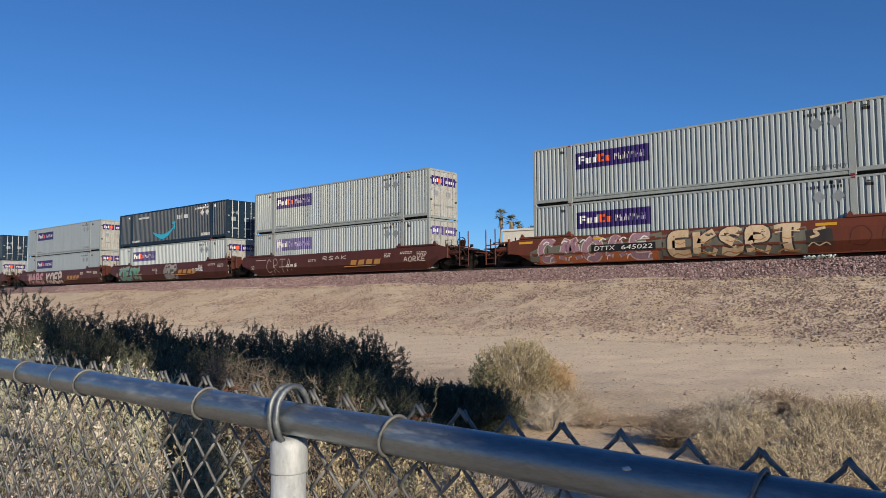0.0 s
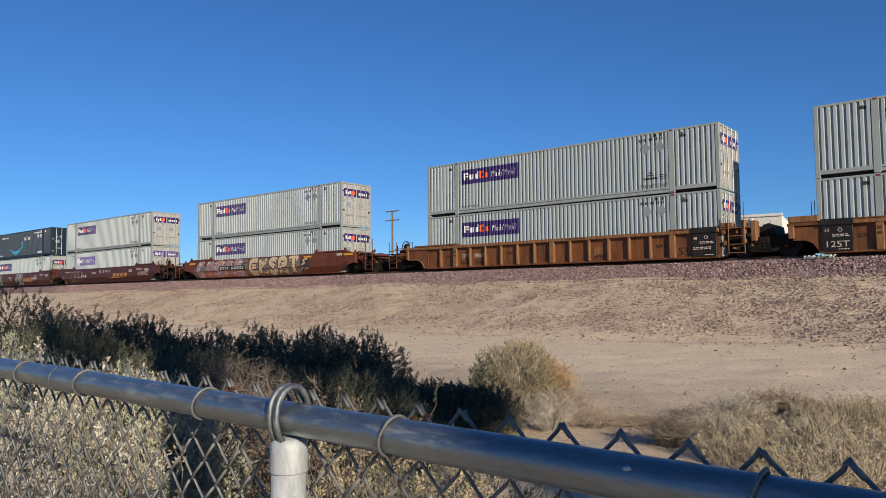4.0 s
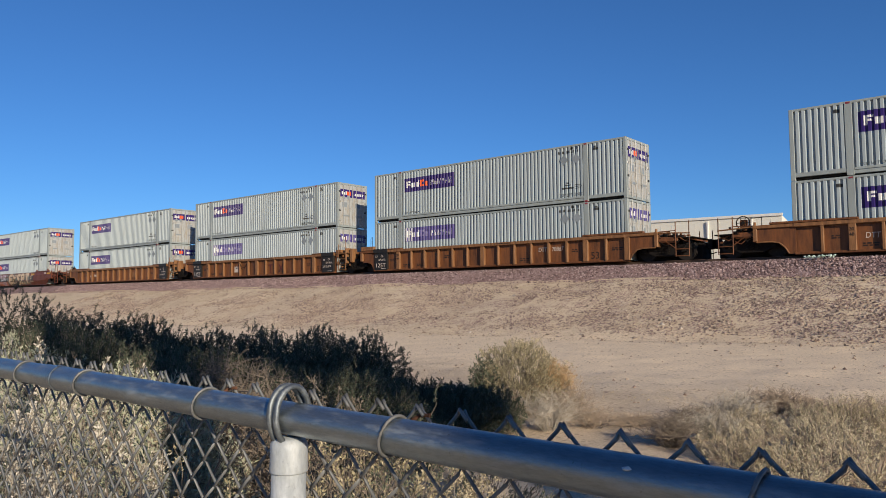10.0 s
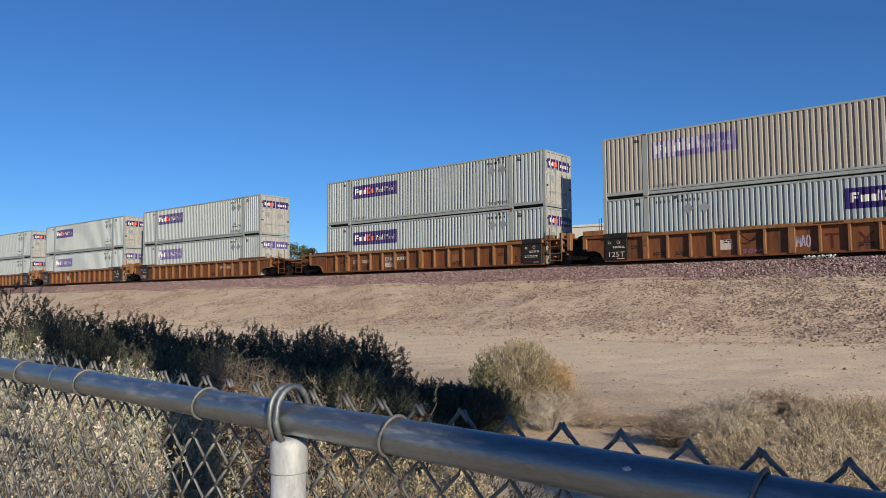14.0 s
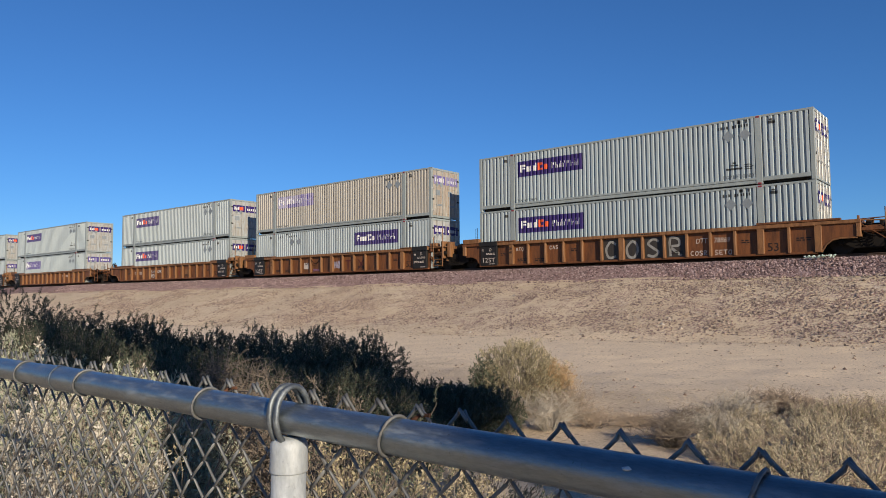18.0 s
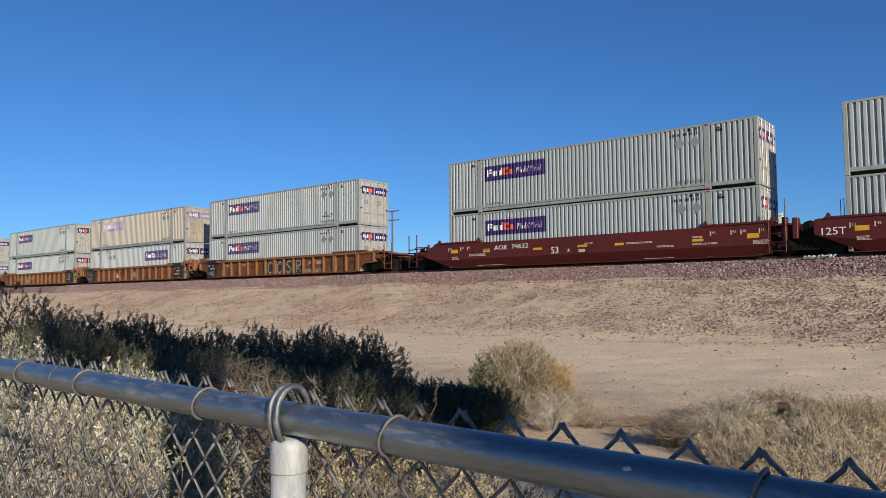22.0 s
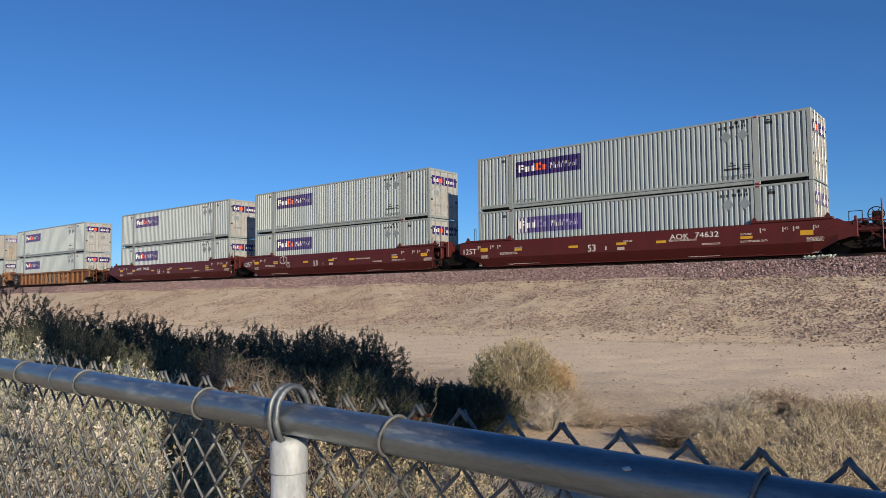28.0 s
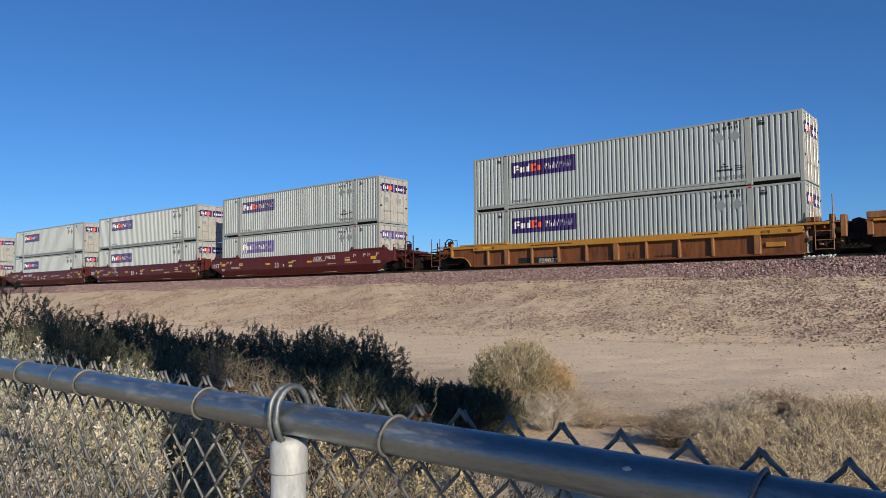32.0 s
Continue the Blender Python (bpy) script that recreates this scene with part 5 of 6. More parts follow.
GLYPHS = [
    [[(0.9, 0.95), (0.2, 0.9), (0.1, 0.5), (0.2, 0.1), (0.95, 0.08)], [(0.15, 0.5), (0.75, 0.52)]],
    [[(0.12, 0.98), (0.15, 0.5), (0.1, 0.05)], [(0.9, 0.95), (0.3, 0.5), (0.95, 0.05)]],
    [[(0.9, 0.85), (0.5, 0.98), (0.15, 0.75), (0.5, 0.5), (0.85, 0.28), (0.5, 0.05), (0.08, 0.15)]],
    [[(0.15, 0.03), (0.15, 0.95), (0.7, 0.9), (0.75, 0.6), (0.2, 0.5), (0.9, 0.05)]],
    [[(0.0, 0.9), (0.5, 0.96), (1.0, 0.92)], [(0.5, 0.95), (0.48, 0.5), (0.52, 0.03)]],
    [[(0.05, 0.05), (0.3, 0.9), (0.55, 0.35), (0.75, 0.92), (0.98, 0.05)]],
    [[(0.1, 0.1), (0.45, 0.95), (0.85, 0.1)], [(0.25, 0.4), (0.7, 0.42)]],
    [[(0.5, 0.95), (0.12, 0.6), (0.2, 0.15), (0.6, 0.05), (0.9, 0.4), (0.8, 0.8), (0.5, 0.95)]],
    [[(0.85, 0.8), (0.45, 0.96), (0.1, 0.55), (0.3, 0.1), (0.85, 0.15)]],
]


def piece(car, ids, u, z, w, h, gap, fill, rim, thick, name="graffiti", flat=None):
    """Bubble strokes: a rim below, a fill above, one part each."""
    lower, upper = Mesh(), Mesh()
    for i, g in enumerate(ids):
        for line in GLYPHS[g]:
            pts = [(u + i * (w + gap) + a * w, z + b * h) for a, b in line]
            if rim:
                stroke(lower, pts, thick * 1.45, 0.005, flat)
            stroke(upper, pts, thick, 0.008, flat)
    if rim:
        sheet(name, lower, rim, car)
    sheet(name, upper, fill, car)


CARS = []
for x0, kind, left, right, up, low in TRAIN:
    car = make_car(kind, left, right)
    car.matrix_basis = pose(x0, TRACK_Y, CAR_Z)
    MOVERS.append((car, x0, TRACK_Y, CAR_Z))
    CARS.append(car)

# fourth car from the front of the view: two large pieces and a number panel
k = CARS[4]
M["g_ground"] = paint("grey_green_spray_paint", (0.165, 0.165, 0.13), (0.09, 0.08, 0.065), amount=0.7, streak=1.5, spread=0)
M["g_mauve"] = paint("mauve_spray_paint", (0.33, 0.205, 0.255), (0.25, 0.12, 0.14), amount=0.7, streak=2.5, spread=0)
M["g_ember"] = paint("burnt_orange_spray_paint", (0.40, 0.125, 0.045), (0.26, 0.07, 0.03), amount=0.7, streak=2, spread=0)
stroke_bg = Mesh()
for i, hi in enumerate((0.78, 1.0, 1.1, 1.06, 1.14, 1.05, 1.16, 1.12, 1.18, 1.1, 1.2, 1.14, 1.0)):
    stroke(stroke_bg, [(0.2 + i * 0.98, 0.05), (0.3 + i * 0.98, 0.55), (0.25 + i * 0.98, hi)], 1.02, 0.003)
sheet("graffiti", stroke_bg, M["g_ground"], k)
low_band = Mesh()
stroke(low_band, [(0.25, 0.20), (2.0, 0.19), (4.5, 0.22), (6.45, 0.2)], 0.40, 0.0045)
sheet("graffiti", low_band, M["g_ember"], k)
piece(k, (8, 5, 7, 6, 0), 0.30, 0.12, 1.0, 1.06, 0.22, M["g_mauve"], M["stencil"], 0.27)
glints = Mesh()
for i in range(6):
    u = 0.55 + 1.02 * i
    stroke(glints, [(u, 0.95), (u + 0.16, 1.08), (u + 0.34, 1.02)], 0.06, 0.010)
    stroke(glints, [(u + 0.3, 0.10), (u + 0.38, 0.26), (u + 0.52, 0.30)], 0.05, 0.010)
sheet("graffiti", glints, M["white"], k)
piece(k, (0, 1, 2, 3, 4), 6.98, 0.13, 0.97, 1.00, 0.12, M["g_cream"], M["g_dark"], 0.335)
shade = Mesh()
for i in range(5):
    u = 7.05 + 1.09 * i
    stroke(shade, [(u, 0.10), (u + 0.25, 0.22), (u + 0.55, 0.14), (u + 0.85, 0.20)], 0.05, 0.010)
    stroke(shade, [(u + 0.2, 0.70), (u + 0.45, 0.62), (u + 0.7, 0.74)], 0.035, 0.010)
sheet("graffiti", shade, M["g_gold"], k)
stroke_box = stroke(Mesh(), [(12.95, 0.30), (12.97, 0.55), (12.95, 0.92)], 0.95, 0.0045)
sheet("graffiti", stroke_box, M["g_dark"], k)
tag = stroke(Mesh(), [(12.65, 0.62), (12.95, 0.72), (12.8, 0.88), (13.2, 0.98)], 0.10)
stroke(tag, [(12.55, 0.28), (12.75, 0.42), (12.95, 0.30), (13.2, 0.40), (13.35, 0.30)], 0.045)
sheet("graffiti", tag, M["g_cream"], k)
faint = Mesh()
for i in range(3):
    u = 14.0 + 1.05 * i
    stroke(faint, [(u, 0.35), (u + 0.12, 0.85), (u + 0.5, 0.95), (u + 0.75, 0.6), (u + 0.5, 0.25), (u + 0.1, 0.3)], 0.035, 0.005)
sheet("graffiti", faint, M["brown"], k)
part("label_plate", Mesh().box(16.05, 16.5, -1.50, -1.462, 1.06, 1.20), M["stencil"], k)
part("number_panel", Mesh().box(3.20, 6.36, -1.532, -1.50, 0.46, 0.80), M["ttx_panel"], k)
lettering("DTTX", 0.21, M["white"], k, 3.35, -1.534, 0.53, width=1.05, slant=0.12)
lettering("645022", 0.21, M["white"], k, 4.72, -1.534, 0.53, width=1.5, slant=0.12)
for u, w in ((3.3, 0.5), (12.85, 0.75), (-0.9, 0.8), (16.7, 0.8)):
    part("reflector", Mesh().box(u, u + w, -1.50, -1.462, 1.05, 1.16), M["stencil_yellow"], k, "yellow reflector stripe")
# cars ahead of it: tags, a silver block, gold name bars
for i in (1, 2, 3):
    c = CARS[i]
    m = Mesh()
    for j in range(4):
        u = 10.0 + 0.68 * j
        m.add([(u, -1.523, 0.42), (u + 0.5, -1.523, 0.42), (u + 0.60, -1.523, 0.72), (u + 0.10, -1.523, 0.72)], [(0, 1, 2, 3)])
    m.add([(9.4, -1.523, 0.30), (12.2, -1.523, 0.33), (12.4, -1.523, 0.37), (9.5, -1.523, 0.36)], [(0, 1, 2, 3)])
    sheet("gold_mark", m, M["g_gold"], c)
piece(CARS[3], (8, 3, 4, 6), 1.55, 0.10, 0.62, 1.0, 0.10, M["stencil"], None, 0.045)
piece(CARS[3], (7, 5, 2), 3.75, 0.50, 0.3, 0.18, 0.10, M["white"], None, 0.07)
piece(CARS[3], (6, 7, 3, 1, 0), 14.5, 0.45, 0.3, 0.3, 0.04, M["stencil"], None, 0.05)
piece(CARS[3], (3, 2, 6, 1), 7.4, 0.80, 0.5, 0.25, 0.08, M["stencil"], None, 0.045)
piece(CARS[2], (7, 0, 5, 1), 0.5, 0.06, 0.85, 1.05, 0.05, M["g_teal"], M["g_silver"], 0.28)
piece(CARS[2], (7, 1), 8.0, 0.06, 0.9, 1.08, 0.06, M["g_silver"], M["g_silver"], 0.42)
piece(CARS[2], (5, 7, 1, 0), 12.0, 0.55, 0.35, 0.22, 0.05, M["white"], None, 0.06)
piece(CARS[2], (8,), 6.6, 0.5, 0.25, 0.25, 0.05, M["white"], None, 0.06)
piece(CARS[1], (5, 6, 3, 2), 0.8, 0.06, 0.9, 1.0, 0.05, M["g_pink"], M["g_silver"], 0.22)
piece(CARS[1], (1, 7, 0, 3), 5.2, 0.06, 0.9, 1.05, 0.05, M["stencil"], M["g_dark"], 0.26)
# tags on the orange cars
piece(CARS[8], (8, 6, 5, 2), 5.15, 0.55, 0.18, 0.24, 0.03, M["white"], None, 0.04, flat=1.362)
piece(CARS[8], (3, 0, 7), 5.18, 0.20, 0.22, 0.26, 0.03, M["white"], None, 0.05, flat=1.362)
piece(CARS[8], (1, 6, 1, 0), 6.17, 0.55, 0.18, 0.24, 0.03, M["white"], None, 0.04, flat=1.362)
piece(CARS[9], (5, 6, 7), 8.22, 0.25, 0.16, 0.5, 0.02, paint("lilac_spray_paint", (0.42, 0.40, 0.50), (0.3, 0.25, 0.3), spread=0), None, 0.05, flat=1.362)
piece(CARS[9], (2, 7, 6, 5), 6.15, 0.14, 0.2, 0.14, 0.02, paint("violet_spray_paint", (0.24, 0.14, 0.30), (0.2, 0.1, 0.2), spread=0), None, 0.035, flat=1.362)
for i, (u, g) in enumerate(((7.10, 8), (8.13, 7), (9.14, 2), (10.16, 3))):
    d = part("graffiti", Mesh().box(u + 0.02, u + 0.90, -1.3645, -1.3605, 0.06, 1.02), M["g_dark"], CARS[10])
    piece(CARS[10], (g,), u + 0.1, 0.10, 0.66, 0.84, 0, M["g_silver"], None, 0.115, flat=1.362)
piece(CARS[10], (8, 7, 2, 3), 11.25, 0.10, 0.16, 0.20, 0.03, M["stencil"], None, 0.035, flat=1.362)
piece(CARS[10], (2, 0, 4, 7), 12.28, 0.10, 0.16, 0.20, 0.03, M["stencil"], None, 0.035, flat=1.362)
piece(CARS[10], (6, 4, 7), 2.2, 0.72, 0.14, 0.18, 0.03, M["stencil"], None, 0.035, flat=1.362)
piece(CARS[10], (8, 6, 2), 4.2, 0.72, 0.14, 0.18, 0.03, M["stencil"], None, 0.035, flat=1.362)
loops = stroke(Mesh(), [(3.0, 1.15), (3.35, 1.22), (3.75, 1.05), (3.5, 0.75), (3.1, 0.80), (3.0, 1.1)], 0.035)
stroke(loops, [(3.35, 1.2), (3.5, 0.8), (3.8, 0.85), (4.05, 0.55), (3.85, 0.5), (3.75, 0.72), (4.1, 0.8)], 0.035)
sheet("graffiti", loops, M["white"], CARS[12])
piece(CARS[8], (8,), 9.4, 0.35, 0.3, 0.3, 0, paint("red_spray_paint", (0.28, 0.03, 0.03), (0.2, 0.03, 0.02), spread=0), None, 0.06, flat=1.362)
# numbers of the orange end cars
for i, u0, words in ((5, 2.40, ("DTT", "78867")), (8, 2.40, ("DTT", "78869")), (7, 11.50, ("DTT", "78867")), (10, 11.50, ("DTT", "78869"))):
    lettering(words[0], 0.22, M["stencil"], CARS[i], u0, -1.366, 0.50 if i in (5, 8) else 0.62, width=0.50, slant=0.12)
    lettering(words[1], 0.22, M["stencil"], CARS[i], u0 + 0.78, -1.366, 0.50 if i in (5, 8) else 0.62, width=0.66, slant=0.12)

# ---- chain-link fence beside the camera ----
FENCE_Y, FENCE_Z = 0.5064, 1.2638
PIPE_R = 0.0175
fence = base("chain_link_fence", "weathered galvanised chain-link fence with a pipe top rail", "fence", m=pose(0, FENCE_Y, 0, 0, 0.526, 0))
seg = [(-4.2 + 0.05 * i, 0, FENCE_Z + 0.0006 * math.sin(i * 0.13)) for i in range(137)]
part("top_rail", Mesh().tube(seg, PIPE_R, 32), M["galv"], fence, "dull galvanised pipe", smooth=True)
part("sleeve", Mesh().tube([(-1.275, 0, FENCE_Z), (-1.274, 0, FENCE_Z), (-1.139, 0, FENCE_Z), (-1.138, 0, FENCE_Z)], PIPE_R + 0.0016, 32), M["galv"], fence, smooth=True)
part("sleeve_bead", Mesh().tube([(-1.228, 0, FENCE_Z), (-1.224, 0, FENCE_Z), (-1.220, 0, FENCE_Z)], PIPE_R + 0.0028, 32), M["galv"], fence, smooth=True)
for x in (-1.361, -1.135, -0.810, -0.4926, -0.1615, 0.2):
    ring = [(x + 0.005 * math.sin(a), 0.0195 * math.cos(a), FENCE_Z + 0.0195 * math.sin(a)) for a in [2 * math.pi * k / 22 for k in range(23)]]
    part("tie_wire", Mesh().tube(ring, 0.0018, 6), M["wire"], fence, smooth=True)
    if x in (-0.810, -0.4926):
        part("wire_end", Mesh().tube([(x, 0.020, FENCE_Z + 0.008), (x + 0.010, 0.026, FENCE_Z + 0.017), (x + 0.022, 0.028, FENCE_Z + 0.018)], 0.0021, 6), M["rustwire"], fence, "rusty wire end")
for x in (-3.69, -0.6485, 2.40):
    top = FENCE_Z - PIPE_R - 0.004
    part("post", Mesh().tube([(x, 0, -0.05), (x, 0, top - 0.02)], 0.0188, 28), M["galv_post"], fence, smooth=True)
    cap = part("post_cap", Mesh().add(*(lambda R: ([(x + r * math.cos(a), r * math.sin(a), top + z) for r, z in R for a in [2 * math.pi * k / 28 for k in range(28)]],
         [(i * 28 + k, i * 28 + (k + 1) % 28, (i + 1) * 28 + (k + 1) % 28, (i + 1) * 28 + k) for i in range(len(R) - 1) for k in range(28)]))(
         [(0.0180, -0.036), (0.0206, -0.0355), (0.0208, -0.034), (0.0203, -0.026), (0.0204, -0.012), (0.0198, -0.005), (0.0175, -0.001), (0.013, 0.001), (0.004, 0.002)])), M["galv_post"], fence, "pale pitted cast cap", smooth=True)
    for s in (-0.0058, 0.0058):
        ring = [(x + s, 0.0225 * math.cos(a), FENCE_Z + 0.003 + 0.0315 * math.sin(a)) for a in [2 * math.pi * k / 30 for k in range(31)]]
        part("cap_loop", Mesh().tube(ring, 0.0034, 8), M["galv_band"], cap, smooth=True)
    web = [(s, 0.0225 * math.cos(a), FENCE_Z + 0.003 + 0.0315 * math.sin(a)) for s in (x - 0.0058, x + 0.0058) for a in [2 * math.pi * k / 30 for k in range(30)]]
    part("loop_web", Mesh().add(web, [(k, (k + 1) % 30, 30 + (k + 1) % 30, 30 + k) for k in range(30)]), M["galv_band"], cap)

drip = Mesh()
stone(drip, (-0.247, -0.0150, FENCE_Z + 0.0095), 0.0042, random.Random(1))
part("paint_drip", drip, M["white"], fence, "small pale paint drip")

# mesh of bent wires on the far side of the rail
WIRE_W = 0.026475
net = Mesh()
for k in range(-75, 60):
    x = -0.112 - WIRE_W / 2 + k * WIRE_W
    pts = []
    rows = 47
    for j in range(rows + 1):
        s = -1 if (j + k) % 2 else 1
        z = FENCE_Z + 0.0245 - j * WIRE_W + 0.0030 * noise.noise((k * 0.7, j * 0.9, 0))
        pts.append((x + s * WIRE_W * 0.5 + 0.0030 * noise.noise((k * 0.7, j * 0.9, 5)), 0.026, z))
    fine = []
    for j in range(len(pts) - 1):
        a, c = Vector(pts[j]), Vector(pts[j + 1])
        out = Vector((0, 0.0026 if (j + k) % 2 else -0.0026, 0))
        fine += [a.lerp(c, 0.09) + out, a.lerp(c, 0.91) + out]
    if k % 2 == 0:
        fine.insert(0, Vector(pts[0]) + Vector((0.0003, -0.0035, 0.0028)))
        fine.insert(0, Vector(pts[0]) + Vector((0.0050, -0.0042, -0.0015)))
        fine.insert(0, Vector(pts[0]) + Vector((0.0095, -0.0042, -0.0065)))
    else:
        fine.insert(0, Vector(pts[0]) + Vector((-0.0005, 0.003, 0.0025)))
        fine.insert(0, Vector(pts[0]) + Vector((-0.004, 0.004, -0.0020)))
    net.tube(fine, 0.0019, 5)
net_ob = part("wire_mesh", net.data("wire_mesh", True), M["wire"], fence, "grey diamond wire mesh with twisted tops")
tagged(net_ob, kind="stuff")


# ---- plants ----
def shrub(name, label, x, y, h, r, stem_mat, leaf_mat, seed, stems=60, twigs=5, leaves=2500, leaf=0.03, bare=0.0, droop=0.0, z0=None, category="shrub", group="desert shrubs", thick=0.008, reach=1.0, slim=0.3, full=0.6):
    """A desert shrub: stems that rise and fan out, forked twigs, and many small leaves with gaps."""
    rn = random.Random(seed)
    z = ground_height(x, y) if z0 is None else z0
    ob = base(name, label, category, group, pose(x, y, z))
    st, lf, tips = Mesh(), Mesh(), []
    for i in range(stems):
        a = rn.uniform(0, 2 * math.pi)
        lean = rn.random() ** 0.6
        top = h * (1 - 0.55 * lean * lean) * rn.uniform(0.72, 1.05)
        R = r * lean * rn.uniform(0.8, 1.1)
        p0 = Vector((0.15 * R * math.cos(a), 0.15 * R * math.sin(a), -0.03))
        p2 = Vector((R * math.cos(a), R * math.sin(a), top * (1 - droop * lean)))
        p1 = Vector((0.42 * p2.x, 0.42 * p2.y, 0.60 * top)) + Vector((rn.gauss(0, .05), rn.gauss(0, .05), 0)) * r
        line = [p0, p0.lerp(p1, 0.5) + Vector((rn.gauss(0, .02), rn.gauss(0, .02), 0)), p1, p1.lerp(p2, 0.5) + Vector((rn.gauss(0, .03), rn.gauss(0, .03), rn.gauss(0, .02))), p2]
        st.tube(line, thick, 4, thick * 0.3, cap=False)
        for j in range(twigs):
            t = rn.uniform(0.35, 1.0)
            q = p0.lerp(p1, t * 1.6) if t < 0.62 else p1.lerp(p2, (t - 0.62) / 0.38)
            d = Vector((rn.gauss(0, 1), rn.gauss(0, 1), rn.gauss(0.5, 0.7))).normalized() * rn.uniform(0.08, 0.22) * (0.4 + 0.6 * h) * reach
            e = q + d
            e2 = e + Vector((rn.gauss(0, 1), rn.gauss(0, 1), rn.gauss(0.3, 0.7))).normalized() * d.length * 0.6
            st.tube([q, e, e2], thick * 0.5, 3, thick * 0.15, cap=False)
            st.tube([q.lerp(e, 0.6), q.lerp(e, 0.6) + Vector((rn.gauss(0, 1), rn.gauss(0, 1), rn.gauss(0.2, 0.8))).normalized() * d.length * 0.7], thick * 0.4, 3, thick * 0.12, cap=False)
            tips += [(q, e), (e, e2)]
    tagged(part("branchwork", st.data("branchwork"), stem_mat, ob), kind="stuff")
    tips = rn.sample(tips, max(1, int(len(tips) * full)))
    for i in range(int(leaves * (1 - bare))):
        q, e = rn.choice(tips)
        c = q.lerp(e, rn.random() ** 0.7) + Vector((rn.gauss(0, 1), rn.gauss(0, 1), rn.gauss(0, 1))) * leaf * 0.8
        if c.z < 0.01:
            continue
        d = Vector((rn.gauss(0, 1), rn.gauss(0, 1), rn.gauss(0.4, 1))).normalized() * leaf * rn.uniform(0.6, 1.3)
        n = d.cross(Vector((rn.gauss(0, 1), rn.gauss(0, 1), rn.gauss(0, 1)))).normalized() * leaf * slim
        lf.v += [tuple(c - n * 0.4), tuple(c + d * 0.5 - n), tuple(c + d), tuple(c + d * 0.5 + n)]
        m = len(lf.v) - 4
        lf.f.append((m, m + 1, m + 2, m + 3))
    if lf.f:
        tagged(part("foliage", lf.data("foliage"), leaf_mat, ob), kind="stuff")
    return ob


def bush(name, label, x, y, h, r, stem_mat, leaf_mat, seed, sprigs=300, length=0.12, leaf=0.02, per=14, deep=None, gap=-0.3, up=0.5, slim=0.32, thick=0.003, stems=40, group="desert shrubs", wild=0.0, boxy=1.0, shell=0.5, lumpy=0.30, loose=0.5, lobes=2.8):
    """A dense desert bush: leafy sprigs over a lumpy crown with gaps, on stems that rise from one root."""
    rn, rg = random.Random(seed), np.random.default_rng(seed)
    deep = deep or r
    ob = base(name, label, "shrub", group, pose(x, y, ground_height(x, y)))
    st, roots, mids, tips, outs = Mesh(), [], [], [], []
    lift = Vector((0, 0, up))
    for i in range(sprigs):
        a, cz = rn.uniform(0, 2 * math.pi), rn.uniform(-0.25, 1.0)
        w = math.sqrt(max(0.0, 1 - cz * cz))
        d = Vector((w * math.cos(a), w * math.sin(a), cz))
        if noise.noise(d * lobes + Vector((seed, 0, 0))) < gap:
            continue
        lump = 1 + lumpy * noise.noise(d * 1.7 + Vector((0, seed, 0))) + 0.16 * noise.noise(d * 5.5 + Vector((0, 0, seed)))
        rho = (1 - shell * rn.random() ** 1.8) * lump * (1 + (wild * rn.random() if rn.random() < 0.08 else 0))
        wide = rho * max(w, 0.05) ** (boxy - 1)
        tip = Vector((d.x * r * wide, d.y * deep * wide, max(0.02, h * 0.28 + d.z * h * 0.72 * rho)))
        out = (d + lift + Vector((rn.gauss(0, 0.45), rn.gauss(0, 0.45), rn.gauss(0, 0.35)))).normalized()
        L = length * rn.uniform(0.6, 1.35)
        root = tip - out * L
        mid = root.lerp(tip, 0.55) + Vector((rn.gauss(0, 0.08), rn.gauss(0, 0.08), rn.gauss(0, 0.08))) * L
        st.tube([root, mid, tip], thick, 3, thick * 0.4, cap=False)
        roots.append(root)
        mids.append(mid)
        tips.append(tip)
        outs.append(out)
    for q in rn.sample(roots, min(stems, len(roots))):
        p = Vector((q.x * 0.12, q.y * 0.12, -0.03))
        st.tube([p, Vector((q.x * 0.5, q.y * 0.5, q.z * 0.62)), q], thick * 2.2, 4, thick * 0.8, cap=False)
    n = len(roots)
    A, B, C3, O = (np.repeat(np.array([tuple(v) for v in q]), per, axis=0) for q in (roots, mids, tips, outs))
    t = rg.uniform(0.1, 1.0, (n * per, 1))
    c = np.where(t < 0.55, A + (B - A) * t / 0.55, B + (C3 - B) * (t - 0.55) / 0.45)
    side = rg.normal(0, 1, (n * per, 3))
    e = unit(O * 0.8 + side * loose) * leaf * rg.uniform(0.6, 1.3, (n * per, 1))
    across = unit(np.cross(e, rg.normal(0, 1, (n * per, 3)))) * leaf * slim
    tagged(part("branchwork", st.data("branchwork"), stem_mat, ob), kind="stuff")
    tagged(part("foliage", blades("foliage", c + side * leaf * 0.25, e, across), leaf_mat, ob), kind="stuff")
    return ob


def spot(az, d):
    a = radians(az)
    return d * math.sin(a), d * math.cos(a)


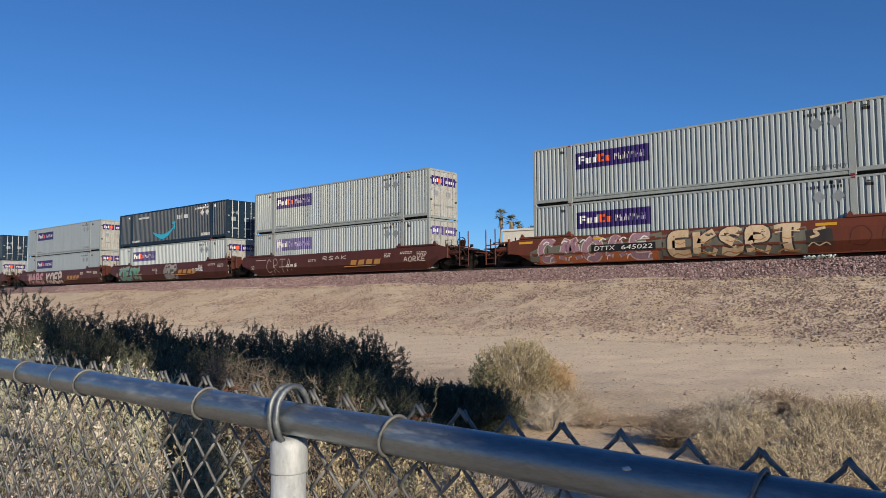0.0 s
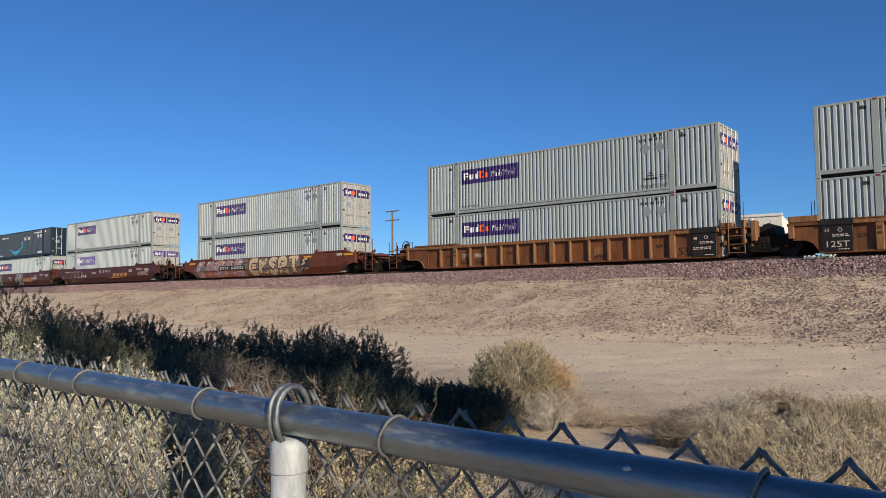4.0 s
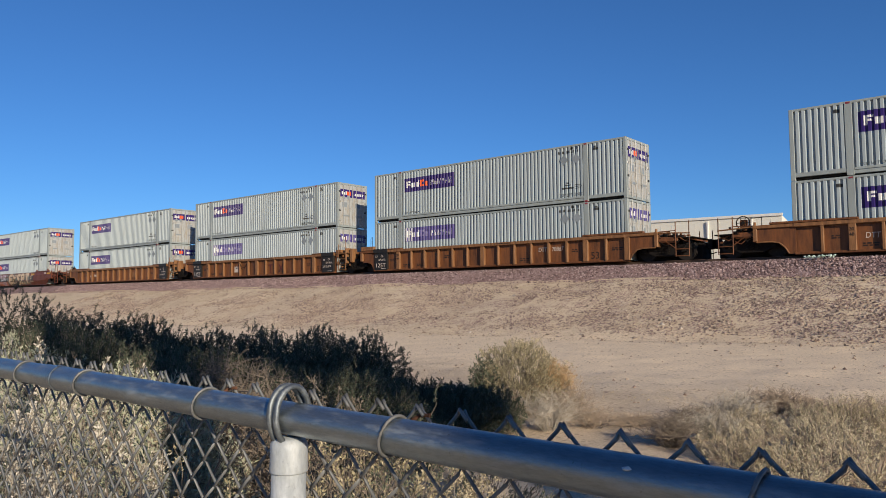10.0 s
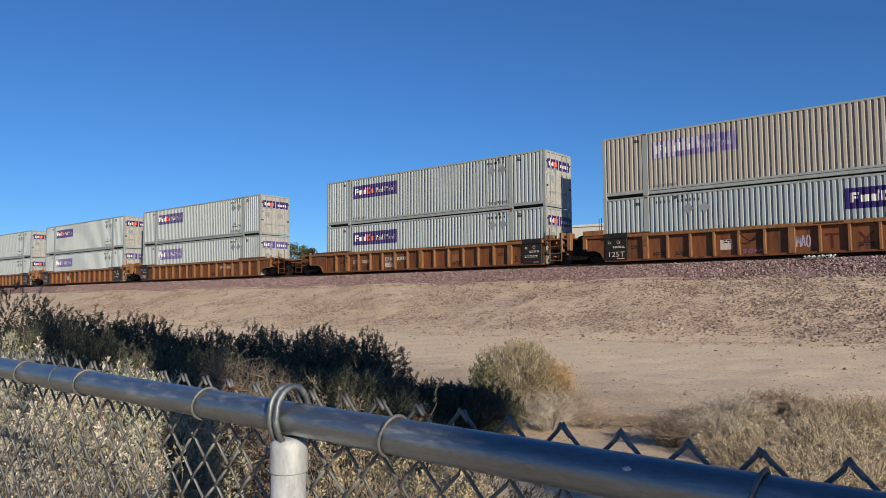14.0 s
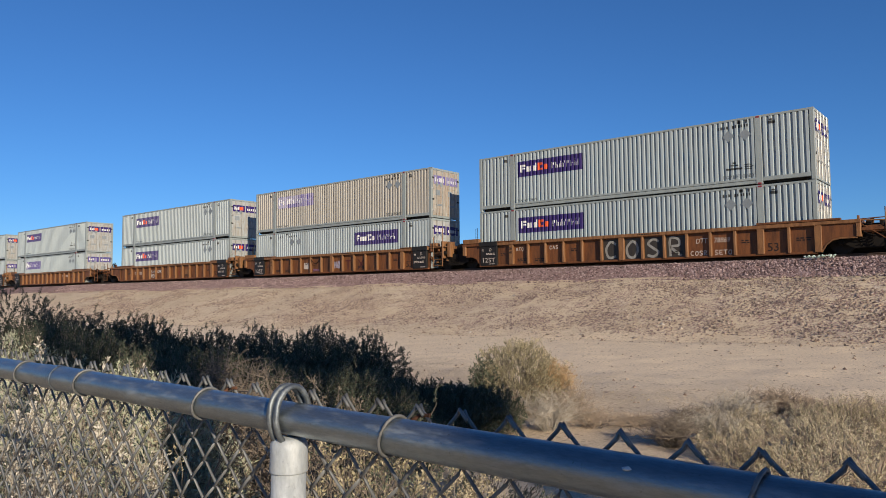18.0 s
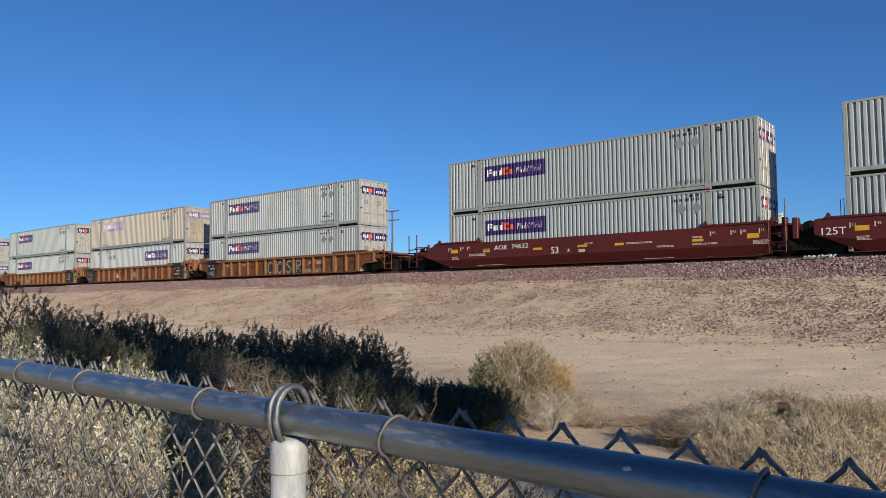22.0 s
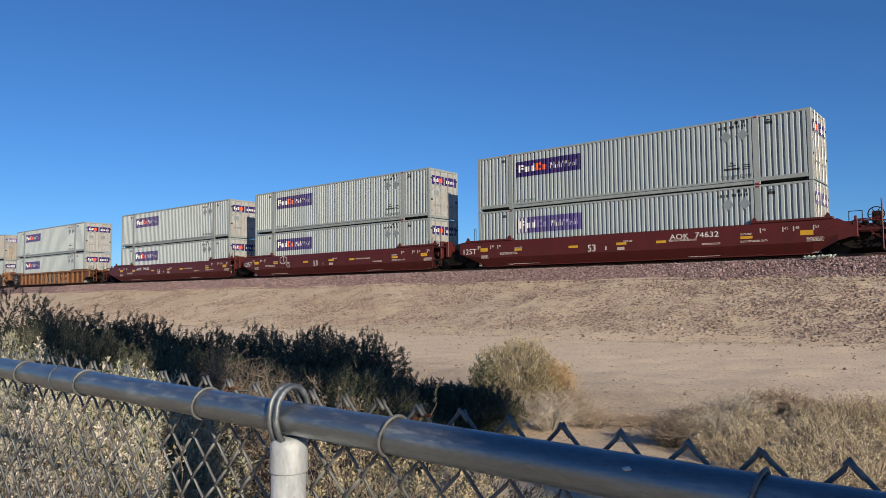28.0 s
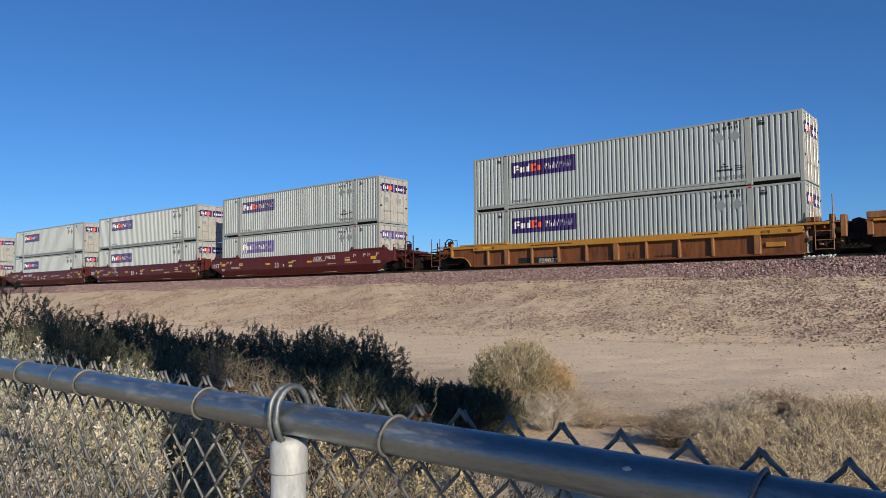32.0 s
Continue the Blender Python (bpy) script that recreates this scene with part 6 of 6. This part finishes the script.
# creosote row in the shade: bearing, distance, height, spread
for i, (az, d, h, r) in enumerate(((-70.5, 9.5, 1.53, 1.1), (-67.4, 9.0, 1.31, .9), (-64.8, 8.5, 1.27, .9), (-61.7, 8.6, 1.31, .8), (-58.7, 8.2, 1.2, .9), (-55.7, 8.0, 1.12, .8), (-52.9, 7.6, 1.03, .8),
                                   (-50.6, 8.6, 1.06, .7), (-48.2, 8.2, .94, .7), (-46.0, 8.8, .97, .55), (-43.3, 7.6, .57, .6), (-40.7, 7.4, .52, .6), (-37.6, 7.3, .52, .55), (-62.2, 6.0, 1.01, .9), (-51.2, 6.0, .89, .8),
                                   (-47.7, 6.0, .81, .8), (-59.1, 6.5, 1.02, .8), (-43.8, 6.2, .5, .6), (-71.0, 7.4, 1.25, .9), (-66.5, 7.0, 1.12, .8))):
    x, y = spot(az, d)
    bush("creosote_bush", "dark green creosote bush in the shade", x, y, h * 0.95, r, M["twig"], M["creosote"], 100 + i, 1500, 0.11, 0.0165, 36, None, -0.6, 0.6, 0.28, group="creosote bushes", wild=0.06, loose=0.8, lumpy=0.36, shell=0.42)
for i, (az, d, h, r) in enumerate(((-56.2, 5.6, 1.0, .8), (-53.3, 4.8, .91, .6))):
    x, y = spot(az, d)
    shrub("dry_bush", "brown half-dry bush among creosote", x, y, h, r, M["twig"], M["twig"], 140 + i, 90, 9, 7000, 0.017)
for i, (az, d, h, r) in enumerate(((-69.7, 6.0, .96, .8), (-67.0, 5.5, .95, .8), (-64.1, 5.0, .93, .6), (-71.1, 6.8, 1.02, .8), (-60.5, 4.6, .93, .5))):
    x, y = spot(az, d)
    bush("sage_bush", "sunlit grey-green bush with pale stems", x, y, h * 0.95, r, M["pale_twig"], M["sage_cool"], 150 + i, 1300, 0.13, 0.026, 20, None, -0.15, 0.6, 0.2, wild=0.1, loose=0.5, lobes=3.6)
for i, (x, y, h, r, deep) in enumerate(((-2.72, 0.90, 1.20, .45, .29), (-2.12, 0.88, 1.19, .44, .29), (-1.66, 0.93, 1.14, .30, .27), (-1.20, 1.05, 1.00, .20, .20),
                                        (-4.4, 1.95, 1.12, .7, .5), (-3.2, 1.85, 1.05, .6, .5), (-2.1, 1.9, 1.0, .55, .5), (-1.6, 2.0, 0.95, .5, .5))):
    near = y < 1.5
    # the last two get dark creosote leaves in place of a cast shadow
    bush("dry_bush", "dry bush behind the fence, straw-coloured or darkened as if shaded", x, y, h, r, M["twig"], (M["straw"], M["straw"], M["olive"], M["twig"])[i] if near else M["twig"] if i < 6 else M["creosote"], 160 + i, (1700, 1700, 700, 200)[i] if near else 500, 0.075, 0.0125, 18, deep, (0.05, 0.05, 0.24, 0.34)[i] if near else 0.1, 0.6, 0.21, 0.0016, 60, boxy=0.30, shell=0.34, lumpy=0.16, loose=0.42, lobes=4.2)
for i, (az, d, h, r) in enumerate(((-47.7, 3.6, .91, .45), (-42.0, 3.8, .70, .45), (-45.1, 3.0, .85, .4), (-36.7, 4.2, .45, .45))):
    x, y = spot(az, d)
    bush("dry_bush", "straw and grey-green bush beside the fence", x, y, h, r, M["twig"], (M["twig"], M["sage"], M["olive"], M["olive"])[i], 180 + i, 620, 0.10, 0.019, 18, None, -0.05, 0.6, 0.2, 0.0022, loose=0.5, lobes=3.6)
x, y = spot(-33.5, 9.3)
bush("rounded_bush", "rounded dry bush with yellowing tips", x, y, 0.84, 0.66, M["twig"], M["olive"], 200, 1800, 0.13, 0.023, 22, None, -0.14, 0.6, 0.23, 0.003, 60, loose=0.55, lobes=4.4, wild=0.15)
x, y = spot(-36.4, 9.0)
bush("dark_bush", "small dark leafy bush against a dry one", x, y, 0.62, 0.22, M["twig"], M["creosote"], 201, 260, 0.12, 0.028, 16, None, -0.3, 0.7, 0.25)
x, y = spot(-31.0, 9.35)
shrub("golden_bush", "golden dry bush beside the track path", x, y, 0.60, 0.34, M["gold_stem"], M["gold_twig"], 210, 150, 9, 3500, 0.022, thick=0.0035)
for i, (az, d, h, r) in enumerate(((-31.4, 7.6, .42, .5), (-28.0, 8.0, .20, .5), (-34.5, 7.6, .36, .4), (-29.6, 8.6, .36, .5), (-25.0, 8.2, .10, .5))):
    x, y = spot(az, d)
    shrub("bare_bush", "bleached bare low bush", x, y, h, r, M["pale_twig"] if i == 0 else M["tan_twig"], M["tan_twig"], 220 + i, 60, 8, 500, 0.014, thick=0.004)
for i, (az, d, h, r) in enumerate(((-22.4, 7.1, .30, .38), (-17.6, 8.7, .34, .55), (-20.4, 8.3, .22, .40), (-19.3, 7.6, .26, .45), (-13.2, 9.3, .22, .5), (-9.6, 9.2, .26, .5), (-15.1, 9.5, .30, .45))):
    x, y = spot(az, d)
    shrub("dead_brush", "grey tangle of dead branches on the sand", x, y, h, r, (M["twig"], M["pale_twig"], M["twig"], M["pale_twig"], M["tan_twig"], M["tan_twig"], M["tan_twig"])[i], M["twig"], 230 + i, 80, 8, 300, 0.016, thick=0.0045)
for i, (az, d, h, r) in enumerate(((-14.2, 7.0, .36, .52), (-10.5, 8.2, .40, .5), (-9.3, 6.2, .47, .6), (-12.1, 5.6, .42, .5), (-15.4, 5.7, .33, .40),
                                   (-8.5, 8.5, .44, .5), (-14.8, 4.8, .36, .36), (-10.1, 4.3, .47, .42), (-16.6, 8.2, .24, .35), (-12.3, 8.4, .29, .4), (-7.0, 7.2, .5, .5), (-17.9, 6.6, .26, .34), (-11.6, 7.0, .38, .5))):
    x, y = spot(az, d)
    bush("low_bush", "low dry bush of straw and grey-green tufts", x, y, h * 1.05, r, M["tan_twig"], (M["straw_green"], M["olive"], M["sage"])[i % 3], 240 + i, 700, 0.10, 0.020, 15, None, 0.09, 0.8, 0.17, 0.0028, 70, loose=0.5, lobes=5.2, wild=0.3)


# loose stones, clods and weeds on the bank and the path
rn, rg = random.Random(8), np.random.default_rng(8)


def strewn(count, y0, y1, keep):
    """Places on the ground, thinning out along the track, kept by chance."""
    out = []
    for i in range(count):
        x, y = 4 - 64 * rn.random() ** 1.4, rn.uniform(y0, y1)
        if rn.random() < keep(x, y):
            out.append((x, y, ground_height(x, y)))
    return np.array(out)


def bank_patch(x, y):
    n = noise.noise((x * 0.20, y * 0.42, 4)) + 0.6 * noise.noise((x * 0.7, y * 1.0, 7)) + 0.35 * noise.noise((x * 2.2, y * 2.4, 9))
    belt = smooth_step(21.0, 24.0, y) * smooth_step(28.9, 26.6, y)
    return min(max(belt * (0.36 + 1.6 * n + 0.16 * smooth_step(-30, -8, x)), 0.02), 1.0)


at = strewn(150000, 20.4, 29.2, bank_patch)
thing("bank_gravel", pebbles("bank_gravel", at + (0, 0, 0.009), 0.012 + 0.044 * rg.random(len(at)) ** 2.4, rg), M["gravel"], "purple-brown gravel strewn over the bank", "gravel", kind="stuff")
at = strewn(26000, 9.0, 29.2, lambda x, y: 0.10 if y < 20 else 0.5)
thing("scattered_rocks", pebbles("scattered_rocks", at + (0, 0, 0.006), 0.008 + 0.03 * rg.random(len(at)) ** 3, rg), M["rocks"], "small brown rocks strewn over the bank", "rocks", kind="stuff")
at = strewn(2600, 17.5, 28.5, lambda x, y: (0.2 + 0.6 * smooth_step(-25, -5, x)) * (0.08 if y < 21 else 1))
thing("dark_clods", pebbles("dark_clods", at + (0, 0, 0.005), 0.03 + 0.055 * rg.random(len(at)) ** 2.5, rg), M["clods"], "dark clods and larger stones on the bank", "clods", kind="stuff")


def weeds(name, label, mat, places, low, high, spread, blades_each):
    """Small flat rosettes of short stalks."""
    n = len(places) * blades_each
    c = np.repeat(places, blades_each, axis=0) + rg.normal(0, 0.5, (n, 3)) * (spread, spread, 0)
    e = unit(rg.normal(0, 1, (n, 3)) * (1, 1, 0.3) + (0, 0, 0.5)) * rg.uniform(low, high, (n, 1))
    across = unit(np.cross(e, rg.normal(0, 1, (n, 3)))) * 0.10 * np.linalg.norm(e, axis=1, keepdims=True)
    thing(name, blades(name, c, e, across), mat, label, "weeds", kind="stuff")


weeds("dead_weeds", "small dark dead weeds on the bank", M["weeds"], strewn(5000, 19.0, 28.8, lambda x, y: 0.55 * bank_patch(x, y) + 0.03), 0.03, 0.09, 0.10, 9)
weeds("dry_grass", "short dry straw-coloured grass on the bank", M["tufts"], strewn(16000, 20.5, 29.0, lambda x, y: 0.15 + 0.75 * smooth_step(25.5, 28.0, y)), 0.02, 0.07, 0.14, 6)
weeds("path_litter", "dry stalks and twigs on the sand", M["tufts"], strewn(2600, 6.5, 12.0, lambda x, y: 0.5 if x > -9 else 0.0), 0.015, 0.06, 0.25, 5)
# pale green paint on a few stones beside the rail
mint = Mesh()
for i in range(50):
    stone(mint, (-6.35 + rn.uniform(-0.55, 0.55), 30.05 + rn.uniform(-0.12, 0.15), 2.845 + rn.uniform(-0.05, 0.03)), rn.uniform(0.03, 0.065), rn)
thing("painted_stones", mint, island_material("mint_painted_stones", [(0.42, 0.55, 0.47), (0.55, 0.60, 0.54), (0.30, 0.42, 0.36)]), "mint-green painted stones beside the rail", "stones", kind="stuff")


# ---- beyond the track ----
shed = base("warehouse", "long cream metal warehouse beyond the track", "building", m=pose(0, 60, 2.0))
block = Mesh().add([(-41.6, 0, 0), (-15.2, 0, 0), (-15.2, 4.4, 0), (-41.6, 4.4, 0), (-41.6, 0, 6.05), (-15.2, 0, 5.62), (-15.2, 4.4, 4.75), (-41.6, 4.4, 5.2)], [(0, 1, 5, 4), (1, 2, 6, 5), (2, 3, 7, 6), (3, 0, 4, 7), (4, 5, 6, 7), (0, 3, 2, 1)])
part("wall", block, M["wall_white"], shed)
trim = Mesh().add([(-41.7, -0.1, 6.0), (-15.1, -0.1, 5.57), (-15.1, -0.1, 5.77), (-41.7, -0.1, 6.2), (-41.7, 0.05, 6.0), (-15.1, 0.05, 5.57), (-15.1, 0.05, 5.77), (-41.7, 0.05, 6.2)], [(0, 1, 2, 3), (7, 6, 5, 4), (0, 4, 5, 1), (2, 6, 7, 3), (0, 3, 7, 4), (1, 5, 6, 2)])
part("fascia", trim, M["wall_trim"], shed, "white roof edge")
seam = facing(Mesh().box(-0.03, 0.03, -0.012, 0.02, 0, 5.4).data("seam"))
seam.materials.append(M["wall_white"])
for i in range(26):
    part("wall_seam", seam, M["wall_white"], shed).location.x = -41.0 + i * 1.0
for u in (-21.0, -17.5):
    part("downpipe", Mesh().box(u, u + 0.12, -0.16, -0.02, 0, 5.5), M["wall_trim"], shed)


def palm(x, y, top, crown, seed, skirt):
    rn = random.Random(seed)
    ob = base("fan_palm", "tall fan palm with a shaggy dry skirt", "palm", "palms beyond the track", pose(x, y, 2.0))
    H = top - 2.0
    part("trunk", Mesh().tube([(0.15 * math.sin(k), 0, H * k / 8 - 0.1) for k in range(9)], 0.17, 8, 0.13), M["palm_dead"], ob)
    fr = Mesh()
    for i in range(46):
        a, e = rn.uniform(0, 6.28), rn.uniform(-0.5, 1.4)
        d = Vector((math.cos(a) * math.cos(e), math.sin(a) * math.cos(e), math.sin(e)))
        side = d.cross(Vector((0, 0, 1)))
        side = side.normalized() if side.length > 0.05 else Vector((1, 0, 0))
        c = Vector((0, 0, H)) + d * crown * 0.5
        for k in range(7):
            f = (k - 3) / 3
            tip = c + (d * math.cos(f) + side * math.sin(f)) * crown * rn.uniform(0.4, 0.6) + Vector((0, 0, -0.12 * crown))
            m = len(fr.v)
            w = side * 0.05 * crown
            fr.add([c - w, c + w, tip], [(0, 1, 2)])
        fr.add([(0, 0, H), tuple(c + side * 0.03), tuple(c - side * 0.03)], [(0, 1, 2)])
    tagged(part("fronds", fr.data("fronds"), M["palm_leaf"], ob), kind="stuff")
    sk = Mesh()
    for i in range(110):
        a, zz = rn.uniform(0, 6.28), H - rn.uniform(0.0, skirt)
        R = rn.uniform(0.35, 0.7) * crown * 0.55
        sk.add([(0.2 * math.cos(a - .2), 0.2 * math.sin(a - .2), zz), (0.2 * math.cos(a + .2), 0.2 * math.sin(a + .2), zz), (R * math.cos(a), R * math.sin(a), zz - rn.uniform(0.5, 1.1))], [(0, 1, 2)])
    part("dry_skirt", sk.data("dry_skirt"), M["palm_dead"], ob, "dry brown hanging fronds")
    return ob


def tree(name, label, x, y, z, h, r, seed, clumps=40, leaves=5000, leaf=0.22, trunk=0.25, group="trees beyond the track", crown_low=0.35, flat=0.6):
    rn = random.Random(seed)
    ob = base(name, label, "tree", group, pose(x, y, z))
    tr = Mesh().tube([(0, 0, -0.1), (0.05 * h * rn.uniform(-1, 1), 0.05 * h * rn.uniform(-1, 1), h * crown_low), (0, 0, h * 0.7)], trunk, 9, trunk * 0.4)
    tips = []
    for i in range(clumps):
        a, e = rn.uniform(0, 6.28), rn.random() ** 0.5
        tip = Vector((r * e * math.cos(a), r * e * math.sin(a), h * crown_low + (h * (1 - crown_low)) * (0.25 + 0.75 * rn.random()) * (1 - 0.45 * e * e)))
        st = Vector((0, 0, h * rn.uniform(crown_low * 0.8, 0.65)))
        tr.tube([st, st.lerp(tip, 0.5) + Vector((0, 0, -0.04 * h)), tip], trunk * 0.28, 5, trunk * 0.06)
        tips.append((tip, rn.uniform(0.10, 0.24) * r + leaf))
    part("trunk", tr.data("trunk"), M["bark"], ob)
    lf = Mesh()
    for i in range(leaves):
        c, R = rn.choice(tips)
        q = c + Vector((rn.gauss(0, 1), rn.gauss(0, 1), rn.gauss(0, flat))) * R * 0.6
        d = Vector((rn.gauss(0, 1), rn.gauss(0, 1), rn.gauss(0, 1))).normalized() * leaf
        n = d.cross(Vector((rn.gauss(0, 1), rn.gauss(0, 1), rn.gauss(0, 1)))).normalized() * leaf * 0.4
        m = len(lf.v)
        lf.v += [tuple(q), tuple(q + d * 0.5 - n), tuple(q + d), tuple(q + d * 0.5 + n)]
        lf.f.append((m, m + 1, m + 2, m + 3))
    tagged(part("crown", lf.data("crown"), M["leaf"], ob), kind="stuff")
    return ob


palm(-52.3, 75, 11.75, 1.05, 1, 1.0)
palm(-50.7, 75, 10.9, 1.1, 2, 0.9)
palm(-49.6, 75, 10.2, 0.75, 3, 0.4)
tree("shade_tree", "dark green tree behind the warehouse", -47.9, 76, 2.0, 8.25, 1.1, 11, 20, 1600, 0.16)
for i, (x, h, r) in enumerate(((-87.5, 8.0, 2.6), (-84.0, 7.2, 2.2), (-95.0, 6.8, 3.0), (-101.0, 6.9, 2.6))):
    tree("roadside_tree", "grey-green tree beyond the track", x, 70, 2.0, h, r, 20 + i, 34, 4200, 0.22)
pole = base("utility_pole", "weathered wooden utility pole with a crossarm", "utility pole", m=pose(-71.3, 75, 2.0))
part("pole", Mesh().tube([(0, 0, -0.2), (0, 0, 11.9)], 0.17, 10, 0.12), M["pole"], pole)
part("crossarm", Mesh().box(-1.3, 1.3, -0.08, 0.08, 11.72, 11.86, 0.01), M["pole"], pole)
part("crossarm", Mesh().box(-1.35, 1.35, -0.08, 0.08, 10.42, 10.54, 0.01), M["pole"], pole)
for u in (-1.1, -0.4, 0.4, 1.1):
    part("insulator", Mesh().tube([(u, 0, 10.54), (u, 0, 10.72)], 0.05, 6), M["placard"], pole)

# row of unseen trees added behind the camera to shade the creosote row
for i in range(6):
    f = i / 5
    tree("street_tree", "added unseen slim tree whose dense crown shades the creosote row", 7.5 + 6.7 * f, -4.75 + 1.1 * f, 0.0, 9.4 - 0.13 * i, 0.72, 41 + i, 26, 3600, 0.2, 0.085, "row of trees behind the fence", 0.82, 0.5)
# thick unseen timber pole added behind the camera, whose shadow lies across the rail
part("pole", Mesh().tube([(0, 0, -0.2), (0, 0, 9.0)], 0.14, 14, 0.12), M["pole"], base("timber_pole", "added unseen thick timber pole that shadows the fence rail", "pole", m=pose(3.37, -1.19, 0.0)), smooth=True)


# ---- what moves ----
def motions():
    for ob, x, y, z in MOVERS:
        walk(ob, [(float(t), pose(x + d, y, z)) for t, d in enumerate(WAY)])
    for ob, x, z, r in WHEELS:
        walk(ob, wheel_rows(x, z, r))


def along(t):
    """Way of the train at t, between the seconds by a smooth curve."""
    i = min(int(t), 31)
    f = t - i
    p0, p1, p2, p3 = (WAY[min(max(j, 0), 32)] for j in (i - 1, i, i + 1, i + 2))
    return p1 + 0.5 * f * (p2 - p0 + f * (2 * p0 - 5 * p1 + 4 * p2 - p3 + f * (3 * (p1 - p2) + p3 - p0)))


def wheel_rows(x, z, r):
    return [(k / 15, pose(x, 0, z, 0, math.degrees(along(k / 15) / r), 0)) for k in range(481)]


motions()
